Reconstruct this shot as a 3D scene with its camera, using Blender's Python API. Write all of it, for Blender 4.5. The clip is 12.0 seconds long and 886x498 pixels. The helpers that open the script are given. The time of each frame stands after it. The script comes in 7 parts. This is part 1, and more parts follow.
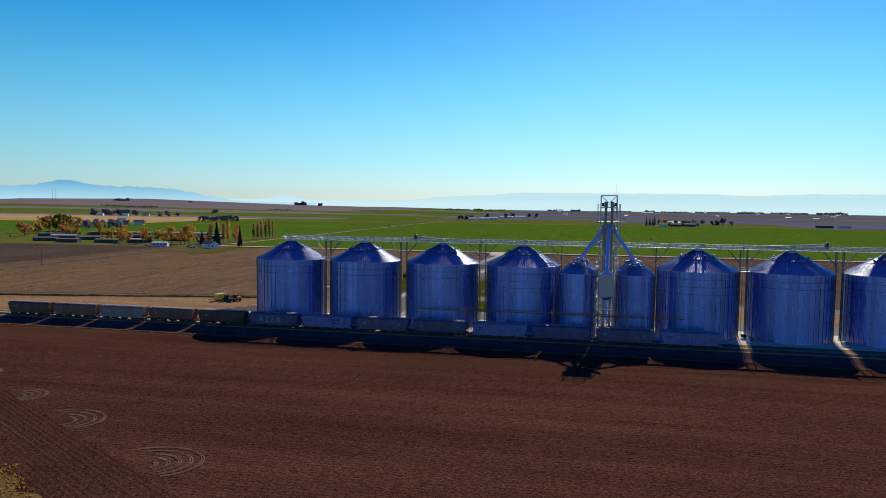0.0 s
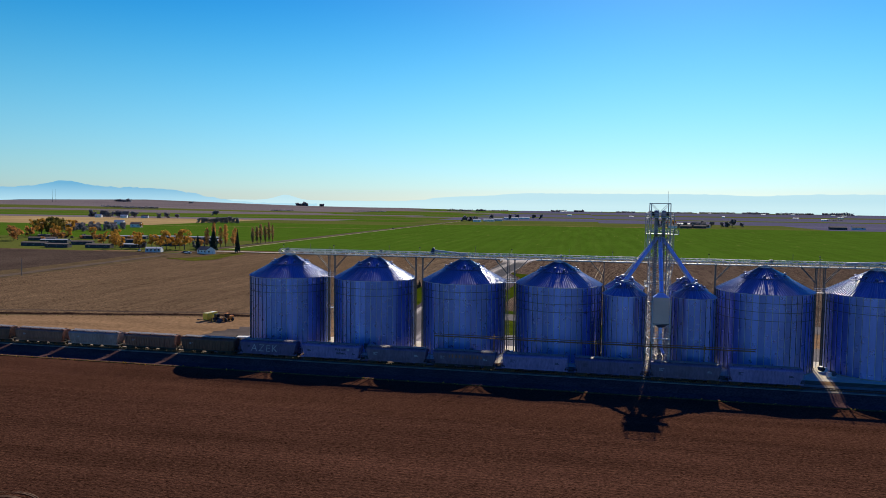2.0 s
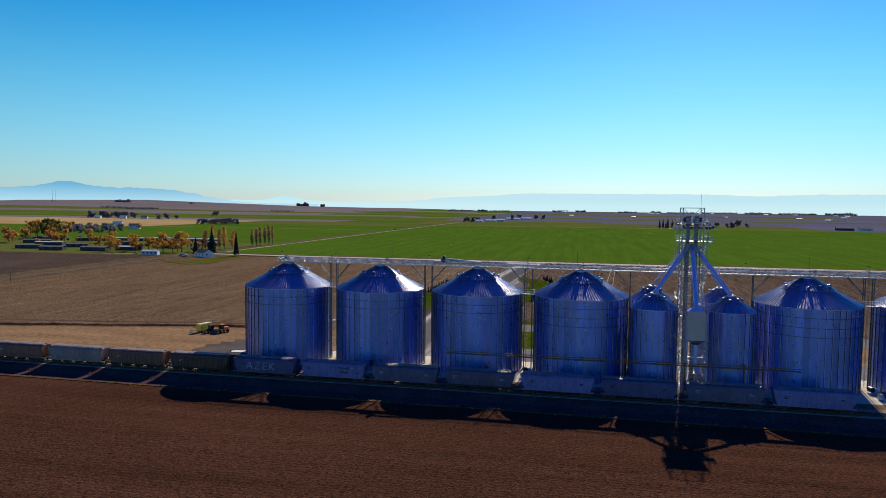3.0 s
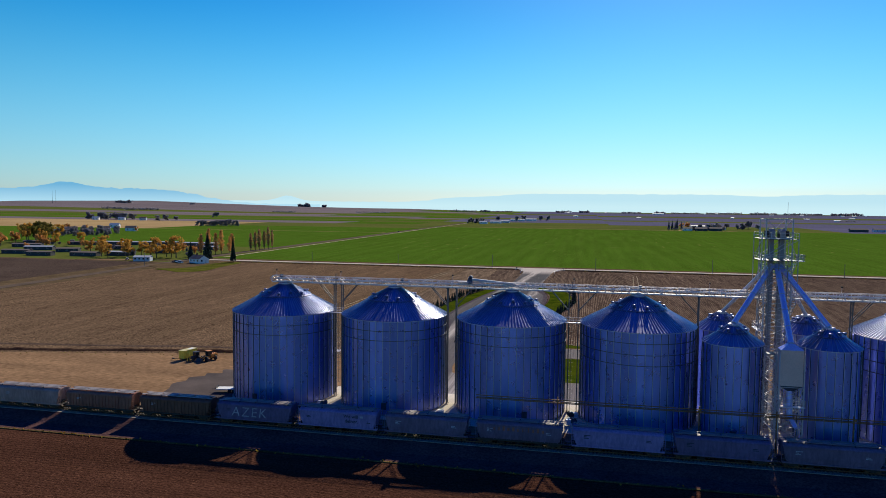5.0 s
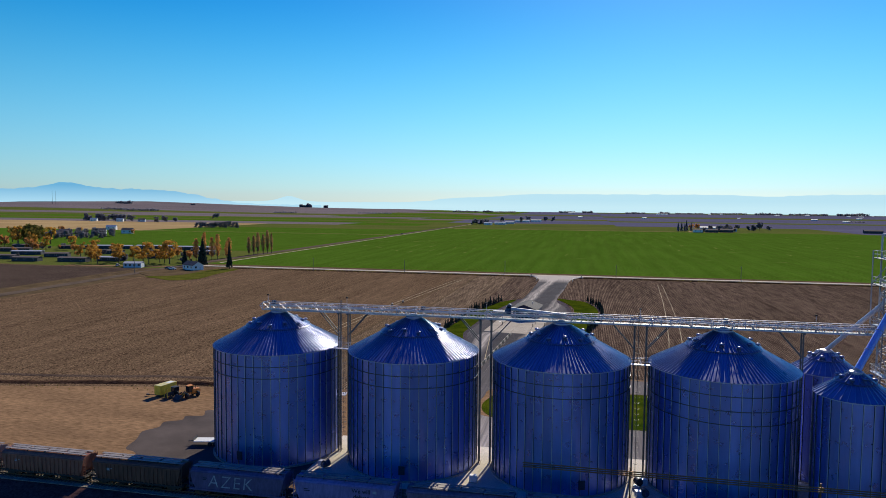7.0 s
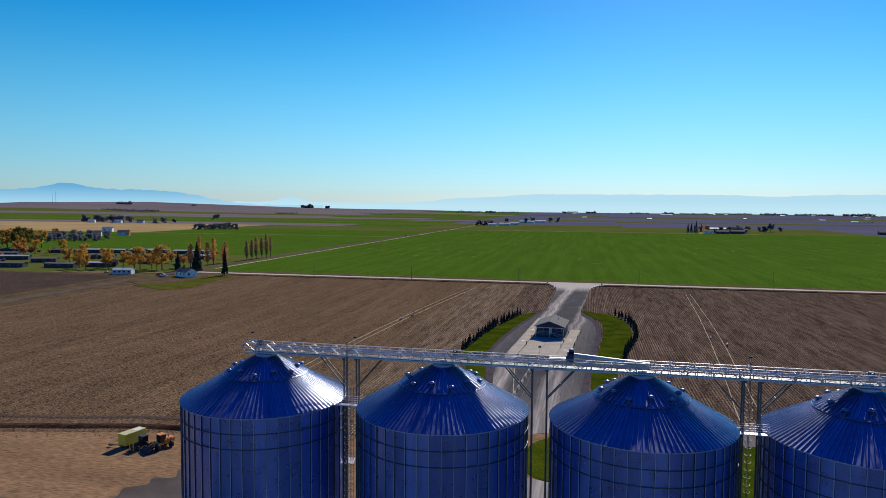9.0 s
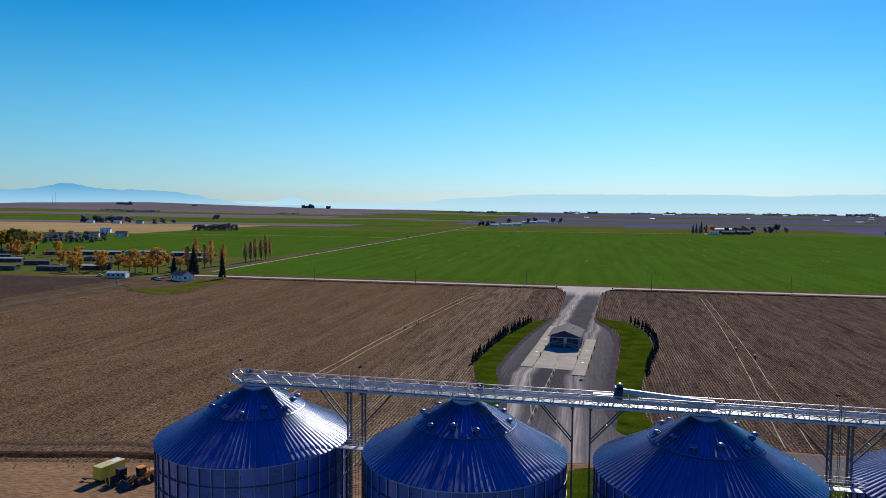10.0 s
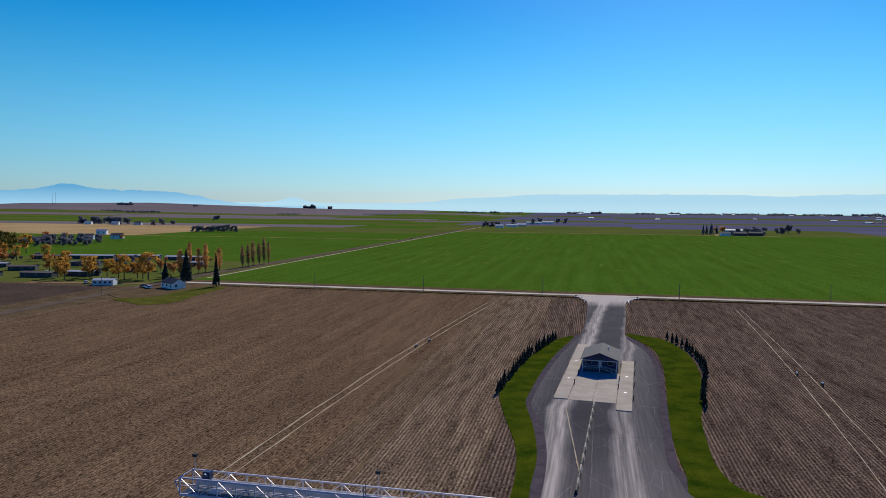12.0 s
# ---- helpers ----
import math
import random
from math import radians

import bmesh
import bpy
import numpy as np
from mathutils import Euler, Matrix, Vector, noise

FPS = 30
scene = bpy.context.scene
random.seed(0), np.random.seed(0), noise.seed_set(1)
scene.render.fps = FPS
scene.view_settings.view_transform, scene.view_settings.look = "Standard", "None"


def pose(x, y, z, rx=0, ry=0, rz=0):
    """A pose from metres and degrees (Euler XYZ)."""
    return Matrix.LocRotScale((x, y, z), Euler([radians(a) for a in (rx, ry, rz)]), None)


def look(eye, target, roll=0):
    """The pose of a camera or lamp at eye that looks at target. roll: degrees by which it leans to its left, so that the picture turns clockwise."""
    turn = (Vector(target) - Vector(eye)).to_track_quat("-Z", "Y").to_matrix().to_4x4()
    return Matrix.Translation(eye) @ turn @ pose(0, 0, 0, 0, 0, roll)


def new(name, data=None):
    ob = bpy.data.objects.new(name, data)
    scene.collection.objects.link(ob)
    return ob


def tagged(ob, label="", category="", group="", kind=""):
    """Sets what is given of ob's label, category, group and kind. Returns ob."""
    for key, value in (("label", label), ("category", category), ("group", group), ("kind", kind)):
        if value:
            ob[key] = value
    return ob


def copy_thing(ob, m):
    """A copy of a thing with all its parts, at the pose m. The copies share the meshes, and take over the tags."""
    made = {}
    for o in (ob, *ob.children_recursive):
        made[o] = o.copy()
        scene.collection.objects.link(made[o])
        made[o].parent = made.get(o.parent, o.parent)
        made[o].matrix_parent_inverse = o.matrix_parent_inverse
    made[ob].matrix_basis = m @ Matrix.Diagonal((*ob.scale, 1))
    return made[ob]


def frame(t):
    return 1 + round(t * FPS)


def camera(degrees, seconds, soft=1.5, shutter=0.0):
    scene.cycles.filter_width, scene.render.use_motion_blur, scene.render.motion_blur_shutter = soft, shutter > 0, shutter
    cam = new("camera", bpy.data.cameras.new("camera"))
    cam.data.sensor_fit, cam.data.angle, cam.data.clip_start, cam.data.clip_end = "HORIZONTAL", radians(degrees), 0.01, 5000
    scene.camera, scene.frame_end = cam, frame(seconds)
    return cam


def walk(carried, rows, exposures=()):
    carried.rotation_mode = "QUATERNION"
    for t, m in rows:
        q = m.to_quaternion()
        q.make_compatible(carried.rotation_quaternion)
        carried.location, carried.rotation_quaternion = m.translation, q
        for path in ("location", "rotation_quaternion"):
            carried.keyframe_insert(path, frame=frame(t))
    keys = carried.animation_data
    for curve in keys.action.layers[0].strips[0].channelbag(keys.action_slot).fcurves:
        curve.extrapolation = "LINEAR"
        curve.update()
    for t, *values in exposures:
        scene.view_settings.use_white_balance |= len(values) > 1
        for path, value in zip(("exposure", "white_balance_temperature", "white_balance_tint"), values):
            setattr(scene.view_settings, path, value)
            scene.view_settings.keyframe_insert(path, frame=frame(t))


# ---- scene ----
EXPOSURES = [(0.0, 0.08, 6450, 4), (6.0, 0.06, 6250, 4), (12.0, -0.15, 5800, 4)]
cam = camera(66.01, 12.0, soft=0.6)
ROWS = [
    (0.0, 91.691, -207.002, 36.618, 11.422, -3.706, -0.666),
    (1.0, 86.136, -193.389, 37.792, 11.484, -3.696, -0.642),
    (2.0, 80.619, -179.815, 38.909, 11.547, -3.686, -0.618),
    (3.0, 75.141, -166.280, 39.969, 11.610, -3.678, -0.595),
    (4.0, 69.702, -152.783, 40.971, 11.674, -3.670, -0.571),
    (5.0, 64.301, -139.325, 41.917, 11.739, -3.663, -0.548),
    (6.0, 58.938, -125.906, 42.806, 11.804, -3.656, -0.524),
    (7.0, 53.615, -112.526, 43.637, 11.870, -3.651, -0.500),
    (8.0, 48.330, -99.184, 44.411, 11.937, -3.646, -0.477),
    (9.0, 43.083, -85.882, 45.128, 12.004, -3.641, -0.453),
    (10.0, 37.875, -72.617, 45.788, 12.072, -3.638, -0.429),
    (11.0, 32.706, -59.392, 46.391, 12.141, -3.635, -0.406),
    (12.0, 27.575, -46.206, 46.937, 12.210, -3.633, -0.382),
]
walk(cam, [(t, pose(x, y, z, 90 + pitch, roll, yaw)) for t, x, y, z, yaw, pitch, roll in ROWS], EXPOSURES)

# ---------------------------------------------------------------- light
SUN = Vector((8.7, 60.0, 39.9)).normalized()
world = bpy.data.worlds.new("sky")
scene.world = world
world.use_nodes = True
wn = world.node_tree
sky = wn.nodes.new("ShaderNodeTexSky")
sky.sky_type = "NISHITA"
sky.sun_disc = False
sky.sun_elevation = math.asin(SUN.z)
sky.sun_rotation = math.atan2(SUN.x, SUN.y)
sky.altitude = 300
sky.air_density, sky.dust_density, sky.ozone_density = 1.0, 0.25, 10.0
vivid = wn.nodes.new("ShaderNodeHueSaturation")
# cyan haze low down, deeper blue towards the zenith
where = wn.nodes.new("ShaderNodeTexCoord")
height = wn.nodes.new("ShaderNodeSeparateXYZ")
wn.links.new(where.outputs["Generated"], height.inputs[0])
for socket, z0, z1, low, high in (("Hue", 0.10, 0.55, 0.472, 0.528), ("Saturation", 0.0, 0.30, 0.98, 1.20), ("Value", 0.0, 0.25, 0.92, 1.0)):
    mr = wn.nodes.new("ShaderNodeMapRange")
    mr.interpolation_type = "SMOOTHSTEP"
    mr.inputs["From Min"].default_value, mr.inputs["From Max"].default_value = z0, z1
    mr.inputs["To Min"].default_value, mr.inputs["To Max"].default_value = low, high
    wn.links.new(height.outputs["Z"], mr.inputs[0])
    wn.links.new(mr.outputs[0], vivid.inputs[socket])
wn.links.new(sky.outputs[0], vivid.inputs["Color"])
wn.links.new(vivid.outputs[0], wn.nodes["Background"].inputs[0])
wn.nodes["Background"].inputs[1].default_value = 0.108
sun = new("sun", bpy.data.lights.new("sun", "SUN"))
sun.data.energy, sun.data.angle, sun.data.color = 5.0, radians(0.5), (1.0, 0.86, 0.66)
sun.matrix_world = look(SUN * 400, (0, 0, 0))


# ---------------------------------------------------------------- materials
def material(name, a, b=None, rough=0.8, metal=0.0, scale=1.0, fine=0.0, bump=0.0, grain=12.0, spec=0.5,
             stretch=(1, 1, 1), random=0.0, island=False):
    """Two tones mixed by coarse and fine noise, with relief; random varies the tone from object to object."""
    m = bpy.data.materials.new(name)
    m.use_nodes = True
    t = m.node_tree
    bsdf = t.nodes["Principled BSDF"]
    bsdf.inputs["Roughness"].default_value = rough
    bsdf.inputs["Metallic"].default_value = metal
    bsdf.inputs["Specular IOR Level"].default_value = spec
    b = b or tuple(c * 0.75 for c in a)
    geo = t.nodes.new("ShaderNodeNewGeometry")
    mp = t.nodes.new("ShaderNodeMapping")
    mp.inputs["Scale"].default_value = stretch
    t.links.new(geo.outputs["Position"], mp.inputs[0])
    n1 = t.nodes.new("ShaderNodeTexNoise")
    n1.inputs["Scale"].default_value = scale
    n1.inputs["Detail"].default_value = 6
    n1.inputs["Roughness"].default_value = 0.6
    t.links.new(mp.outputs[0], n1.inputs["Vector"])
    n2 = t.nodes.new("ShaderNodeTexNoise")
    n2.inputs["Scale"].default_value = grain
    n2.inputs["Detail"].default_value = 5
    n2.inputs["Roughness"].default_value = 0.65
    t.links.new(mp.outputs[0], n2.inputs["Vector"])
    r1 = t.nodes.new("ShaderNodeValToRGB")
    r1.color_ramp.elements[0].position, r1.color_ramp.elements[1].position = 0.32, 0.68
    r1.color_ramp.elements[0].color, r1.color_ramp.elements[1].color = (*b, 1), (*a, 1)
    t.links.new(n1.outputs["Fac"], r1.inputs[0])
    out = r1.outputs[0]
    if fine:
        mul = t.nodes.new("ShaderNodeMapRange")
        mul.inputs["From Min"].default_value, mul.inputs["From Max"].default_value = 0.37, 0.63
        mul.inputs["To Min"].default_value, mul.inputs["To Max"].default_value = 1 - fine, 1 + fine
        t.links.new(n2.outputs["Fac"], mul.inputs[0])
        mx = t.nodes.new("ShaderNodeMix")
        mx.data_type, mx.blend_type = "RGBA", "MULTIPLY"
        mx.inputs[0].default_value = 1
        t.links.new(out, mx.inputs[6])
        t.links.new(mul.outputs[0], mx.inputs[7])
        out = mx.outputs[2]
    if random:
        info = t.nodes.new("ShaderNodeObjectInfo")
        mr = t.nodes.new("ShaderNodeMapRange")
        mr.inputs["To Min"].default_value, mr.inputs["To Max"].default_value = 1 - random, 1 + random
        t.links.new(geo.outputs["Random Per Island"] if island else info.outputs["Random"], mr.inputs[0])
        mx = t.nodes.new("ShaderNodeMix")
        mx.data_type, mx.blend_type = "RGBA", "MULTIPLY"
        mx.inputs[0].default_value = 1
        t.links.new(out, mx.inputs[6])
        t.links.new(mr.outputs[0], mx.inputs[7])
        out = mx.outputs[2]
    t.links.new(out, bsdf.inputs["Base Color"])
    if bump:
        bp = t.nodes.new("ShaderNodeBump")
        bp.inputs["Strength"].default_value = min(1.0, bump)
        bp.inputs["Distance"].default_value = 0.1
        t.links.new(n2.outputs["Fac"], bp.inputs["Height"])
        t.links.new(bp.outputs[0], bsdf.inputs["Normal"])
    return m


def sheet_metal(name, a, b, rough, metal, wave=False, vary=0.06):
    """Galvanised sheet: spangle and streaks in tone and gloss; wave marks a wall with level corrugation."""
    m = material(name, a, b, rough, metal, scale=0.35, fine=0.03, grain=3.0, stretch=(1, 1, 0.12), random=vary)
    t = m.node_tree
    bsdf = t.nodes["Principled BSDF"]
    n = t.nodes.new("ShaderNodeTexNoise")
    n.inputs["Scale"].default_value = 0.8
    n.inputs["Detail"].default_value = 5
    mr = t.nodes.new("ShaderNodeMapRange")
    mr.inputs["To Min"].default_value, mr.inputs["To Max"].default_value = rough - 0.1, rough + 0.12
    geo = t.nodes["Geometry"]
    t.links.new(geo.outputs["Position"], n.inputs["Vector"])
    t.links.new(n.outputs["Fac"], mr.inputs[0])
    t.links.new(mr.outputs[0], bsdf.inputs["Roughness"])
    if wave:
        # fine level corrugation smears reflections up and down
        tan = t.nodes.new("ShaderNodeTangent")
        tan.direction_type, tan.axis = "RADIAL", "Z"
        t.links.new(tan.outputs[0], bsdf.inputs["Tangent"])
        bsdf.inputs["Anisotropic"].default_value = 0.85
        bsdf.inputs["Anisotropic Rotation"].default_value = 0.25
    return m



def row_crop(name, soil, crest, pitch, amount, axis="X", clods=0.6, grain=1.9, flecks=0.5, swath=0.25, low=0.7):
    """Bare soil with pale straw standing in rows, broken and uneven along each row."""
    m = material(name, soil, tuple(c * low for c in soil), 0.95, 0, 0.03, clods, 0.45, grain, 0.0, stretch=(0.45, 1, 1) if axis == "Y" else (1, 0.45, 1))
    t = m.node_tree
    bsdf = t.nodes["Principled BSDF"]
    base = bsdf.inputs["Base Color"].links[0].from_socket
    geo = t.nodes["Geometry"]
    w = t.nodes.new("ShaderNodeTexWave")
    w.bands_direction = axis
    w.inputs["Scale"].default_value = 0.31416 / pitch
    w.inputs["Distortion"].default_value = 0.6
    w.inputs["Detail Scale"].default_value = 0.4
    t.links.new(geo.outputs["Position"], w.inputs["Vector"])
    mp = t.nodes.new("ShaderNodeMapping")
    mp.inputs["Scale"].default_value = (0.5, 0.06, 1) if axis == "X" else (0.06, 0.5, 1)
    n = t.nodes.new("ShaderNodeTexNoise")
    n.inputs["Scale"].default_value, n.inputs["Detail"].default_value = 1.0, 6
    t.links.new(geo.outputs["Position"], mp.inputs[0])
    t.links.new(mp.outputs[0], n.inputs["Vector"])
    n3 = t.nodes.new("ShaderNodeTexNoise")
    n3.inputs["Scale"].default_value, n3.inputs["Detail"].default_value = 2.6, 4
    t.links.new(geo.outputs["Position"], n3.inputs["Vector"])
    out = w.outputs["Fac"]
    for src, lo, hi in ((n, 0.32, 0.6), (n3, 0.36, 0.62)):
        mr = t.nodes.new("ShaderNodeMapRange")
        mr.inputs["From Min"].default_value, mr.inputs["From Max"].default_value = lo, hi
        t.links.new(src.outputs["Fac"], mr.inputs[0])
        mu = t.nodes.new("ShaderNodeMath")
        mu.operation = "MULTIPLY"
        t.links.new(out, mu.inputs[0])
        t.links.new(mr.outputs[0], mu.inputs[1])
        out = mu.outputs[0]
    mu = t.nodes.new("ShaderNodeMath")
    mu.operation = "MULTIPLY"
    mu.inputs[1].default_value = amount
    t.links.new(out, mu.inputs[0])
    mx = t.nodes.new("ShaderNodeMix")
    mx.data_type = "RGBA"
    t.links.new(mu.outputs[0], mx.inputs[0])
    t.links.new(base, mx.inputs[6])
    mx.inputs[7].default_value = (*crest, 1)
    # straw flecks, and wide swaths along the rows
    n4 = t.nodes.new("ShaderNodeTexNoise")
    n4.inputs["Scale"].default_value, n4.inputs["Detail"].default_value, n4.inputs["Roughness"].default_value = 2.8, 4, 0.75
    mp4 = t.nodes.new("ShaderNodeMapping")
    mp4.inputs["Scale"].default_value = (0.85, 1.7, 1) if axis == "Y" else (1, 1, 1)
    t.links.new(geo.outputs["Position"], mp4.inputs[0])
    t.links.new(mp4.outputs[0], n4.inputs["Vector"])
    fl = t.nodes.new("ShaderNodeMapRange")
    fl.inputs["From Min"].default_value, fl.inputs["From Max"].default_value = 0.56, 0.65
    fl.inputs["To Max"].default_value = flecks
    t.links.new(n4.outputs["Fac"], fl.inputs[0])
    m2 = t.nodes.new("ShaderNodeMix")
    m2.data_type = "RGBA"
    t.links.new(fl.outputs[0], m2.inputs[0])
    t.links.new(mx.outputs[2], m2.inputs[6])
    m2.inputs[7].default_value = (*crest, 1)
    mp5 = t.nodes.new("ShaderNodeMapping")
    mp5.inputs["Scale"].default_value = (0.16, 0.008, 1) if axis == "X" else (0.008, 0.16, 1)
    n5 = t.nodes.new("ShaderNodeTexNoise")
    n5.inputs["Scale"].default_value, n5.inputs["Detail"].default_value = 1.0, 5
    t.links.new(geo.outputs["Position"], mp5.inputs[0])
    t.links.new(mp5.outputs[0], n5.inputs["Vector"])
    sw = t.nodes.new("ShaderNodeMapRange")
    sw.inputs["From Min"].default_value, sw.inputs["From Max"].default_value = 0.3, 0.7
    sw.inputs["To Min"].default_value, sw.inputs["To Max"].default_value = 1 - swath, 1 + swath
    t.links.new(n5.outputs["Fac"], sw.inputs[0])
    m3 = t.nodes.new("ShaderNodeMix")
    m3.data_type, m3.blend_type = "RGBA", "MULTIPLY"
    m3.inputs[0].default_value = 1
    t.links.new(m2.outputs[2], m3.inputs[6])
    t.links.new(sw.outputs[0], m3.inputs[7])
    t.links.new(m3.outputs[2], bsdf.inputs["Base Color"])
    return m


M = {}
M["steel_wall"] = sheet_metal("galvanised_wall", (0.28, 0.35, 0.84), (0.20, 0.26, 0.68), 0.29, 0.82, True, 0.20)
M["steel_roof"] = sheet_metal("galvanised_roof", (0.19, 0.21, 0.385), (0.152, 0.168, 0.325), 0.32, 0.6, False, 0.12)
coat = M["steel_roof"].node_tree.nodes["Principled BSDF"].inputs
coat["Coat Weight"].default_value, coat["Coat Roughness"].default_value, coat["Coat IOR"].default_value = 0.45, 0.36, 1.6
M["steel_rib"] = sheet_metal("galvanised_rib", (0.62, 0.64, 0.74), (0.46, 0.48, 0.58), 0.30, 0.15)
M["steel_seam"] = sheet_metal("roof_seam_glint", (0.46, 0.50, 0.62), (0.34, 0.38, 0.50), 0.30, 0.8)
M["steel_hood"] = sheet_metal("vent_hood", (0.20, 0.22, 0.38), (0.15, 0.17, 0.30), 0.34, 0.6)
M["steel_post"] = sheet_metal("weathered_column", (0.15, 0.14, 0.14), (0.095, 0.09, 0.09), 0.55, 0.3)
M["steel_dark"] = sheet_metal("dull_steel", (0.12, 0.13, 0.16), (0.07, 0.08, 0.10), 0.5, 0.7)
M["steel_truss"] = sheet_metal("galvanised_truss", (0.68, 0.62, 0.66), (0.55, 0.50, 0.54), 0.4, 0.3)
M["soil"] = material("ploughed_soil", (0.066, 0.038, 0.025), (0.040, 0.024, 0.016), 0.95, 0, 0.02, 0.5, 0.8, 1.8, 0.0, stretch=(0.6, 1, 1))
M["stubble"] = material("stubble_field", (0.118, 0.084, 0.062), (0.080, 0.056, 0.042), 0.95, 0, 0.03, 0.5, 0.8, 1.6, 0.0)

M["rows"] = row_crop("row_stubble", (0.060, 0.040, 0.032), (0.44, 0.32, 0.22), 0.76, 0.70, clods=0.75, flecks=0.60, swath=0.18)
M["rows_pale"] = row_crop("pale_row_stubble", (0.088, 0.060, 0.042), (0.60, 0.44, 0.285), 0.76, 0.70, clods=0.75, flecks=0.66, swath=0.18)
M["rows_mid"] = row_crop("clear_row_stubble", (0.102, 0.067, 0.044), (0.54, 0.39, 0.24), 0.76, 0.52, clods=0.75, flecks=0.62, swath=0.17)
M["rows_faint"] = row_crop("faint_row_stubble", (0.116, 0.074, 0.046), (0.48, 0.33, 0.185), 0.76, 0.32, clods=0.75, flecks=0.62, swath=0.16)
M["soil_rows"] = row_crop("ploughed_rows", (0.064, 0.0285, 0.0185), (0.205, 0.103, 0.061), 0.9, 0.16, "Y", 0.75, 5.5, flecks=0.62, swath=0.22, low=0.7)
M["headland"] = row_crop("headland_soil", (0.062, 0.029, 0.019), (0.20, 0.102, 0.060), 0.9, 0.0, "X", 0.75, 4.5, flecks=0.55, swath=0.12)
M["green"] = row_crop("green_crop", (0.070, 0.135, 0.013), (0.18, 0.21, 0.045), 17.0, 0.14, "X", 0.3, 0.9, flecks=0.20, swath=0.11, low=0.85)
M["olive"] = material("dry_green_crop", (0.120, 0.130, 0.032), (0.085, 0.110, 0.024), 0.95, 0, 0.006, 0.2, 0.2, 0.4, 0.0)
# violet and mauve casts put distance haze into the far fields' colour
M["purple"] = material("hazed_purple_fallow", (0.128, 0.122, 0.186), (0.088, 0.086, 0.134), 0.95, 0, 0.004, 0.2, 0.2, 0.3, 0.0, stretch=(0.3, 1, 1))
M["fallow"] = material("hazed_fallow", (0.200, 0.165, 0.172), (0.150, 0.125, 0.128), 0.95, 0, 0.004, 0.2, 0.2, 0.3, 0.0, stretch=(0.3, 1, 1))
M["straw"] = material("straw_field", (0.44, 0.31, 0.15), (0.31, 0.215, 0.10), 0.95, 0, 0.006, 0.2, 0.3, 0.6, 0.0)
M["lawn"] = material("mown_lawn", (0.074, 0.088, 0.006), (0.020, 0.042, 0.003), 0.95, 0, 0.16, 0.35, 0.4, 3.0, 0.0)
M["rough_lawn"] = material("rough_dry_lawn", (0.120, 0.115, 0.022), (0.062, 0.072, 0.012), 0.95, 0, 0.12, 0.45, 0.4, 1.5, 0.0)
M["verge"] = material("rough_grass", (0.15, 0.105, 0.058), (0.085, 0.062, 0.036), 0.95, 0, 0.12, 0.4, 0.5, 2.5, 0.0)
M["dry_verge"] = material("dry_grass_verge", (0.16, 0.105, 0.045), (0.08, 0.053, 0.025), 0.95, 0, 0.12, 0.4, 0.5, 2.5, 0.0)
M["dirt"] = material("dark_dirt", (0.105, 0.058, 0.056), (0.066, 0.038, 0.038), 0.95, 0, 0.15, 0.4, 0.5, 2.5, 0.0)
M["yard"] = material("gravel_yard", (0.30, 0.185, 0.100), (0.19, 0.118, 0.066), 0.95, 0, 0.09, 0.35, 0.5, 1.6, 0.0, stretch=(0.35, 1.6, 1))
M["lane"] = material("dirt_lane", (0.15, 0.115, 0.088), (0.095, 0.072, 0.056), 0.95, 0, 0.12, 0.3, 0.3, 3.0, 0.0)
M["asphalt"] = material("worn_asphalt", (0.135, 0.111, 0.100), (0.078, 0.066, 0.062), 0.9, 0, 0.10, 0.2, 0.3, 6.0, 0.0)
M["dusty"] = material("dusty_asphalt", (0.66, 0.58, 0.47), (0.42, 0.37, 0.30), 0.9, 0, 0.14, 0.2, 0.3, 4.0, 0.0, stretch=(0.35, 1.6, 1))
M["concrete"] = material("concrete", (0.47, 0.405, 0.33), (0.35, 0.30, 0.245), 0.9, 0, 0.25, 0.15, 0.2, 5.0, 0.08)
M["apron"] = material("pale_concrete_apron", (0.68, 0.60, 0.48), (0.54, 0.48, 0.38), 0.9, 0, 0.25, 0.15, 0.2, 5.0, 0.08)
M["ballast"] = material("ballast", (0.36, 0.30, 0.235), (0.23, 0.19, 0.15), 0.95, 0, 0.4, 0.4, 0.6, 5.0, 0.0)
M["shoulder"] = material("gravel_shoulder", (0.105, 0.088, 0.098), (0.062, 0.052, 0.060), 0.95, 0, 0.4, 0.4, 0.6, 5.0, 0.0)
M["rust"] = material("rusty_steel", (0.16, 0.075, 0.035), (0.09, 0.045, 0.025), 0.8, 0.3, 0.6, 0.2, 0.2, 5.0)
M["white"] = material("white_paint", (0.80, 0.80, 0.78), (0.70, 0.70, 0.69), 0.55, 0, 0.5, 0.05, 0, 4.0)
M["black"] = material("black_rubber", (0.022, 0.022, 0.024), (0.015, 0.015, 0.017), 0.8, 0, 1.0, 0.1, 0, 6.0)


# ---------------------------------------------------------------- mesh helpers
def box(bm, x0, y0, z0, x1, y1, z1, m=None):
    vs = [Vector((x, y, z)) for z in (z0, z1) for y in (y0, y1) for x in (x0, x1)]
    vs = [bm.verts.new(m @ v if m else v) for v in vs]
    for f in ((0, 2, 3, 1), (4, 5, 7, 6), (0, 1, 5, 4), (2, 6, 7, 3), (0, 4, 6, 2), (1, 3, 7, 5)):
        bm.faces.new([vs[i] for i in f])
    return bm


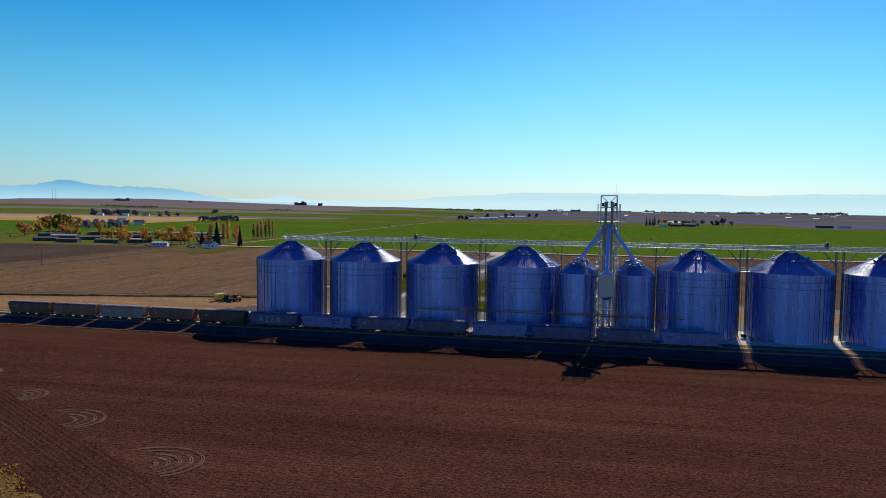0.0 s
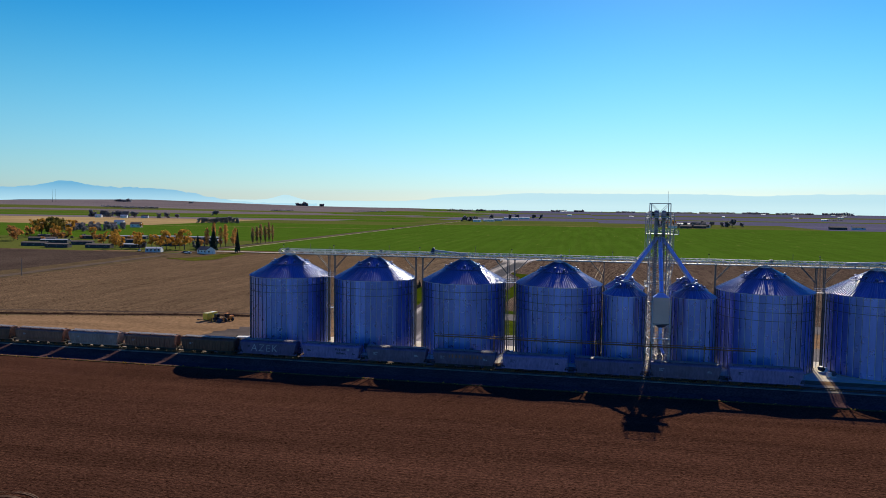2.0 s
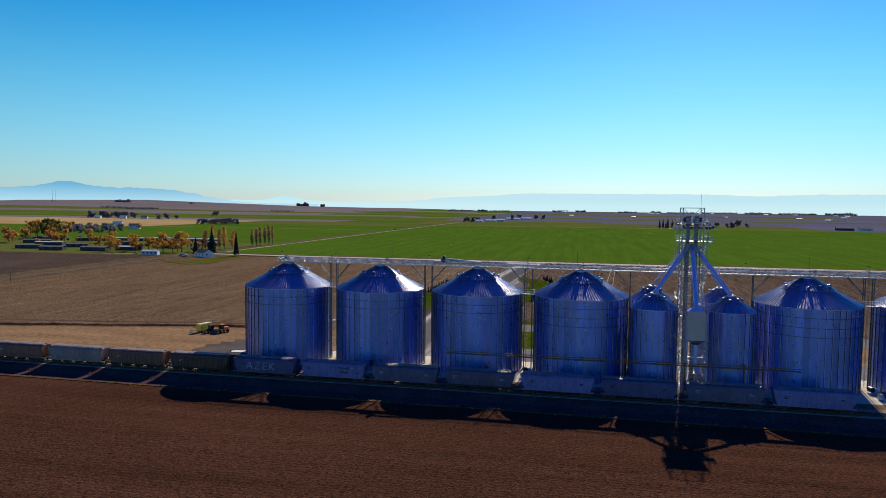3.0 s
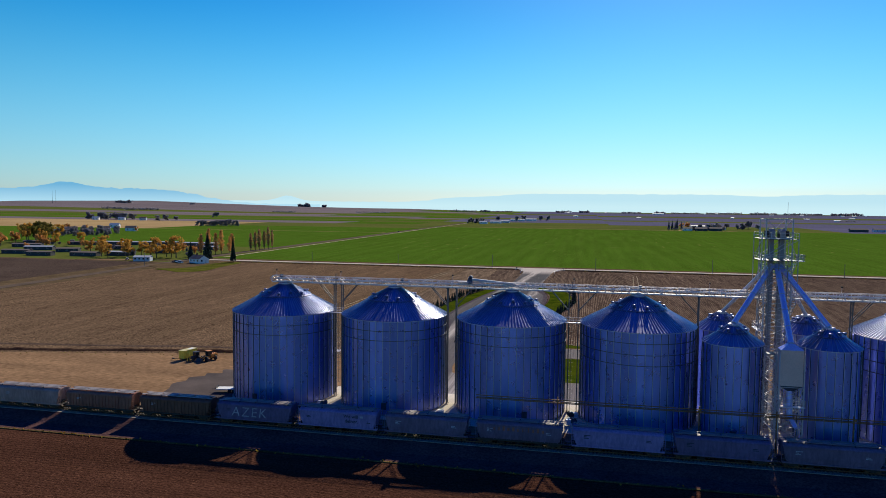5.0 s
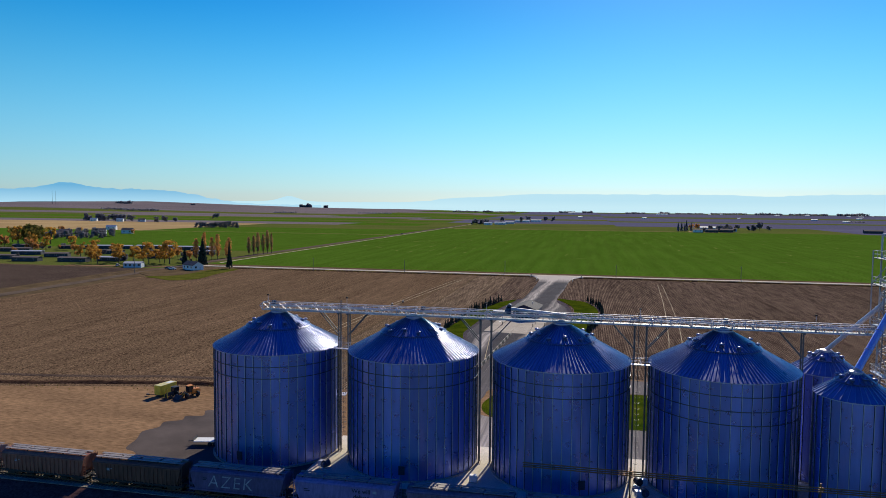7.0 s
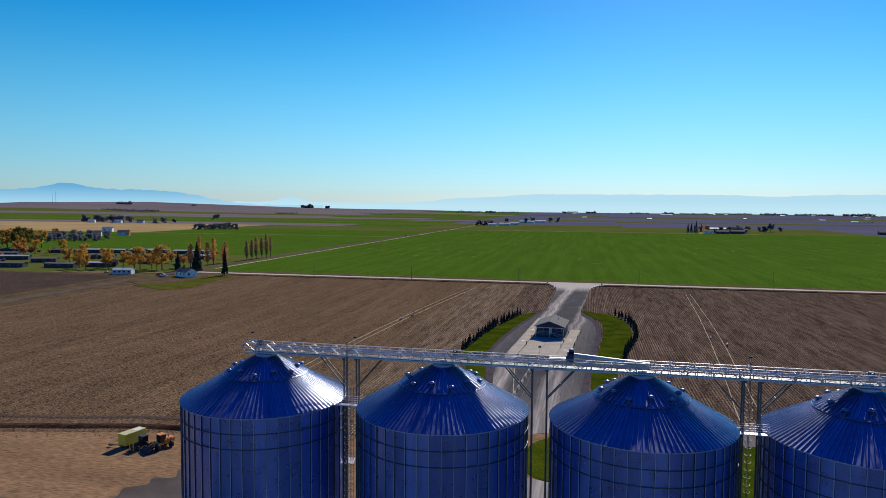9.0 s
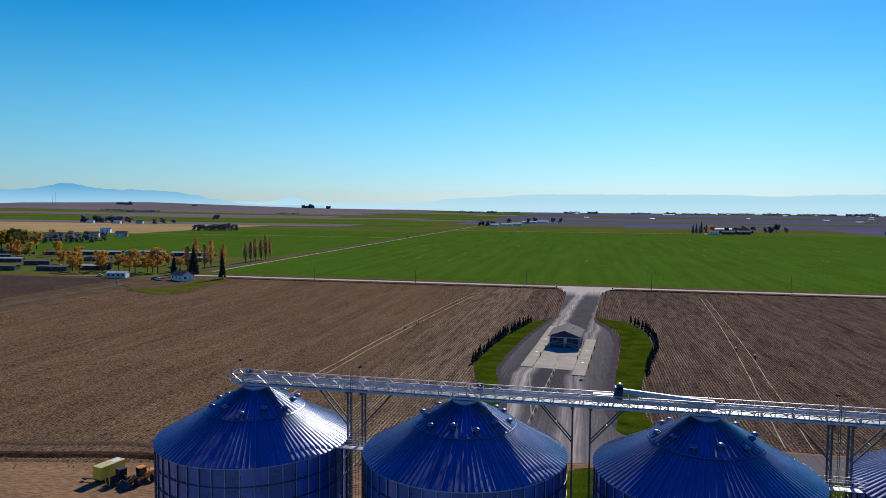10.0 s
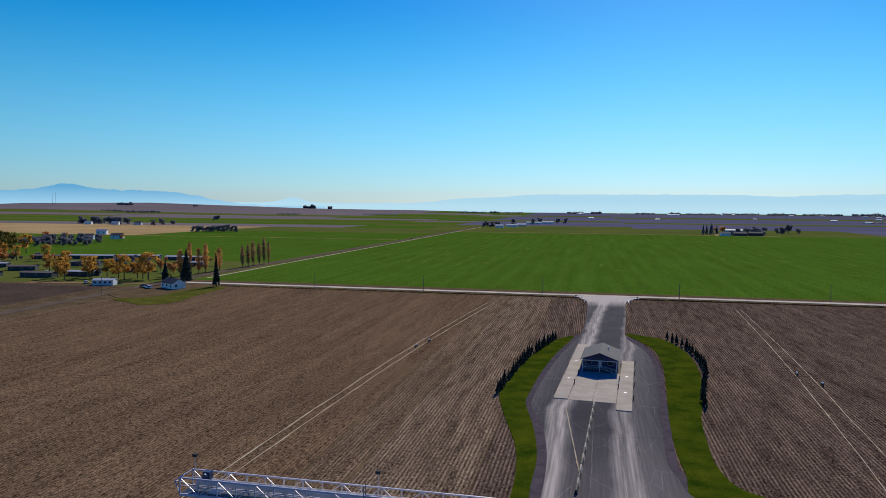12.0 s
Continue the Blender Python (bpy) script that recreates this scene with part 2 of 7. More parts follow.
def bar(bm, p, q, r, n=6, r2=None, caps=True):
    """A round or square bar from p to q."""
    p, q = Vector(p), Vector(q)
    r2 = r if r2 is None else r2
    d = (q - p).normalized()
    u = d.cross(Vector((0, 0, 1)) if abs(d.z) < 0.95 else Vector((1, 0, 0))).normalized()
    v = d.cross(u)
    turn = math.pi / 4 if n == 4 else 0
    ring = [(math.cos(turn + 2 * math.pi * i / n), math.sin(turn + 2 * math.pi * i / n)) for i in range(n)]
    a = [bm.verts.new(p + (u * c + v * s) * r) for c, s in ring]
    b = [bm.verts.new(q + (u * c + v * s) * r2) for c, s in ring]
    for i in range(n):
        bm.faces.new((a[i], a[(i + 1) % n], b[(i + 1) % n], b[i]))
    if caps:
        bm.faces.new(a[::-1])
        bm.faces.new(b)
    return bm


def lathe(bm, profile, n, close_top=False):
    """Turns (radius, z) pairs round the z axis."""
    rings = []
    for r, z in profile:
        rings.append([bm.verts.new((r * math.cos(2 * math.pi * i / n), r * math.sin(2 * math.pi * i / n), z)) for i in range(n)])
    for a, b in zip(rings, rings[1:]):
        for i in range(n):
            bm.faces.new((a[i], a[(i + 1) % n], b[(i + 1) % n], b[i]))
    if close_top:
        bm.faces.new(rings[-1])
    return bm


def mesh_of(name, bm, mat, smooth=False):
    bmesh.ops.recalc_face_normals(bm, faces=bm.faces[:])
    me = bpy.data.meshes.new(name)
    bm.to_mesh(me)
    bm.free()
    for m in (mat if isinstance(mat, (list, tuple)) else [mat]):
        me.materials.append(m)
    if smooth:
        for p in me.polygons:
            p.use_smooth = True
    return me


def part(name, bm, mat, parent, label="", smooth=False, at=None):
    me = bm if isinstance(bm, bpy.types.Mesh) else mesh_of(name, bm, mat, smooth)
    ob = new(name, me)
    ob.parent = parent
    if at is not None:
        ob.matrix_basis = at
    if label:
        tagged(ob, label)
    return ob


def thing(name, label, category, at=None, group="", kind="", bm=None, mat=None, smooth=False):
    ob = new(name, mesh_of(name, bm, mat, smooth) if bm else None)
    if at is not None:
        ob.matrix_basis = at
    return tagged(ob, label, category, group, kind)


def smooth_outline(pts, n=6):
    """A closed Catmull-Rom curve through the corners of an outline."""
    out = []
    k = len(pts)
    for i in range(k):
        p0, p1, p2, p3 = (Vector(pts[(i + j - 1) % k]) for j in range(4))
        for s in range(n):
            t = s / n
            out.append(0.5 * (2 * p1 + (p2 - p0) * t + (2 * p0 - 5 * p1 + 4 * p2 - p3) * t * t + (3 * p1 - p0 - 3 * p2 + p3) * t ** 3))
    return out


def slab(name, outline, z, mat, label, category, thick=0.25, curved=True, kind="structure"):
    pts = smooth_outline(outline) if curved else [Vector(p) for p in outline]
    bm = bmesh.new()
    top = [bm.verts.new((p.x, p.y, z)) for p in pts]
    low = [bm.verts.new((p.x, p.y, z - thick)) for p in pts]
    bm.faces.new(top)
    for i in range(len(pts)):
        j = (i + 1) % len(pts)
        bm.faces.new((top[i], low[i], low[j], top[j]))
    return thing(name, label, category, kind=kind, bm=bm, mat=mat)


# ---------------------------------------------------------------- ground
def rise(x, y):
    """The far plain climbs gently, and more to the west."""
    d = max(0.0, y - 1900) / 2900
    west = max(0.0, min(1.0, (-x / max(y, 1) - 0.15) / 0.8))
    edge = max(0.0, min(1.0, (5000 - math.hypot(x - 60, y + 120)) / 350))
    return edge * d * d * (9 + 22 * min(1, west * 3) + 46 * west + 300 * max(0.0, west - 0.42))


def dip(y):
    """The land lies a little lower just south of the railway bank."""
    a = max(0.0, min(1.0, (-24.0 - y) / 3.5))
    b = max(0.0, min(1.0, (y + 60) / 15))
    return -0.95 * min(a, b)


def build_ground():
    xs = [-5200, -4000, -3200, -2600, -2100, -1700, -1400, -1150, -900, -640, -480, -300, -222, -213, -60, 120, 300, 520, 800, 1200, 1700, 2300, 3000, 3800, 5200]
    ys = [-1500, -600, -300, -60, -45, -27.5, -24, 0, 200, 296, 330, 336, 470, 640, 850, 1070, 1165, 1300, 1480, 1620, 1750, 1900, 2050, 2250, 2450, 2700, 3000, 3300, 3650, 4000, 4400, 4800]
    bm = bmesh.new()
    grid = [[bm.verts.new((x, y, -0.15 + rise(x, y) + 1.1 * dip(y))) for x in xs] for y in ys]
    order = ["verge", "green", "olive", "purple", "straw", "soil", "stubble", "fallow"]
    pick = random.Random(5)
    for j in range(len(ys) - 1):
        for i in range(len(xs) - 1):
            f = bm.faces.new((grid[j][i], grid[j][i + 1], grid[j + 1][i + 1], grid[j + 1][i]))
            x, y = (xs[i] + xs[i + 1]) / 2, (ys[j] + ys[j + 1]) / 2
            if x < -222 and 296 < y < 470:
                k = "olive"
            elif y < 336:
                k = "verge" if x > -900 else "stubble"
            elif x > -213 and y < 1165:
                k = "green"
            elif x < -222 and y < 850:
                k = "green"
            elif x < -640 and y < 1300:
                k = "straw" if x > -1700 else "olive"
            elif x < -222 and y < 1070:
                k = "green"
            elif y < 1480 and x > -300:
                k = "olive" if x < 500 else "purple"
            elif y < 1300:
                k = "olive"
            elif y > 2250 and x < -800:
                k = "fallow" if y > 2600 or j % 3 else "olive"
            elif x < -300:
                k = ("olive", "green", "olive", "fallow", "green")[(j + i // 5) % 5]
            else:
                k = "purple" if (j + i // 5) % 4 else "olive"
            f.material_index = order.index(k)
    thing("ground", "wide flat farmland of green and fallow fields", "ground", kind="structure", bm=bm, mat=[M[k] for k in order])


build_ground()


def furrows(name, x0, x1, y0, y1, pitch, height, along, mat, label):
    """A worked field: parallel ridges with uneven crests."""
    bm = bmesh.new()
    r = random.Random(len(name) + int(x0))
    lo, hi, a, b = (y0, y1, x0, x1) if along == "x" else (x0, x1, y0, y1)
    n = int((hi - lo) / pitch)
    m = max(2, int((b - a) / 40))
    prev = None
    for i in range(2 * n + 1):
        s = lo + i * pitch / 2
        row = []
        for j in range(m + 1):
            q = a + (b - a) * j / m
            z = -0.12 + (height * r.uniform(0.7, 1.1) if i % 2 else 0)
            row.append(bm.verts.new((q, s, z + dip(s)) if along == "x" else (s, q, z)))
        if prev:
            for j in range(m):
                bm.faces.new((prev[j], prev[j + 1], row[j + 1], row[j]))
        prev = row
    return thing(name, label, "field", kind="structure", bm=bm, mat=mat)


def drive_material():
    """Worn asphalt with pale dust where the lorries roll, and sealed cracks."""
    m = material("drive_asphalt", (0.050, 0.047, 0.060), (0.032, 0.030, 0.039), 0.92, 0, 0.10, 0.25, 0.3, 5.0, 0.03)
    t = m.node_tree
    bsdf = t.nodes["Principled BSDF"]
    base = bsdf.inputs["Base Color"].links[0].from_socket
    geo = t.nodes["Geometry"]
    sep = t.nodes.new("ShaderNodeSeparateXYZ")
    t.links.new(geo.outputs["Position"], sep.inputs[0])
    wob = t.nodes.new("ShaderNodeTexNoise")
    wob.inputs["Scale"].default_value = 0.05
    t.links.new(geo.outputs["Position"], wob.inputs["Vector"])

    def calc(op, a, b):
        n = t.nodes.new("ShaderNodeMath")
        n.operation = op
        for k, v in ((0, a), (1, b)):
            if isinstance(v, (int, float)):
                n.inputs[k].default_value = v
            else:
                t.links.new(v, n.inputs[k])
        return n.outputs[0]

    u = calc("SUBTRACT", sep.outputs["X"], calc("MULTIPLY", calc("MAXIMUM", calc("SUBTRACT", sep.outputs["Y"], 118), -8), 0.07))
    u = calc("ADD", u, calc("MULTIPLY", calc("SUBTRACT", wob.outputs["Fac"], 0.5), 4))
    ramp = t.nodes.new("ShaderNodeValToRGB")
    stops = ((0.0, 0.10), (0.10, 0.12), (0.18, 0.05), (0.212, 0.62), (0.232, 0.40), (0.257, 0.85), (0.285, 0.25), (0.31, 0.02), (0.45, 0.03), (0.488, 0.50), (0.508, 0.22), (0.535, 0.58), (0.565, 0.16), (0.62, 0.12), (0.70, 0.03), (1.0, 0.10))
    el = ramp.color_ramp.elements
    el[0].color, el[1].color = [(stops[k][1],) * 3 + (1,) for k in (0, -1)]
    for p, v in stops[1:-1]:
        el.new(p).color = (v, v, v, 1)
    t.links.new(calc("DIVIDE", calc("SUBTRACT", u, 10), 50), ramp.inputs[0])
    near = t.nodes.new("ShaderNodeMapRange")
    near.inputs["From Min"].default_value, near.inputs["From Max"].default_value = 100, 55
    t.links.new(sep.outputs["Y"], near.inputs[0])
    far = t.nodes.new("ShaderNodeMapRange")
    far.inputs["From Min"].default_value, far.inputs["From Max"].default_value = 280, 312
    t.links.new(sep.outputs["Y"], far.inputs[0])
    blot = t.nodes.new("ShaderNodeTexNoise")
    blot.inputs["Scale"].default_value, blot.inputs["Detail"].default_value = 0.5, 7
    mp = t.nodes.new("ShaderNodeMapping")
    mp.inputs["Scale"].default_value = (4.5, 0.10, 1)
    t.links.new(geo.outputs["Position"], mp.inputs[0])
    t.links.new(mp.outputs[0], blot.inputs["Vector"])
    amount = calc("ADD", calc("MULTIPLY", ramp.outputs[0], 1.15), calc("ADD", calc("MULTIPLY", near.outputs[0], 0.16), calc("MULTIPLY", far.outputs[0], 1.5)))
    amount = calc("MULTIPLY", amount, calc("MULTIPLY", blot.outputs["Fac"], 1.7))
    vor = t.nodes.new("ShaderNodeTexVoronoi")
    vor.feature = "DISTANCE_TO_EDGE"
    vor.inputs["Scale"].default_value = 0.10
    wig = t.nodes.new("ShaderNodeMapping")
    wig.inputs["Scale"].default_value = (1.5, 0.5, 1)
    t.links.new(geo.outputs["Position"], wig.inputs[0])
    t.links.new(wig.outputs[0], vor.inputs["Vector"])
    crack = calc("MULTIPLY", calc("LESS_THAN", vor.outputs["Distance"], 0.004), calc("MULTIPLY", blot.outputs["Fac"], 0.3))
    amount = calc("MINIMUM", calc("ADD", amount, crack), 0.95)
    mx = t.nodes.new("ShaderNodeMix")
    mx.data_type = "RGBA"
    t.links.new(amount, mx.inputs[0])
    t.links.new(base, mx.inputs[6])
    mx.inputs[7].default_value = (0.50, 0.44, 0.39, 1)
    t.links.new(mx.outputs[2], bsdf.inputs["Base Color"])
    return m


M["drive"] = drive_material()
M["dust_line"] = material("dusty_crack_line", (0.36, 0.33, 0.30), (0.22, 0.20, 0.19), 0.95, 0, 0.8, 0.3, 0.2, 3.0, 0.0)
M["dry_streak"] = material("dry_streak", (0.20, 0.21, 0.05), (0.12, 0.17, 0.03), 0.95, 0, 0.1, 0.3, 0.0, 1.0, 0.0)

furrows("ploughed_field", -330, 420, -330.3, -32.1, 0.9, 0.035, "x", M["soil_rows"], "dark brown ploughed field with fine uneven furrows")


def headland():
    """The field's edge, worked aslant to the other furrows, with a ragged border."""
    turn = pose(8, -110.3, 0, 0, 0, -31.1)
    r = random.Random(12)
    bm = bmesh.new()
    prev = None
    for i in range(2 * 44 + 1):
        v = -40 + 0.45 * i
        lift = 0.08 * r.uniform(0.5, 1.0) if i % 2 else 0.0
        row = []
        for j in range(61):
            u = -85 + 175 * j / 60
            ragged = (0.5 * noise.noise((u * 0.25, 3, 0))) if i == 88 else 0.0
            p = turn @ Vector((u, v + ragged, -0.079 + lift * (0.7 + 0.6 * abs(noise.noise((u * 0.4, v, 0))))))
            row.append(bm.verts.new(p))
        if prev:
            for j in range(60):
                bm.faces.new((prev[j], prev[j + 1], row[j + 1], row[j]))
        prev = row
    thing("headland", "strip of dark soil ploughed aslant at the field's edge", "field", kind="structure", bm=bm, mat=M["headland"])


headland()
furrows("stubble_field", -204, -20.88, 20, 309, 0.76, 0.06, "y", M["rows_faint"], "brown stubble field with faint parallel rows")
furrows("stubble_field", -20.88, -11.76, 36, 309, 0.76, 0.06, "y", M["rows_mid"], "brown stubble field with rows growing clearer")
furrows("stubble_field", -11.76, 9, 38, 309, 0.76, 0.06, "y", M["rows_pale"], "pale straw stubble field beside the drive")
furrows("stubble_field", 9, 420, 60, 309, 0.76, 0.07, "y", M["rows"], "brown stubble field with straight dark rows")
furrows("ploughed_field", -520, -232, -60, 290, 1.2, 0.10, "x", M["stubble"], "brown bare ploughed field beside the lane")
slab("yard", [(-330, -16), (-14, -16), (-14, 37), (-32, 33), (-60, 27), (-110, 16), (-330, -8)], 0.0, M["yard"], "tan gravel yard beside the grain bins", "yard", curved=False)
slab("yard", [(-14, -17.4), (200, -17.4), (200, 64), (16, 64), (16, 40), (-14, 37)], -0.004, M["yard"], "tan gravel yard behind the grain bins", "yard", curved=False)
slab("asphalt_patch", [(-27, -3), (-28.6, 1), (-27.2, 4), (-28, 7), (-25.4, 9), (-26, 11.5), (-22.8, 12.6), (-24, 16), (-19, 17), (-17, 21), (-13, 19), (-8, 9), (9, 2), (9.2, -16.6), (-6, -16.8), (-14, -15.6), (-17, -11.6), (-20, -12), (-23, -9), (-25.8, -7.6)], 0.008, M["asphalt"], "dark asphalt patch with a ragged gravel edge", "pavement")
slab("road", [(-212, 317.5), (700, 323), (700, 329.5), (-212, 323)], 0.02, M["dusty"], "pale dusty country road between the fields", "road", curved=False)
slab("lane", [(-208, -60), (-200, -60), (-219, 310), (-214, 1470), (-222, 1470), (-228, 345)], 0.012, M["lane"], "straight grey country lane running away between the fields", "road", curved=False)
slab("side_track", [(-300, 292), (-225, 306), (-225, 312), (-300, 300)], 0.016, M["yard"], "dusty side track to the sheds", "road", curved=False)
slab("cottage_yard", [(-222, 270), (-208, 254), (-194, 246), (-186, 258), (-186, 284), (-190, 300), (-202, 305), (-214, 300)], 0.020, M["verge"], "bare dusty yard around the white cottage", "yard")
slab("cottage_lawn", [(-202, 246), (-188, 238), (-175, 232), (-166, 244), (-170, 270), (-173, 303), (-186, 303), (-188, 282), (-188, 258)], 0.024, M["rough_lawn"], "rough green lawn beside the white cottage", "lawn")
slab("shoulder", [(18.4, 52), (18.4, 70), (17.6, 88), (15.4, 100), (12.6, 115), (12.8, 124), (14.2, 146), (17.2, 173), (21, 197), (24.5, 208), (33, 208), (42, 206), (47.2, 186), (48.6, 160), (46.8, 130), (45.3, 106), (44.4, 90), (44.8, 77), (52, 65), (36, 56)], 0.012, M["shoulder"], "grey gravel shoulder along the drive", "shoulder")
slab("lawn", [(16, 50), (15.6, 70), (14, 85), (10, 102), (6.2, 120), (6.4, 131), (9.5, 163), (15, 191), (21.5, 204), (22, 198), (17.8, 173), (14.8, 146), (13.3, 122), (13.4, 114), (16.6, 97), (18.6, 80), (18.6, 66), (19, 50)], 0.02, M["lawn"], "bright mown lawn strip beside the drive", "lawn")
slab("lawn", [(45, 64), (44.9, 78), (44.6, 89), (45.5, 110), (48, 141), (49.5, 168), (48, 190), (41, 212), (47, 210), (54, 204), (58.8, 184), (58.8, 157), (56.2, 132), (52.6, 112), (51.2, 94), (51, 82), (54, 72), (66, 66), (56, 63)], 0.02, M["lawn"], "bright mown lawn strip with a bulging edge", "lawn")
slab("driveway", [(20, 6), (20.4, 50), (20.6, 77), (18.6, 97), (15.2, 111), (14.7, 120), (15.8, 139), (18.8, 168), (23.0, 195), (25.2, 212), (26.6, 250), (26.6, 298), (22, 317), (52, 317), (45.6, 300), (43, 250), (40.9, 206), (45.5, 185), (46.8, 160), (45, 130), (43.6, 106), (42.6, 90), (43, 77), (50, 64), (90, 63), (190, 63), (190, 50), (70, 50), (36, 49), (31.5, 40), (32, 30), (36, 25), (60, 23.5), (190, 23.5), (190, 6)], 0.032, M["drive"], "worn grey asphalt drive with pale dusty wheel tracks", "driveway")
slab("lawn_island", [(33.5, 28), (32.4, 37), (38, 47), (60, 49.4), (90, 48.4), (92, 36), (88, 25), (60, 23.6), (40, 24.2)], 0.05, M["lawn"], "grass island inside the loop of the drive", "lawn")
slab("concrete_apron", [(9.5, -13.4), (196, -13.4), (196, 7.6), (9.5, 7.6)], 0.044, M["apron"], "pale concrete apron under the bins", "pavement", curved=False)
slab("verge", [(-330, -32.1), (420, -32.1), (420, -31.6), (-330, -31.6)], -0.96, M["dry_verge"], "narrow dry grass verge along the field", "verge", thick=0.1, curved=False)
bm = bmesh.new()
prev = None
for i in range(151):
    x = -330 + 5 * i
    row = [bm.verts.new((x, y, dip(y) + h + 0.05 * noise.noise((x * 0.2, y, 0)))) for y, h in ((-23.7, 0.0), (-24.6, 0.02), (-26.0, 0.03), (-27.6, -0.02), (-29.5, -0.04), (-31.7, -0.04))]
    if prev:
        for a in range(5):
            bm.faces.new((prev[a], row[a], row[a + 1], prev[a + 1]))
    prev = row
thing("track_side", "dark dirt bank between the railway and the field", "verge", kind="structure", bm=bm, mat=M["dirt"])
slab("grass_corner", [(-30, -122), (0, -124), (12, -127.5), (15, -131), (20, -132), (22.5, -135.4), (27, -136), (32, -142), (37, -145), (48, -165), (10, -175), (-30, -150)], -0.02, M["dry_verge"], "dry yellow grass at the field corner", "verge")


def berm(name, p, q, width, height, mat, label):
    """An uneven bank of turned earth."""
    bm = bmesh.new()
    p, q = Vector(p), Vector(q)
    n = int((q - p).length / 1.5)
    side = Vector((-(q - p).y, (q - p).x, 0)).normalized()
    rows = []
    for i in range(n + 1):
        c = p.lerp(q, i / n)
        h = height * (0.6 + 0.8 * abs(noise.noise(c * 0.21)))
        o = 1.2 * noise.noise(c * 0.07)
        rows.append([bm.verts.new(c + side * (o + width * k) + Vector((0, 0, z * h - 0.12))) for k, z in ((-0.5, 0), (-0.2, 0.9), (0.05, 1.0 + 0.4 * noise.noise(c * 0.9)), (0.3, 0.5), (0.5, 0))])
    for a, b in zip(rows, rows[1:]):
        for i in range(4):
            bm.faces.new((a[i], a[i + 1], b[i + 1], b[i]))
    return thing(name, label, "earth bank", kind="structure", bm=bm, mat=mat)


berm("earth_bank", (-200, 3, 0), (-14, 40, 0), 3.4, 0.55, M["soil"], "low dark bank of turned earth along the yard")
berm("earth_bank", (-206, 12, 0), (-14, 45, 0), 2.6, 0.2, M["stubble"], "second low bank of dark clods along the field")
berm("earth_bank", (-180, 309.5, 0), (24, 311.5, 0), 2.6, 0.5, M["soil"], "dark weedy ditch bank beside the road")
berm("earth_bank", (49, 311.5, 0), (420, 316, 0), 2.6, 0.5, M["soil"], "dark weedy ditch bank beside the road")
berm("earth_bank", (-228, 60, 0), (-236, 290, 0), 4.0, 0.6, M["verge"], "rough grassy bank between field and lane")

# scale pads in front of and beside the weighbridge office
AXIS = pose(30.5, 144.2, 0, 0, 0, -4)


def pad(name, x0, y0, x1, y1, z, label):
    nx, ny = max(1, round((x1 - x0) / 5)), max(1, round((y1 - y0) / 6))
    root = thing(name, label, "pavement", at=AXIS, kind="structure")
    for i in range(nx):
        for j in range(ny):
            b = box(bmesh.new(), x0 + (x1 - x0) * i / nx + 0.03, y0 + (y1 - y0) * j / ny + 0.03, -0.1,
                    x0 + (x1 - x0) * (i + 1) / nx - 0.03, y0 + (y1 - y0) * (j + 1) / ny - 0.03, z)
            part("concrete_panel", b, M["concrete"], root)


pad("concrete_pad", -5.5, -24.5, 5.6, 5.6, 0.07, "pale concrete pad in front of the scale house")


def wave_mark(name, pts, width, mat, label, z=0.0, high=0.03):
    """A long narrow strip, such as a pressed track, along a curve."""
    bm = bmesh.new()
    prev = None
    pts = [Vector((*p, 0)) for p in pts]
    for i, p in enumerate(pts):
        d = (pts[min(i + 1, len(pts) - 1)] - pts[max(i - 1, 0)]).normalized()
        s = Vector((-d.y, d.x, 0)) * width * (0.35 + 0.3 * noise.noise(p * 0.4))
        row = [bm.verts.new((p.x + s.x, p.y + s.y, z - high)), bm.verts.new((p.x, p.y, z + high)), bm.verts.new((p.x - s.x, p.y - s.y, z - high))]
        if prev:
            bm.faces.new((prev[0], prev[1], row[1], row[0]))
            bm.faces.new((prev[1], prev[2], row[2], row[1]))
        prev = row
    return thing(name, label, "track", kind="structure", bm=bm, mat=mat)


def curve_pts(p, q, bow, n=60):
    p, q = Vector(p), Vector(q)
    s = Vector((-(q - p).y, (q - p).x)).normalized()
    return [tuple(p.lerp(q, i / n) + s * (bow * math.sin(math.pi * i / n) + 0.25 * noise.noise((i * 0.35, p.x, 0)))) for i in range(n + 1)]


M["track"] = material("dry_straw_track", (0.50, 0.42, 0.28), (0.36, 0.28, 0.18), 0.95, 0, 0.3, 0.3, 0.3, 3.0, 0.1)
wave_mark("wheel_track", curve_pts((-35.6, 48), (-20.6, 281), 2.2), 0.45, M["track"], "pale straw-coloured wheel track across the stubble")
wave_mark("wheel_track", curve_pts((-33.0, 48), (-17.4, 281), 2.6), 0.45, M["track"], "pale straw-coloured wheel track across the stubble")
wave_mark("wheel_track", curve_pts((75.5, 66), (93.8, 288), -1.5), 0.32, M["track"], "pale straw-coloured wheel track across the stubble")
wave_mark("wheel_track", curve_pts((80.5, 66), (96.0, 288), -1.5), 0.32, M["track"], "pale straw-coloured wheel track across the stubble")
M["swirl"] = material("dry_soil_track", (0.165, 0.100, 0.064), (0.090, 0.055, 0.036), 0.95, 0, 0.3, 0.3, 0.3, 3.0, 0.1)
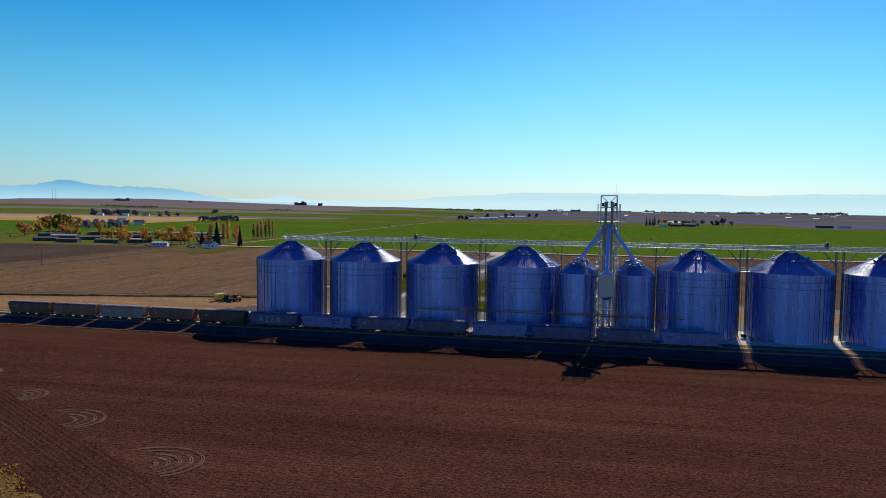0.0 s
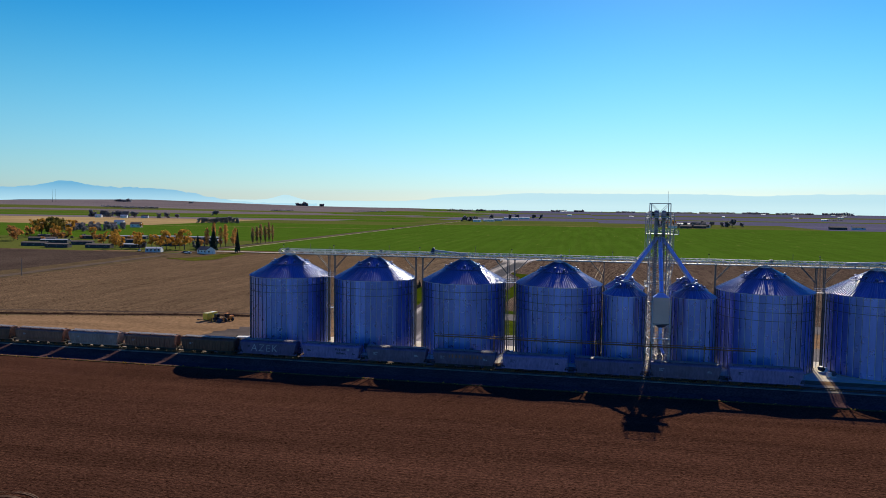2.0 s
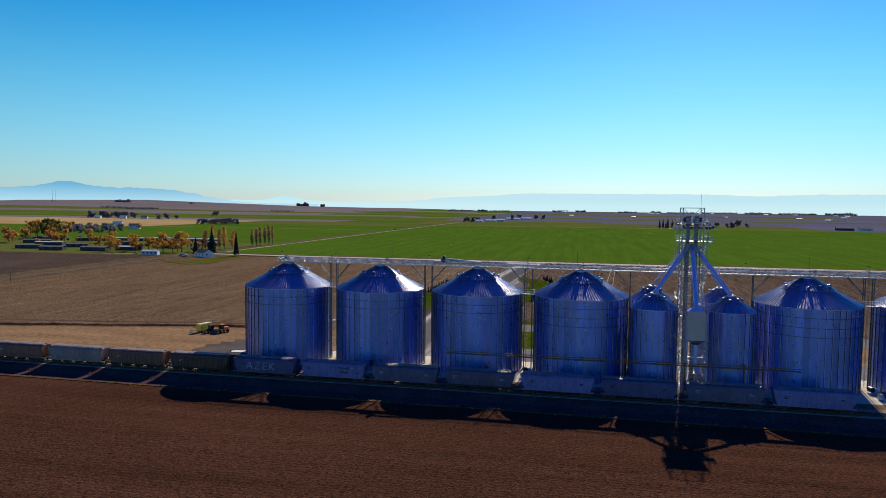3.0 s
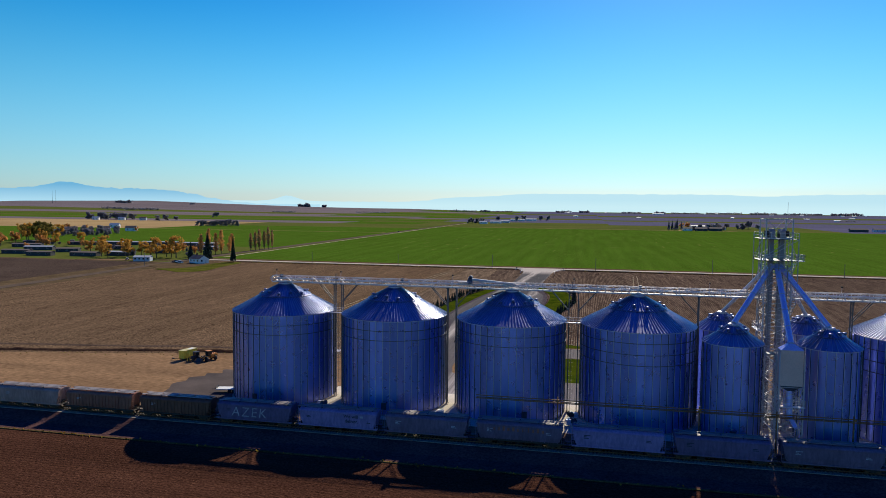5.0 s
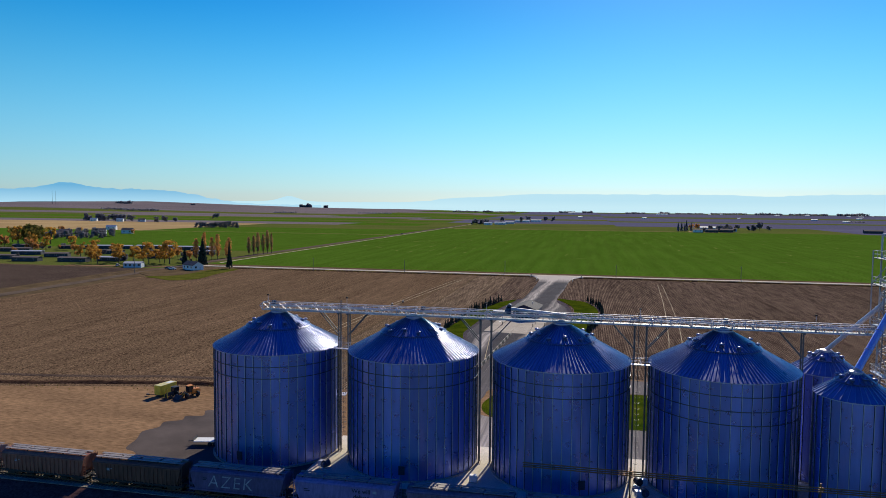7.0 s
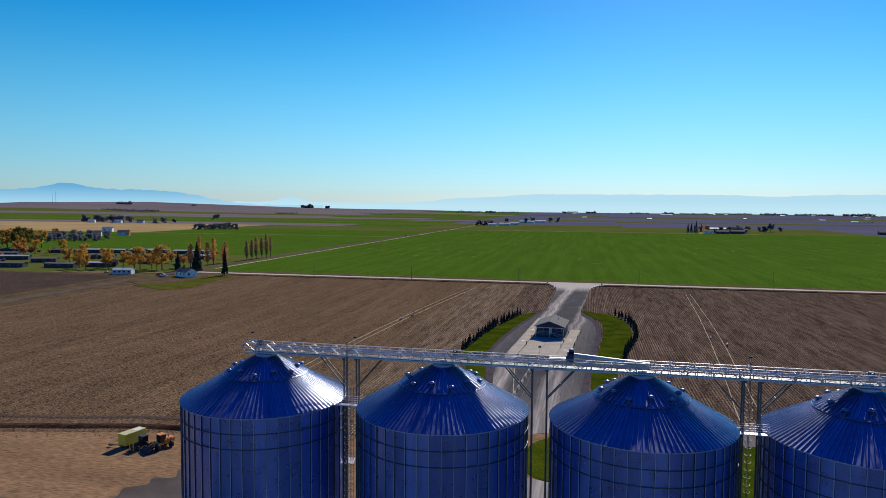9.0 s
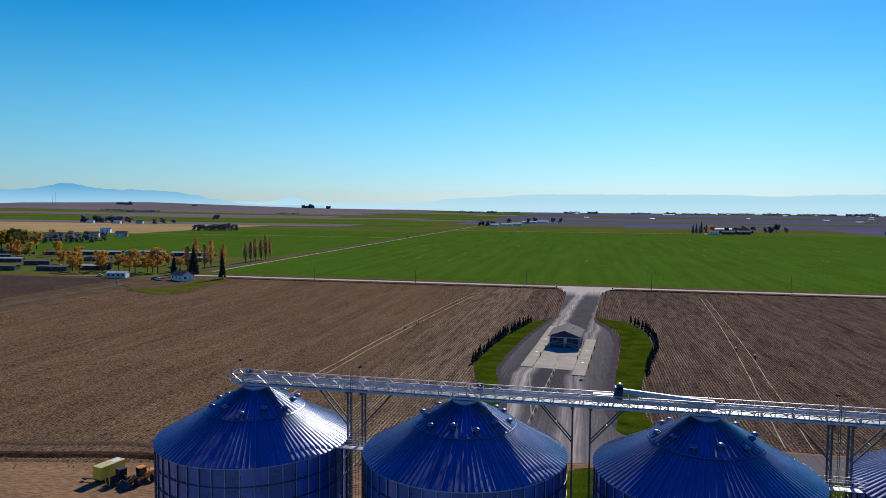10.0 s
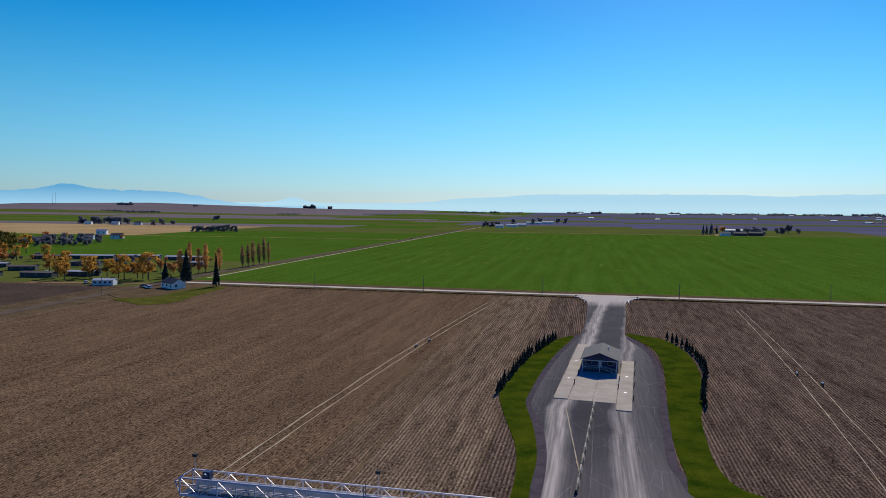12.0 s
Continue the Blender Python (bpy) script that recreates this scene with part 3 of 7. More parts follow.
# nested turns of the tractor at the headland, open towards the old furrows
for cx, cy, big_r, turns in ((33.4, -122.6, 7.0, 5), (7.6, -109.2, 6.6, 4), (-11.2, -98.6, 5.0, 4), (-33.5, -86.2, 5.0, 4)):
    for j in range(turns):
        for gap in (0.0, 0.34):
            rr = big_r * (1 - 0.19 * j) - gap
            a0, a1 = 2.5 - 0.32 * j, -0.95 + 0.05 * j
            pts = [(cx - 0.1 * j + rr * math.cos(a), cy - 0.35 * j + 0.82 * rr * math.sin(a)) for a in [a0 + (a1 - a0) * i / 40 for i in range(41)]]
            wave_mark("tyre_swirl", pts, 0.26, M["swirl"], "curved tyre mark turned in the dark soil", z=-0.02, high=0.006)
wave_mark("tyre_track", curve_pts((-20, -102.4), (50, -143.4), 0.3), 0.13, M["swirl"], "faint pale tyre track across the ploughed soil", z=0.0, high=0.01)
wave_mark("farm_track", curve_pts((-212, 1166), (330, 1160), 3), 9, M["straw"], "pale farm track along the field's far edge", z=0.1)
wave_mark("farm_track", curve_pts((-640, 846), (-230, 852), 3), 6, M["straw"], "pale farm track between two fields", z=0.1)
wave_mark("lane_verge", curve_pts((-210.5, 345), (-209.5, 1465), 0.5, 120), 3.0, M["track"], "pale dry grass verge along the lane", z=0.05)
wave_mark("farm_track", curve_pts((235, 1160), (252, 1240), 4), 7, M["straw"], "pale farm track up to the farmstead", z=0.1)

# dry streaks left in the green crop by the sprinkler lines
bm = bmesh.new()
r = random.Random(21)
for i in range(130):
    x, y = r.uniform(-190, 420), r.uniform(470, 1120)
    run = r.uniform(8, 30) if i % 3 else r.uniform(4, 16)
    dx, dy = (0.04 * run, run) if i % 3 else (run, 0.05 * run)
    w = r.uniform(0.35, 1.0)
    n = 6
    prev = None
    for k in range(n + 1):
        f = k / n - 0.5
        wk = w * (1 - abs(2 * f) ** 3) * r.uniform(0.5, 1.2) + 0.02
        cx, cy = x + dx * f + r.uniform(-0.2, 0.2), y + dy * f
        row = [bm.verts.new((cx - wk, cy, -0.11)), bm.verts.new((cx + wk, cy, -0.11))] if i % 3 else [bm.verts.new((cx, cy - wk * 1.6, -0.11)), bm.verts.new((cx, cy + wk * 1.6, -0.11))]
        if prev:
            bm.faces.new((prev[0], prev[1], row[1], row[0]))
        prev = row
thing("dry_streaks", "pale dry streaks in the green crop", "dry grass", kind="stuff", bm=bm, mat=M["dry_streak"])

# ---------------------------------------------------------------- mountains far off
def ridge(name, rad, a0, a1, height, tone, label, fade=1.0):
    """A far range on an arc round the plain, angles in degrees east of north."""
    bm = bmesh.new()
    n = 260
    prev = None
    for i in range(n + 1):
        a = a0 + (a1 - a0) * i / n
        x, y = 60 + rad * math.sin(radians(a)), -120 + rad * math.cos(radians(a))
        row = [bm.verts.new((x, y, -30)), bm.verts.new((x, y, height(a)))]
        if prev:
            bm.faces.new((prev[0], row[0], row[1], prev[1]))
        prev = row
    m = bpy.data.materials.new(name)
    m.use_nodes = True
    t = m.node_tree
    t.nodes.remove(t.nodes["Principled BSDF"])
    # the range glows by itself; its ramp paints haze, paler towards the foot
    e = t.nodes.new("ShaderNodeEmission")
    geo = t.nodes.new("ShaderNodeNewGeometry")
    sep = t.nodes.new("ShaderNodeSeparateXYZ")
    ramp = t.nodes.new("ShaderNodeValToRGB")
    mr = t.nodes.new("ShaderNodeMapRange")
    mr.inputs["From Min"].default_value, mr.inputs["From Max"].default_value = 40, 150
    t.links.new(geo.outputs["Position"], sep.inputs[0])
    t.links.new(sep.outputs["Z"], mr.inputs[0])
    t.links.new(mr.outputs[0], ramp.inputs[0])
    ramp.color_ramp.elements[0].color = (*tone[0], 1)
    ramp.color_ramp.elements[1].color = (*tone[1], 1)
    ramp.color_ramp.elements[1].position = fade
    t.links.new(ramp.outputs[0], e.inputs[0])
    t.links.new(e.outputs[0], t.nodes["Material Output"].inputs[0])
    return thing(name, label, "mountains", kind="structure", bm=bm, mat=m)


def bell(a, c, w):
    return math.exp(-((a - c) / w) ** 2)


def step(a, c, w):
    return 1 / (1 + math.exp(-(a - c) / w))


def rough(a, s):
    return noise.noise((a * 0.8, s, 0)) + 0.5 * noise.noise((a * 2.1, s, 3)) + 0.25 * noise.noise((a * 5, s, 6))


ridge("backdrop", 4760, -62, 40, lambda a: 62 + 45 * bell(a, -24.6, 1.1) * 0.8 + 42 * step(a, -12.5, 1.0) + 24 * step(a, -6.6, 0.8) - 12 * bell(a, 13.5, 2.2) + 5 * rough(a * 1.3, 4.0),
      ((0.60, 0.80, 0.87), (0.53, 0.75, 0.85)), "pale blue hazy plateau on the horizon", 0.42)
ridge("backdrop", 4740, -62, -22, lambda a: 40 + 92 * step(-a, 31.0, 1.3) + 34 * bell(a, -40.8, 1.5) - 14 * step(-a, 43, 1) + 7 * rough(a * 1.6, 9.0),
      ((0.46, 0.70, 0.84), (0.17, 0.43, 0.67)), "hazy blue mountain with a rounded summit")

# ---------------------------------------------------------------- grain bins
R, EAVE, PEAK = 11.0, 19.0, 24.7


def roof_sheet(r0, z0, r1, z1, ribs, lift):
    """One roof sheet of the cone with its raised seam; sky glint painted on flank and top."""
    bm = bmesh.new()
    rows = []
    for rad, z in ((r0, z0), (r1, z1)):
        rows.append([bm.verts.new((rad * math.cos(2 * math.pi * f / ribs), rad * math.sin(2 * math.pi * f / ribs), z + up * lift))
                     for f, up in ((0.0, 0), (0.06, 1), (0.14, 1), (0.20, 0), (1.0, 0))])
    for i in range(4):
        f = bm.faces.new((rows[0][i], rows[0][i + 1], rows[1][i + 1], rows[1][i]))
        # first flank and top take the lighter steel as a painted glint
        f.material_index = 1 if i < 2 else 0
    return mesh_of("roof_sheet", bm, [M["steel_roof"], M["steel_seam"]])


def wall_sheet(r, z0, z1, n):
    """One curved length of corrugated wall between two stiffeners."""
    bm = bmesh.new()
    rows = [[bm.verts.new((r * math.cos(2 * math.pi * k / 4 / n), r * math.sin(2 * math.pi * k / 4 / n), z)) for k in range(5)] for z in (z0, z1)]
    for k in range(4):
        bm.faces.new((rows[0][k], rows[0][k + 1], rows[1][k + 1], rows[1][k]))
    return mesh_of("wall_sheet", bm, M["steel_wall"])


def build_bin(name, r, eave, peak, rings, ribs, stiff, vents, label, group):
    root = thing(name, label, "grain bin", group=group)
    me = wall_sheet(r, 0.04, eave, stiff)
    for i in range(stiff):
        part("wall_sheet", me, None, root, at=pose(0, 0, 0, 0, 0, 360 * (i + 0.5) / stiff))
    part("footing", lathe(bmesh.new(), [(r + 0.35, 0.0), (r + 0.35, 0.22), (r + 0.02, 0.24)], 64), M["concrete"], root)
    cap = 1.25 if r > 8 else 0.8
    zc = peak - 0.35
    mid = r * 0.50
    zm = eave + (zc - eave) * (r - mid) / (r - cap)
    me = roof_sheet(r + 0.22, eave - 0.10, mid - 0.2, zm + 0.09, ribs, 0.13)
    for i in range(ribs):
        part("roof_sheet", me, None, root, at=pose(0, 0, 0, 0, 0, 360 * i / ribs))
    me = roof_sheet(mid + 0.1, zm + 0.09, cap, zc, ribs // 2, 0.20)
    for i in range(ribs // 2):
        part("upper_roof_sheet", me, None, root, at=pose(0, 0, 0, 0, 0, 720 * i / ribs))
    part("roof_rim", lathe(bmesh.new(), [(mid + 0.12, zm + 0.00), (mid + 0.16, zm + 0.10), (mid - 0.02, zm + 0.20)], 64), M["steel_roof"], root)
    part("roof_cap", lathe(bmesh.new(), [(cap + 0.12, zc - 0.12), (cap + 0.12, peak - 0.08), (cap - 0.1, peak), (0.02, peak + 0.02)], 20), M["steel_truss"], root)
    for z in rings:
        bm = lathe(bmesh.new(), [(r + 0.02, eave - z - 0.05), (r + 0.17, eave - z - 0.05), (r + 0.17, eave - z + 0.05), (r + 0.02, eave - z + 0.05)], 72)
        part("wind_ring", bm, M["steel_dark"], root)
    part("eave_ring", lathe(bmesh.new(), [(r + 0.0, eave - 0.24), (r + 0.12, eave - 0.24), (r + 0.12, eave - 0.10)], 72), M["steel_rib"], root)
    bm = bmesh.new()
    box(bm, r - 0.02, -0.08, 0.2, r + 0.04, -0.05, eave - 0.2)
    box(bm, r - 0.02, 0.05, 0.2, r + 0.04, 0.08, eave - 0.2)
    box(bm, r + 0.04, -0.05, 0.2, r + 0.13, 0.05, eave - 0.2)
    # outer face coloured pale to imitate reflected sky, the sides dark
    for f in bm.faces:
        f.material_index = 1 if f.calc_center_median().x > r + 0.115 else 0
    me = mesh_of("stiffener", bm, [M["steel_dark"], M["steel_rib"]])
    for i in range(stiff):
        part("stiffener", me, None, root, at=pose(0, 0, 0, 0, 0, 360 * (i + 0.5) / stiff))
    hood = mesh_of("roof_vent", lathe(bmesh.new(), [(0.18, -0.3), (0.18, 0.12), (0.33, 0.12), (0.34, 0.24), (0.25, 0.33), (0.12, 0.38), (0.01, 0.39)], 14), M["steel_hood"], True)
    for i in range(vents):
        a = 2 * math.pi * (i + 0.3) / vents
        rv = mid * (0.90 if i % 2 else 0.80)
        part("roof_vent", hood, None, root, at=pose(rv * math.cos(a), rv * math.sin(a), zm + 0.25 + (mid - rv) * (zc - eave) / (r - cap)) @ Matrix.Scale(1.15, 4))
    # roof ladder rails running up the cone
    bm = bmesh.new()
    for s in (-0.22, 0.22):
        bar(bm, (r * 0.97, s, eave + 0.25), (cap, s, zc + 0.2), 0.03, 4)
    for i in range(28):
        f = i / 27
        x, z = r * 0.97 + (cap - r * 0.97) * f, eave + 0.25 + (zc - 0.05 - eave) * f
        bar(bm, (x, -0.22, z), (x, 0.22, z), 0.02, 4)
    part("roof_ladder", bm, M["steel_truss"], root, at=pose(0, 0, 0, 0, 0, 7.5))
    return root


def side_door(root, r, angle):
    """A bolted access door in the lower wall."""
    bm = bmesh.new()
    box(bm, r - 0.02, -0.5, 1.2, r + 0.14, 0.5, 2.6)
    box(bm, r + 0.14, -0.42, 1.28, r + 0.18, 0.42, 2.52)
    part("access_door", bm, M["steel_dark"], root, at=pose(0, 0, 0, 0, 0, angle))


def caged_ladder(root, r, eave, angle):
    """A ladder with safety hoops and a rest platform, up the wall."""
    bm = bmesh.new()
    for s in (-0.25, 0.25):
        bar(bm, (r + 0.35, s, 0.3), (r + 0.35, s, eave + 1.2), 0.035, 4)
    z = 0.6
    while z < eave + 1:
        bar(bm, (r + 0.35, -0.25, z), (r + 0.35, 0.25, z), 0.02, 4)
        z += 0.35
    part("ladder", bm, M["steel_truss"], root, "galvanised wall ladder", at=pose(0, 0, 0, 0, 0, angle))
    bm = bmesh.new()
    z = 2.6
    while z < eave + 1.2:
        hoop = [(r + 0.35 + 0.75 * math.sin(math.pi * k / 6), -0.38 * math.cos(math.pi * k / 6), z) for k in range(7)]
        for p, q in zip(hoop, hoop[1:]):
            bar(bm, p, q, 0.025, 4, caps=False)
        z += 0.9
    for k in (1, 3, 5):
        x, y = r + 0.35 + 0.75 * math.sin(math.pi * k / 6), -0.38 * math.cos(math.pi * k / 6)
        bar(bm, (x, y, 2.6), (x, y, eave + 1.1), 0.025, 4)
    part("ladder_cage", bm, M["steel_dark"], root, "hooped safety cage", at=pose(0, 0, 0, 0, 0, angle))
    bm = box(bmesh.new(), r + 0.1, -1.1, eave * 0.5, r + 1.2, 1.1, eave * 0.5 + 0.08)
    for y in (-1.1, 1.1):
        for x in (r + 0.2, r + 1.15):
            bar(bm, (x, y, eave * 0.5), (x, y, eave * 0.5 + 1.1), 0.03, 4)
    part("rest_platform", bm, M["steel_truss"], root, at=pose(0, 0, 0, 0, 0, angle))


big = build_bin("grain_bin", R, EAVE, PEAK, (2.1, 4.0), 108, 48, 12, "tall galvanised grain bin with ribbed conical roof, two rings", "row of grain bins")
side_door(big, R, -100)
for i in (1, 2, 6, 7):
    copy_thing(big, pose(25.0 * i, 0, 0, 0, 0, 15 * i))
caged_ladder(big, R, EAVE, 12)
tagged(big, "tall galvanised grain bin with caged ladder at the row's end")
big3 = build_bin("grain_bin", R, EAVE, PEAK, (2.1, 4.2, 6.2), 108, 48, 12, "tall galvanised grain bin with ribbed roof and three wind rings", "row of grain bins")
big3.matrix_basis = pose(75, 0, 0, 0, 0, 7.5)
copy_thing(big3, pose(125, 0, 0, 0, 0, 37.5))
small = build_bin("small_grain_bin", 5.1, 17.7, 21.0, (), 36, 24, 8, "slender galvanised steel grain bin beside the elevator tower", "small bins round the tower")
side_door(small, 5.1, -95)
small.matrix_basis = pose(91.2, -8, 0)
for x, y in ((107.3, -8), (92.0, 7), (107.8, 7)):
    copy_thing(small, pose(x, y, 0, 0, 0, x))

# ---------------------------------------------------------------- conveyor bridge over the bins
X0, X1, DECK, RAIL = -2.6, 196.0, 24.85, 26.15


def build_bridge():
    root = thing("conveyor_bridge", "long galvanised truss bridge carrying a covered grain conveyor", "conveyor bridge")
    me_post = mesh_of("post", box(bmesh.new(), -0.04, -0.04, DECK, 0.04, 0.04, RAIL), M["steel_truss"])
    step_x = 1.55
    n = int((X1 - X0) / step_x)
    me_dia = mesh_of("diagonal", bar(bmesh.new(), (0, 0, RAIL), (step_x, 0, DECK), 0.045, 4), M["steel_truss"])
    me_up = mesh_of("diagonal", bar(bmesh.new(), (0, 0, DECK), (step_x, 0, RAIL), 0.045, 4), M["steel_truss"])
    for y in (-0.85, 0.85):
        for nm, z, r in (("bottom_chord", DECK, 0.11), ("top_rail", RAIL, 0.07), ("mid_rail", (DECK + RAIL) / 2 + 0.05, 0.035)):
            part(nm, bar(bmesh.new(), (X0, y, z), (X1, y, z), r, 4), M["steel_truss"], root)
        for i in range(n + 1):
            part("post", me_post, None, root, at=pose(X0 + step_x * i, y, 0))
        for i in range(n):
            part("diagonal", me_dia if i % 2 == 0 else me_up, None, root, at=pose(X0 + step_x * i, y, 0))
    part("walkway", box(bmesh.new(), X0, -0.8, DECK - 0.02, X1, 0.8, DECK + 0.05), M["steel_dark"], root, "dark grating walkway")
    # pointed end frame
    bm = bmesh.new()
    for z in (DECK, RAIL):
        bar(bm, (X0, -0.85, z), (X0 - 1.0, 0, (DECK + RAIL) / 2), 0.05, 4)
        bar(bm, (X0, 0.85, z), (X0 - 1.0, 0, (DECK + RAIL) / 2), 0.05, 4)
    bar(bm, (X0, -0.85, RAIL), (X0, 0.85, RAIL), 0.05, 4)
    part("end_frame", bm, M["steel_truss"], root)
    # covered conveyor trough in long lengths with a rounded lid
    prof = [(-0.27, 0.0), (-0.27, 0.26), (-0.17, 0.36), (0.0, 0.40), (0.17, 0.36), (0.27, 0.26), (0.27, 0.0)]
    x = X0 + 0.9
    k = 0
    while x < X1 - 1:
        x2 = min(x + 3.0, X1 - 0.5)
        bm = bmesh.new()
        a = [bm.verts.new((x + 0.02, 0.22 + py, DECK + 0.50 + pz)) for py, pz in prof]
        b = [bm.verts.new((x2 - 0.02, 0.22 + py, DECK + 0.50 + pz)) for py, pz in prof]
        for i in range(len(prof)):
            j = (i + 1) % len(prof)
            bm.faces.new((a[i], a[j], b[j], b[i]))
        bm.faces.new(a)
        bm.faces.new(b)
        part("conveyor_cover", bm, M["cover"], root)
        part("joint_flange", box(bmesh.new(), x - 0.04, -0.10, DECK + 0.05, x + 0.04, 0.54, DECK + 0.93), M["steel_truss"], root)
        x = x2
        k += 1
    # drive heads with the stepped conveyor run beside them
    for hx, run in ((41.3, 9.5), (159.0, -16.0)):
        bm = bmesh.new()
        box(bm, hx - 0.4, -0.35, DECK + 0.9, hx + 0.4, 0.55, DECK + 2.15)
        box(bm, hx - 0.55, -0.75, DECK + 1.2, hx + 0.1, -0.35, DECK + 1.7)
        bar(bm, (hx + 0.1, -0.35, DECK + 2.2), (hx + 0.1, 0.5, DECK + 2.2), 0.35, 10)
        part("drive_head", bm, M["motor"], root, "dark blue conveyor drive head")
        bm = bmesh.new()
        z1, z0 = DECK + 1.75, DECK + 1.0
        bar(bm, (hx, 0.05, z1), (hx + run, 0.05, z0), 0.30, 6)
        part("stepped_cover", bm, M["cover"], root)
        bm = bmesh.new()
        box(bm, hx - 2.6, -0.2, DECK + 1.05, hx - 0.4, 0.45, DECK + 1.3)
        part("belt_end", bm, M["cover"], root)
    for hx in (26.6, -0.9, 75.4, 126.5, 150.5):
        bm = box(bmesh.new(), hx - 0.28, 0.0, DECK + 0.95, hx + 0.28, 0.5, DECK + 1.55)
        bar(bm, (hx, -0.3, DECK + 1.3), (hx, 0.1, DECK + 1.3), 0.2, 8)
        part("gearbox", bm, M["motor"], root)
    # discharge chutes to each bin's cap
    for i in (0, 1, 2, 3, 5, 6, 7):
        bm = box(bmesh.new(), 25 * i - 0.5, -0.4, PEAK - 0.05, 25 * i + 0.5, 0.4, DECK + 0.2)
        part("discharge_chute", bm, M["steel_truss"], root)
    return root


M["cover"] = sheet_metal("bright_cover", (0.66, 0.63, 0.60), (0.55, 0.52, 0.50), 0.45, 0.2)
M["motor"] = material("blue_machine_paint", (0.05, 0.08, 0.16), (0.035, 0.055, 0.11), 0.45, 0.2, 1.0, 0.1)
build_bridge()


def build_bent(x, brace, caged):
    """A lattice column that carries the bridge, with raking struts."""
    root = thing("bridge_column", "galvanised lattice column with raking struts under the conveyor", "column", at=pose(x, 0, 0), group="columns under the conveyor bridge")
    for y in (-0.55, 0.55):
        part("channel", bar(bmesh.new(), (0, y, 0.04), (0, y, DECK - 0.1), 0.13, 4), M["steel_post"], root)
    z = 0.8
    k = 0
    while z < DECK - 1.2:
        part("lacing", bar(bmesh.new(), (0, -0.55 if k % 2 else 0.55, z), (0, 0.55 if k % 2 else -0.55, z + 1.1), 0.05, 4), M["steel_post"], root)
        z += 1.1
        k += 1
    part("head_beam", box(bmesh.new(), -0.2, -0.95, DECK - 0.32, 0.2, 0.95, DECK - 0.11), M["steel_post"], root)
    for y in (-0.55, 0.55):
        part("strut", bar(bmesh.new(), (0, y, 20.9), (3.4 * brace, y, DECK - 0.12), 0.10, 4), M["steel_post"], root)
    part("strut_tie", bar(bmesh.new(), (1.7 * brace, -0.55, 22.8), (1.7 * brace, 0.55, 22.8), 0.06, 4), M["steel_post"], root)
    part("foot_plate", box(bmesh.new(), -0.3, -0.9, 0.04, 0.3, 0.9, 0.14), M["concrete"], root)
    if caged:
        bm = bmesh.new()
        for s in (-0.25, 0.25):
            bar(bm, (0.55, s - 0.9, 0.2), (0.55, s - 0.9, RAIL + 0.9), 0.035, 4)
        z = 0.5
        while z < RAIL + 0.8:
            bar(bm, (0.55, -1.15, z), (0.55, -0.65, z), 0.022, 4)
            z += 0.35
        z = 2.5
        while z < RAIL + 0.8:
            for k in range(6):
                a, b = math.pi * k / 6, math.pi * (k + 1) / 6
                bar(bm, (0.55 - 0.36 * math.cos(a), -0.9 - 0.7 * math.sin(a), z), (0.55 - 0.36 * math.cos(b), -0.9 - 0.7 * math.sin(b), z), 0.025, 4, caps=False)
            z += 0.9
        part("caged_ladder", bm, M["steel_post"], root, "caged access ladder")
    return root


for x, brace, caged in ((11.62, -1, True), (13.35, 1, False), (36.6, -1, False), (38.45, 1, False), (61.6, -1, True), (63.45, 1, False), (86.4, -1, False),
                        (113.5, 1, False), (136.6, -1, True), (138.45, 1, False), (161.6, -1, False), (163.45, 1, False)):
    build_bent(x, brace, caged)


def build_link(x):
    """A short railed walkway from eave to eave."""
    root = thing("eave_walkway", "short railed walkway between neighbouring bin eaves", "walkway", at=pose(x, -1.9, 18.75), group="eave walkways")
    part("deck", box(bmesh.new(), -1.7, -0.45, 0, 1.7, 0.45, 0.08), M["steel_truss"], root)
    for y in (-0.45, 0.45):
        bm = bmesh.new()
        for z in (0.55, 1.1):
            bar(bm, (-1.7, y, z), (1.7, y, z), 0.03, 4)
        for xx in (-1.6, 0, 1.6):
            bar(bm, (xx, y, 0.08), (xx, y, 1.1), 0.03, 4)
        part("railing", bm, M["steel_truss"], root)


for x in (12.5, 62.5, 137.5):
    build_link(x)


def build_mast(x, y=0.95):
    root = thing("flood_light_mast", "thin mast with a small dark flood light", "mast", at=pose(x, y, DECK), group="masts on the bridge")
    part("pole", bar(bmesh.new(), (0, 0, -0.1), (0, 0, 2.3), 0.03, 6), M["steel_truss"], root)
    bm = box(bmesh.new(), -0.17, -0.14, 2.3, 0.17, 0.14, 2.52)
    part("lamp_head", bm, M["black"], root)


for x in (-2.4, 12.6, 37.4, 62.5, 88.5, 112.0, 137.6, 162.6):
    build_mast(x)

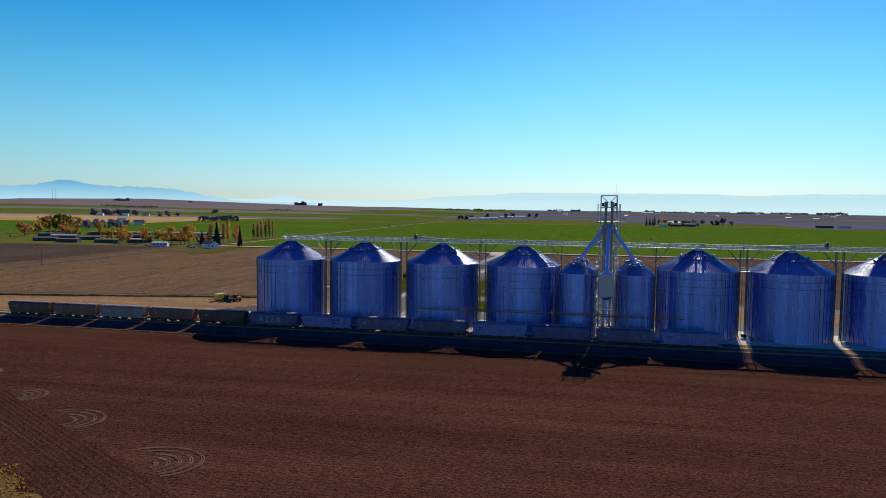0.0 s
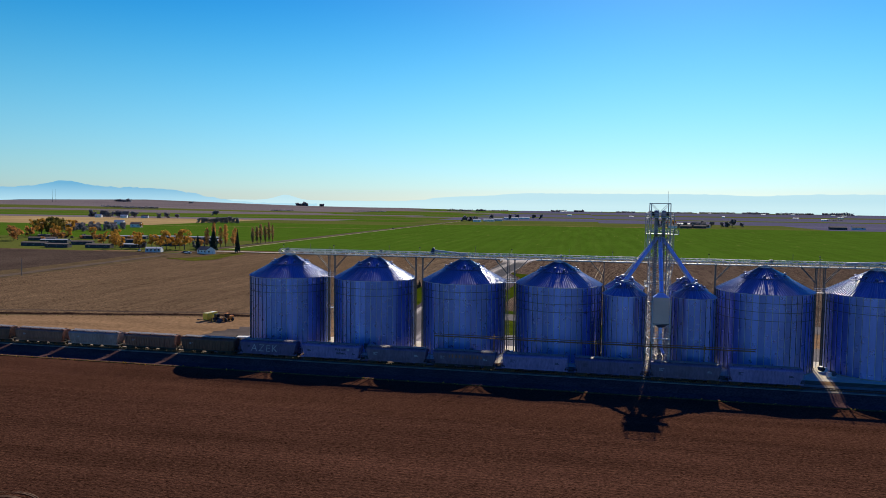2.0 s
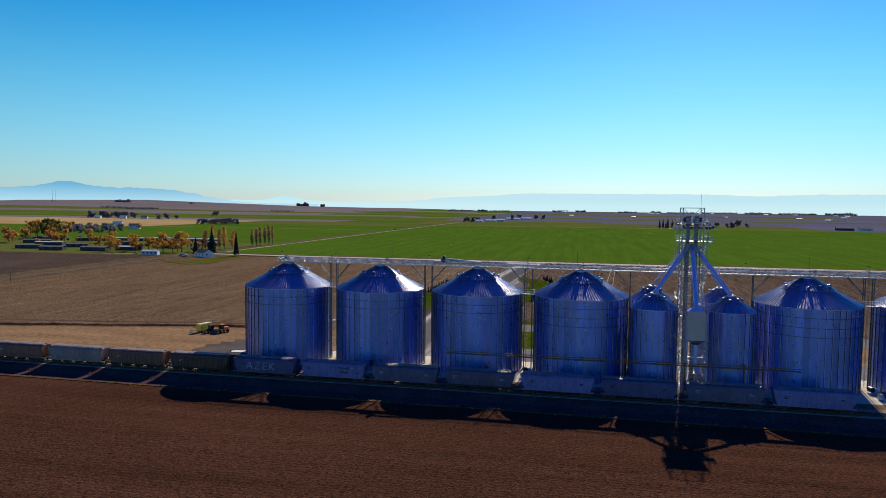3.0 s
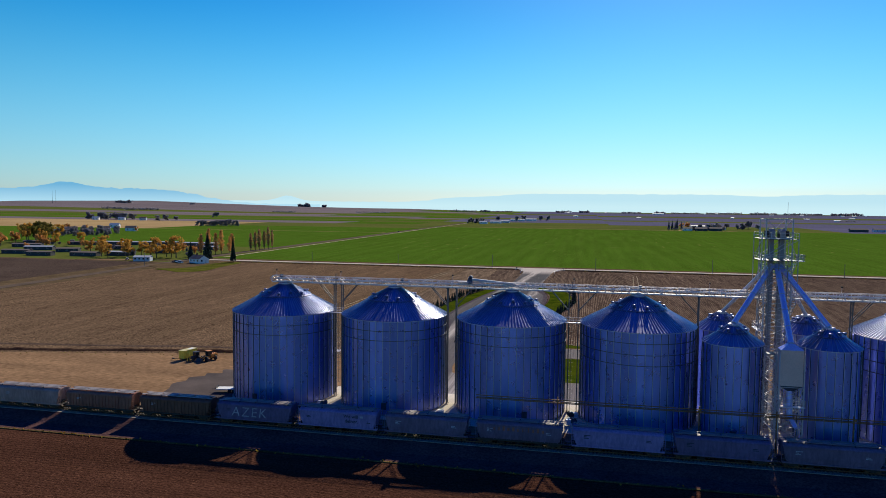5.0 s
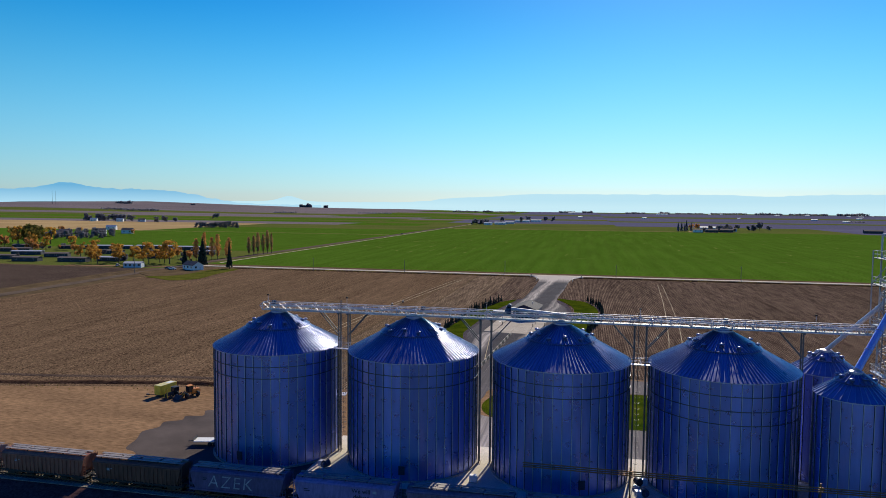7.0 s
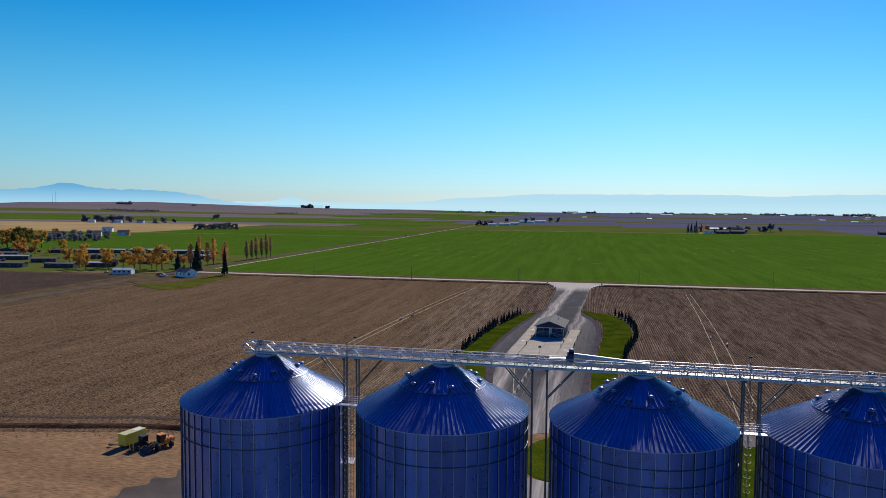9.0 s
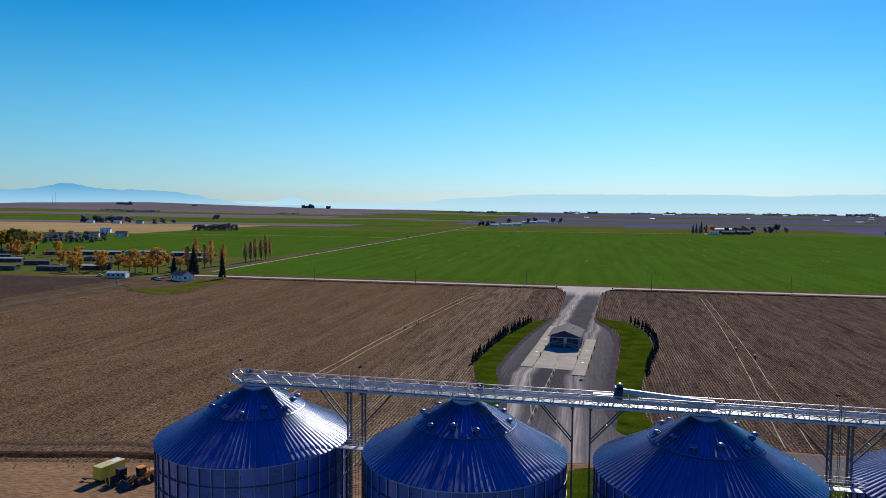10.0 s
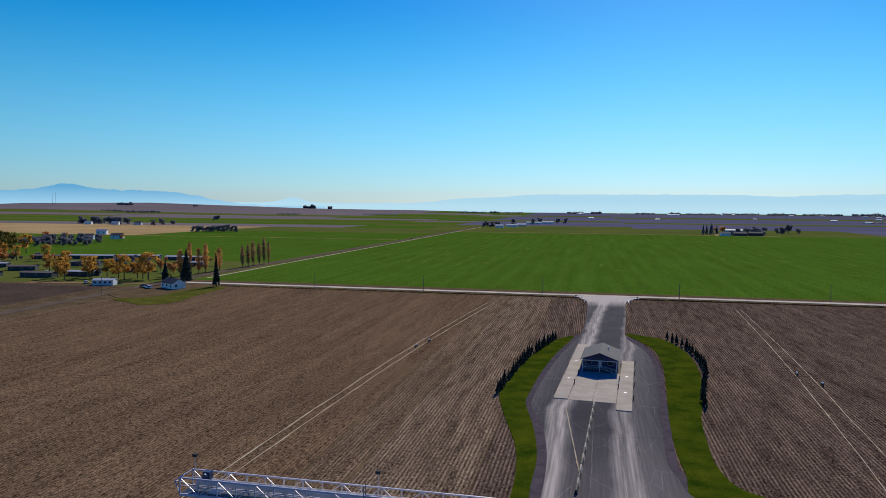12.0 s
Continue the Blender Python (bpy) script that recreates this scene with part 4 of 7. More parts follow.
# ---------------------------------------------------------------- elevator tower
def lattice(root, x0, x1, y0, y1, z0, z1, pitch, r, faces="wens", name="brace"):
    """X bracing and girts on the faces of a square tower."""
    n = max(1, round((z1 - z0) / pitch))
    for i in range(n):
        a, b = z0 + (z1 - z0) * i / n, z0 + (z1 - z0) * (i + 1) / n
        for f, p, q in (("s", (x0, y0), (x1, y0)), ("n", (x0, y1), (x1, y1)), ("w", (x0, y0), (x0, y1)), ("e", (x1, y0), (x1, y1))):
            if f not in faces:
                continue
            if i % 2:
                p, q = q, p
            part(name, bar(bmesh.new(), (*p, a), (*q, b), r, 4), M["tower_steel"], root)
            part(name, bar(bmesh.new(), (*q, a), (*p, b), r, 4), M["tower_steel"], root)
            part("girt", bar(bmesh.new(), (*p, b), (*q, b), r, 4), M["tower_steel"], root)


def railing(root, x0, x1, y0, y1, z):
    bm = bmesh.new()
    for zz in (z + 0.55, z + 1.1):
        for p, q in (((x0, y0), (x1, y0)), ((x1, y0), (x1, y1)), ((x1, y1), (x0, y1)), ((x0, y1), (x0, y0))):
            bar(bm, (*p, zz), (*q, zz), 0.035, 4)
    for k in range(5):
        f = k / 4
        for p in ((x0 + (x1 - x0) * f, y0), (x0 + (x1 - x0) * f, y1), (x0, y0 + (y1 - y0) * f), (x1, y0 + (y1 - y0) * f)):
            bar(bm, (*p, z), (*p, z + 1.1), 0.035, 4)
    part("railing", bm, M["tower_steel"], root)


def build_tower():
    root = thing("elevator_tower", "tall galvanised lattice bucket elevator tower with platforms and railings", "elevator tower", at=pose(99.75, -0.5, 0))
    h, w = 39.9, 2.3
    for sx in (-1, 1):
        for sy in (-1, 1):
            part("leg", bar(bmesh.new(), (sx * w, sy * w, 0.04), (sx * w, sy * w, h), 0.14, 4), M["tower_steel"], root)
    lattice(root, -w, w, -w, w, 0.2, 33.0, 2.2, 0.07)
    # outer frame that carries the platforms
    o = w + 0.85
    for sx in (-1, 1):
        for sy in (-1, 1):
            part("outer_post", bar(bmesh.new(), (sx * o, sy * o, 26.2), (sx * o, sy * o, 37.4), 0.09, 4), M["tower_steel"], root)
            part("outer_brace", bar(bmesh.new(), (sx * w, sy * w, 24.2), (sx * o, sy * o, 26.2), 0.07, 4), M["tower_steel"], root)
    for a, b in (((-o, -o), (o, -o)), ((o, -o), (o, o)), ((-o, o), (-o, -o))):
        for z0, z1 in ((26.4, 32.2), (32.2, 36.2)):
            part("outer_brace", bar(bmesh.new(), (*a, z0), (*b, z1), 0.06, 4), M["tower_steel"], root)
    # conduits and downpipes up the faces
    for px, py, pr in ((-1.7, -2.42, 0.06), (-1.45, -2.42, 0.09), (0.1, -2.42, 0.07), (1.6, -2.42, 0.11), (-2.42, 0.4, 0.08)):
        part("conduit", bar(bmesh.new(), (px, py, 0.04), (px, py, 31.5), pr, 6), M["casing"], root, "dark vertical conduit")
    # open head frame
    for z in (h, 36.4):
        for p, q in (((-w, -w), (w, -w)), ((w, -w), (w, w)), ((w, w), (-w, w)), ((-w, w), (-w, -w))):
            part("head_beam", bar(bmesh.new(), (*p, z), (*q, z), 0.11, 4), M["tower_steel"], root)
    for y in (-w, w):
        part("head_brace", bar(bmesh.new(), (-w, y, h), (0, y, 37.6), 0.06, 4), M["tower_steel"], root)
        part("head_brace", bar(bmesh.new(), (w, y, h), (0, y, 37.6), 0.06, 4), M["tower_steel"], root)
        part("head_brace", bar(bmesh.new(), (-w, y, 33), (w, y, 36.4), 0.07, 4), M["tower_steel"], root)
    part("lifting_beam", bar(bmesh.new(), (0, -w - 0.6, h), (0, w + 0.6, h), 0.12, 4), M["tower_steel"], root)
    part("aerial", bar(bmesh.new(), (w - 0.4, 0, h), (w - 0.4, 0, h + 3.2), 0.03, 5), M["tower_steel"], root)
    # two bucket elevator casings with heads and boots
    for x in (-0.85, 0.95):
        for y in (-0.55, 0.55):
            part("elevator_casing", box(bmesh.new(), x - 0.34, y - 0.3, 0.3, x + 0.34, y + 0.3, 36.2), M["casing"], root, "grey bucket elevator casing")
        bm = bmesh.new()
        box(bm, x - 0.5, -1.0, 36.2, x + 0.5, 1.0, 37.2)
        bar(bm, (x - 0.5, 0, 37.2), (x + 0.5, 0, 37.2), 0.95, 14)
        part("elevator_head", bm, M["casing"], root, "rounded elevator head housing")
        s = -1 if x < 0 else 1
        bm = bmesh.new()
        bar(bm, (x + s * 0.55, -0.2, 37.0), (x + s * 1.25, -0.2, 37.0), 0.33, 10)
        box(bm, x + s * 0.9 - 0.3, -0.5, 37.2, x + s * 0.9 + 0.3, 0.2, 37.75)
        part("drive_motor", bm, M["black"], root, "black drive motor")
        part("boot", box(bmesh.new(), x - 0.6, -1.1, 0.04, x + 0.6, 1.1, 1.6), M["casing"], root)
    for z, e in ((36.3, 0.85), (32.3, 0.9)):
        part("platform", box(bmesh.new(), -w - e, -w - e, z - 0.1, w + e, w + e, z), M["steel_dark"], root, "grating platform")
        railing(root, -w - e, w + e, -w - e, w + e, z)
    part("platform", box(bmesh.new(), w + 0.9, -w - 0.9, 32.2, w + 2.0, -w + 1.4, 32.3), M["steel_rib"], root, "side landing")
    railing(root, w + 0.9, w + 2.0, -w - 0.9, -w + 1.4, 32.3)
    for z in (26.2, 19.0, 10.0):
        part("platform", box(bmesh.new(), -w - 0.9, -w, z - 0.1, -w, w, z), M["steel_rib"], root, "small side landing")
        railing(root, -w - 0.9, -w, -w, w, z)
    # zigzag stair on the east face
    z = 0.3
    k = 0
    while z < 32:
        y0, y1 = (-w, w) if k % 2 == 0 else (w, -w)
        for dx in (0.25, 1.0):
            part("stair_stringer", bar(bmesh.new(), (w + dx, y0, z), (w + dx, y1, z + 4.0), 0.07, 4), M["tower_steel"], root)
        bm = bmesh.new()
        for i in range(12):
            f = (i + 0.5) / 12
            yy, zz = y0 + (y1 - y0) * f, z + 4.0 * f
            box(bm, w + 0.25, yy - 0.12, zz, w + 1.0, yy + 0.12, zz + 0.04)
        part("stair_treads", bm, M["steel_rib"], root)
        part("hand_rail", bar(bmesh.new(), (w + 1.0, y0, z + 1.0), (w + 1.0, y1, z + 5.0), 0.04, 4), M["tower_steel"], root)
        z += 4.0
        k += 1
    # distributor
    bm = bmesh.new()
    bar(bm, (0, 0, 30.3), (0, 0, 31.6), 0.9, 12, 0.6)
    part("distributor", bm, M["casing"], root)
    return root


M["tower_steel"] = sheet_metal("weathered_tower_steel", (0.58, 0.54, 0.55), (0.44, 0.41, 0.42), 0.5, 0.2)
M["casing"] = sheet_metal("grey_casing", (0.30, 0.275, 0.29), (0.22, 0.20, 0.21), 0.55, 0.3)
# blue sky light in shade is put into this spout colour
M["spout"] = material("sky_tinted_spout", (0.52, 0.53, 0.92), (0.43, 0.44, 0.84), 0.38, 0.3, 0.6, 0.1, 0, 5.0)
M["bin_paint"] = material("pale_bin_paint", (0.80, 0.53, 0.43), (0.72, 0.47, 0.38), 0.55, 0.0, 0.4, 0.06, 0, 5.0)
build_tower()


def build_spout(p, q, r, label, mat):
    root = thing("grain_spout", label, "spout", group="spouts from the elevator")
    p, q = Vector(p), Vector(q)
    part("pipe", bar(bmesh.new(), p, q, r, 10), mat, root)
    n = max(2, int((q - p).length / 3.2))
    d = (q - p).normalized()
    for i in range(n + 1):
        c = p.lerp(q, i / n)
        part("flange", bar(bmesh.new(), c - d * 0.05, c + d * 0.05, r + 0.09, 10), M["steel_truss"], root)
    return root


# front spouts get the sky-blue tint of shade, sunlit rear ones pale steel
for x, y in ((91.2, -8.0), (107.3, -8.0), (92.0, 7.0), (107.8, 7.0)):
    sx = -1 if x < 99 else 1
    sy = -1 if y < 0 else 1
    build_spout((99.75 + 0.7 * sx, -0.5 + 0.7 * sy, 31.2), (x - sx * 0.15, y - sy * 0.1, 21.0), 0.48 if y < 0 else 0.34, "steel spout down to a small bin, tinted by sky light" if y < 0 else "pale galvanised spout down to a small bin", M["spout"] if y < 0 else M["steel_truss"])
build_spout((99.9, -1.3, 31.2), (99.05, -15.2, 18.95), 0.5, "steel spout down to the overhead bin, tinted by sky light", M["spout"])


def build_overhead_bin():
    root = thing("overhead_bin", "pale boxy loading bin on a braced steel frame", "loading bin", at=pose(99.05, -15.3, 0))
    w, d = 1.8, 1.0
    bm = bmesh.new()
    box(bm, -w, -d, 12.0, w, d, 18.1)
    part("bin_body", bm, M["bin_paint"], root)
    for z0, z1, w1, nm in ((12.0, 11.0, 0.45, "hopper"), (18.1, 19.1, 0.5, "bin_roof")):
        bm = bmesh.new()
        a = [bm.verts.new((sx * (w + 0.04), sy * (d + 0.04), z0)) for sx, sy in ((-1, -1), (1, -1), (1, 1), (-1, 1))]
        b = [bm.verts.new((sx * w1, sy * min(w1, 0.4), z1)) for sx, sy in ((-1, -1), (1, -1), (1, 1), (-1, 1))]
        for i in range(4):
            bm.faces.new((a[i], a[(i + 1) % 4], b[(i + 1) % 4], b[i]))
        bm.faces.new(a)
        bm.faces.new(b)
        part(nm, bm, M["steel_dark"] if nm == "hopper" else M["spout"], root)
    for sx in (-1, 1):
        for sy in (-1, 1):
            part("leg", bar(bmesh.new(), (sx * (w + 0.15), sy * (d + 0.15), 0.04), (sx * (w + 0.15), sy * (d + 0.15), 17.6), 0.13, 4), M["tower_steel"], root)
    lattice(root, -w - 0.15, w + 0.15, -d - 0.15, d + 0.15, 0.4, 11.8, 2.3, 0.06)
    part("loading_spout", bar(bmesh.new(), (0, 0, 11.0), (0, -0.6, 6.8), 0.45, 10), M["spout"], root)
    part("loading_spout", bar(bmesh.new(), (0, -0.6, 6.8), (0.5, -2.8, 5.4), 0.42, 10, 0.32), M["spout"], root)
    part("walkway", box(bmesh.new(), -w - 0.2, -d - 1.2, 8.6, w + 0.2, -d - 0.2, 8.7), M["steel_rib"], root)
    railing(root, -w - 0.2, w + 0.2, -d - 1.2, -d - 0.2, 8.7)
    bm = bmesh.new()
    for s in (-0.22, 0.22):
        bar(bm, (w + 0.45, s, 0.2), (w + 0.45, s, 18.6), 0.035, 4)
    for i in range(53):
        bar(bm, (w + 0.45, -0.22, 0.5 + i * 0.34), (w + 0.45, 0.22, 0.5 + i * 0.34), 0.02, 4)
    part("ladder", bm, M["tower_steel"], root)
    part("control_cabinet", box(bmesh.new(), -w + 0.1, -d - 0.9, 0.04, -w + 1.1, -d - 0.3, 2.0), M["bin_paint"], root)
    return root


build_overhead_bin()


def build_stair_tower():
    root = thing("stair_tower", "slim galvanised braced stair frame beside the loading bin", "stair tower", at=pose(97.0, -10.3, 0))
    w = 1.05
    for sx in (-1, 1):
        for sy in (-1, 1):
            part("leg", bar(bmesh.new(), (sx * w, sy * w, 0.04), (sx * w, sy * w, 16.4), 0.09, 4), M["tower_steel"], root)
    lattice(root, -w, w, -w, w, 0.3, 16.2, 2.0, 0.05)
    z, k = 0.3, 0
    while z < 15:
        x0, x1 = (-w, w) if k % 2 == 0 else (w, -w)
        bm = bmesh.new()
        for i in range(9):
            f = (i + 0.5) / 9
            box(bm, x0 + (x1 - x0) * f - 0.12, -0.4, z + 2.0 * f, x0 + (x1 - x0) * f + 0.12, 0.4, z + 2.0 * f + 0.05)
        part("stair_flight", bm, M["steel_rib"], root)
        part("hand_rail", bar(bmesh.new(), (x0, -0.45, z + 1.0), (x1, -0.45, z + 3.0), 0.04, 4), M["tower_steel"], root)
        z += 2.0
        k += 1
    part("platform", box(bmesh.new(), -w, -w, 16.2, 3.0, w, 16.3), M["steel_dark"], root)
    railing(root, -w, 3.0, -w, w, 16.3)
    return root


build_stair_tower()


# ---------------------------------------------------------------- loading walkway beside the track
def build_rack():
    root = thing("loading_walkway", "rusty brown pipe walkway on posts along the track", "walkway")
    y, z, xa, xb = -17.4, 7.05, 45.5, 119.5
    for dz in (0.0, 0.55):
        part("rail_pipe", bar(bmesh.new(), (xa, y, z + dz - 0.3), (xb, y, z + dz - 0.3), 0.09, 6), M["orange_rust"], root)
    part("rail_pipe", bar(bmesh.new(), (xa, y + 0.7, z - 0.3), (xb, y + 0.7, z - 0.3), 0.08, 6), M["orange_rust"], root)
    x = xa + 2
    while x < xb:
        part("tie", bar(bmesh.new(), (x, y, z - 0.3), (x, y + 0.7, z - 0.3), 0.05, 4), M["orange_rust"], root)
        x += 3.0
    for x in (60.3, 84.4, 96.8, 108.6):
        part("post", bar(bmesh.new(), (x, y + 0.35, 0.04), (x, y + 0.35, z + 0.7), 0.11, 6), M["orange_rust"], root)
        part("post_base", box(bmesh.new(), x - 0.3, y + 0.05, 0.04, x + 0.3, y + 0.65, 0.5), M["concrete"], root)
        part("junction_box", box(bmesh.new(), x - 0.25, y - 0.25, z - 0.1, x + 0.25, y - 0.02, z + 0.35), M["orange_rust"], root)
    return root


M["orange_rust"] = material("orange_rust", (0.34, 0.16, 0.05), (0.22, 0.10, 0.035), 0.7, 0.2, 0.8, 0.15, 0, 6.0)
build_rack()


# ---------------------------------------------------------------- railway
TRACK = -21.6
slab("ballast_bed", [(-340, -17.4), (430, -17.4), (430, -23.8), (-340, -23.8)], 0.06, M["ballast"], "grey stone ballast under the track", "track bed", curved=False)
for y in (-0.7175, 0.7175):
    bm = bmesh.new()
    box(bm, -340, TRACK + y - 0.07, 0.16, 430, TRACK + y + 0.07, 0.18)
    box(bm, -340, TRACK + y - 0.012, 0.18, 430, TRACK + y + 0.012, 0.30)
    box(bm, -340, TRACK + y - 0.036, 0.30, 430, TRACK + y + 0.036, 0.34)
    thing("rail", "rust-brown steel running rail on sleepers", "rail", kind="structure", bm=bm, mat=M["rust"])

CAR_TONES = {
    "dusty": ((0.42, 0.27, 0.23), (0.30, 0.19, 0.16)),
    "grey": ((0.15, 0.11, 0.22), (0.10, 0.075, 0.15)), "dark": ((0.20, 0.085, 0.052), (0.115, 0.052, 0.034)), "brown": ((0.34, 0.135, 0.082), (0.21, 0.085, 0.055)),
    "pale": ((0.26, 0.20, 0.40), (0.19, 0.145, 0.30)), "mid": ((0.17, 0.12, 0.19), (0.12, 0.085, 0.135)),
}
for k, (a, b) in CAR_TONES.items():
    M["car_" + k] = material("car_paint_" + k, a, b, 0.6, 0.0, 0.5, 0.18, 0.05, 2.5, 0.4, stretch=(1, 1, 0.3))
M["car_grime"] = material("dark_underframe", (0.05, 0.042, 0.038), (0.03, 0.027, 0.026), 0.85, 0.1, 0.8, 0.2, 0, 5.0)
M["hatch"] = material("dull_grating", (0.30, 0.26, 0.24), (0.20, 0.17, 0.16), 0.6, 0.1, 0.8, 0.15, 0, 4.0)


def wheelset(root):
    for x in (-0.85, 0.85):
        for y in (-0.7175, 0.7175):
            bm = bmesh.new()
            bar(bm, (x, y - 0.06, 0.80), (x, y + 0.06, 0.80), 0.46, 18)
            bar(bm, (x, y - 0.09, 0.80), (x, y + 0.09, 0.80), 0.12, 8)
            part("wheel", bm, M["rust"], root)


def build_car(tone, ribbed, label):
    root = thing("hopper_car", label, "rail car", group="parked train")
    paint = M["car_" + tone]
    # the body: sides that lean in at the ends, with a rounded roof
    prof = [(-1.45, 1.35), (-1.56, 2.2), (-1.56, 3.7), (-1.40, 4.05), (-0.85, 4.32), (0.0, 4.42), (0.85, 4.32), (1.40, 4.05), (1.56, 3.7), (1.56, 2.2), (1.45, 1.35)]

    def reach(z):
        return 7.45 if z >= 2.9 else 7.45 - (2.9 - z) * 0.5

    bm = bmesh.new()
    a = [bm.verts.new((-reach(z), y, z)) for y, z in prof]
    b = [bm.verts.new((reach(z), y, z)) for y, z in prof]
    for i in range(len(prof)):
        j = (i + 1) % len(prof)
        bm.faces.new((a[i], a[j], b[j], b[i]))
    bm.faces.new(a)
    bm.faces.new(b)
    bmesh.ops.bevel(bm, geom=[e for e in bm.edges if e.calc_length() > 8], offset=0.04, segments=1, affect="EDGES")
    part("body", bm, paint, root)
    for y in (-1.5, 1.5):
        part("side_sill", box(bmesh.new(), -7.6, y - 0.09, 1.12, 7.6, y + 0.09, 1.38), M["car_grime"] if ribbed else paint, root)
        part("top_chord", box(bmesh.new(), -7.5, y - 0.12, 3.72, 7.5, y + 0.12, 3.90), paint, root)
        if ribbed:
            for i in range(19):
                x = -6.6 + 13.2 * i / 18
                part("side_rib", box(bmesh.new(), x - 0.06, y - 0.16 if y < 0 else y + 0.04, 1.38, x + 0.06, y - 0.04 if y < 0 else y + 0.16, 3.72), paint, root)
    for x in (-3.2, 0.0, 3.2):
        bm = bmesh.new()
        top = [bm.verts.new((x + sx * 1.25, sy * 1.35, 1.40)) for sx, sy in ((-1, -1), (1, -1), (1, 1), (-1, 1))]
        low = [bm.verts.new((x + sx * 0.45, sy * 0.55, 0.52)) for sx, sy in ((-1, -1), (1, -1), (1, 1), (-1, 1))]
        for i in range(4):
            bm.faces.new((top[i], top[(i + 1) % 4], low[(i + 1) % 4], low[i]))
        bm.faces.new(top)
        bm.faces.new(low)
        part("hopper_bay", bm, M["car_grime"], root)
        part("outlet_gate", box(bmesh.new(), x - 0.6, -0.8, 0.42, x + 0.6, 0.8, 0.53), M["car_grime"], root)
    # roof: running boards, and a line of long hatches
    for y in (-0.75, 0.75):
        part("running_board", box(bmesh.new(), -7.4, y - 0.22, 4.50, 7.4, y + 0.22, 4.55), M["hatch"], root, "pale grating running board")
        for x in (-6.5, -3.25, 0, 3.25, 6.5):
            part("board_bracket", box(bmesh.new(), x - 0.04, y - 0.2, 4.30, x + 0.04, y + 0.2, 4.50), M["car_grime"], root)
    for i in range(4):
        x = -5.1 + 3.4 * i
        part("roof_hatch", box(bmesh.new(), x - 1.55, -0.34, 4.40, x + 1.55, 0.34, 4.56), M["hatch"], root)
    part("centre_sill", box(bmesh.new(), -7.9, -0.22, 0.95, 7.9, 0.22, 1.30), M["car_grime"], root)
    for s in (-1, 1):
        part("end_platform", box(bmesh.new(), min(s * 6.6, s * 7.75), -1.5, 1.12, max(s * 6.6, s * 7.75), 1.5, 1.20), M["car_grime"], root)
        bar_bm = bmesh.new()
        bar(bar_bm, (s * 7.8, 0, 1.05), (s * 8.28, 0, 1.05), 0.14, 6)
        part("coupler", bar_bm, M["car_grime"], root)
        for y in (-1.42, 1.42):
            bm = bmesh.new()
            for x in (7.25, 7.65):
                bar(bm, (s * x, y, 1.2), (s * x, y, 4.3), 0.035, 4)
            for k in range(8):
                bar(bm, (s * 7.25, y, 1.45 + 0.38 * k), (s * 7.65, y, 1.45 + 0.38 * k), 0.025, 4)
            part("ladder", bm, paint, root)
            part("end_post", bar(bmesh.new(), (s * 6.75, y * 0.9, 1.2), (s * 7.4, y * 0.9, 2.95), 0.07, 4), paint, root)
        part("air_tank", bar(bmesh.new(), (s * 6.9, -0.5, 1.55), (s * 6.9, 0.5, 1.55), 0.22, 10), M["car_grime"], root)
        truck = new("truck")
        truck.parent = root
        truck.matrix_basis = pose(s * 5.95, 0, 0)
        for y in (-0.98, 0.98):
            bm = bmesh.new()
            box(bm, -0.95, y - 0.07, 0.66, 0.95, y + 0.07, 0.92)
            box(bm, -0.4, y - 0.09, 0.5, 0.4, y + 0.09, 1.02)
            part("side_frame", bm, M["car_grime"], truck)
        part("bolster", box(bmesh.new(), -0.22, -1.0, 0.72, 0.22, 1.0, 1.0), M["car_grime"], truck)
        wheelset(truck)
    return root


def lettering(text, size, mat, root, x, z, label, y=-1.585, lean=0.0, thick=0.0, gap=1.0):
    cu = bpy.data.curves.new("lettering", "FONT")
    cu.body, cu.size, cu.extrude, cu.shear = text, size, 0.004, lean
    cu.offset, cu.space_character = thick, gap
    tmp = bpy.data.objects.new("lettering_tmp", cu)
    scene.collection.objects.link(tmp)
    bpy.context.view_layer.update()
    me = bpy.data.meshes.new_from_object(tmp.evaluated_get(bpy.context.evaluated_depsgraph_get()))
    bpy.data.objects.remove(tmp)
    me.materials.clear()
    me.materials.append(mat)
    part("lettering", me, None, root, label, at=pose(x, y, z, 90, 0, 0))


def bars(root, x, z, rows, mat):
    """Small stencilled data as plain bars."""
    for k, w in enumerate(rows):
        part("stencil", box(bmesh.new(), x, -1.582, z - 0.24 * k, x + w, -1.566, z + 0.13 - 0.24 * k), mat, root)


M["graffiti"] = material("graffiti_white", (0.50, 0.50, 0.54), (0.24, 0.24, 0.28), 0.7, 0, 1.5, 0.2, 0, 5.0)
M["slogan"] = material("dark_stencil", (0.03, 0.035, 0.06), (0.02, 0.024, 0.045), 0.6, 0, 1.0, 0.1)
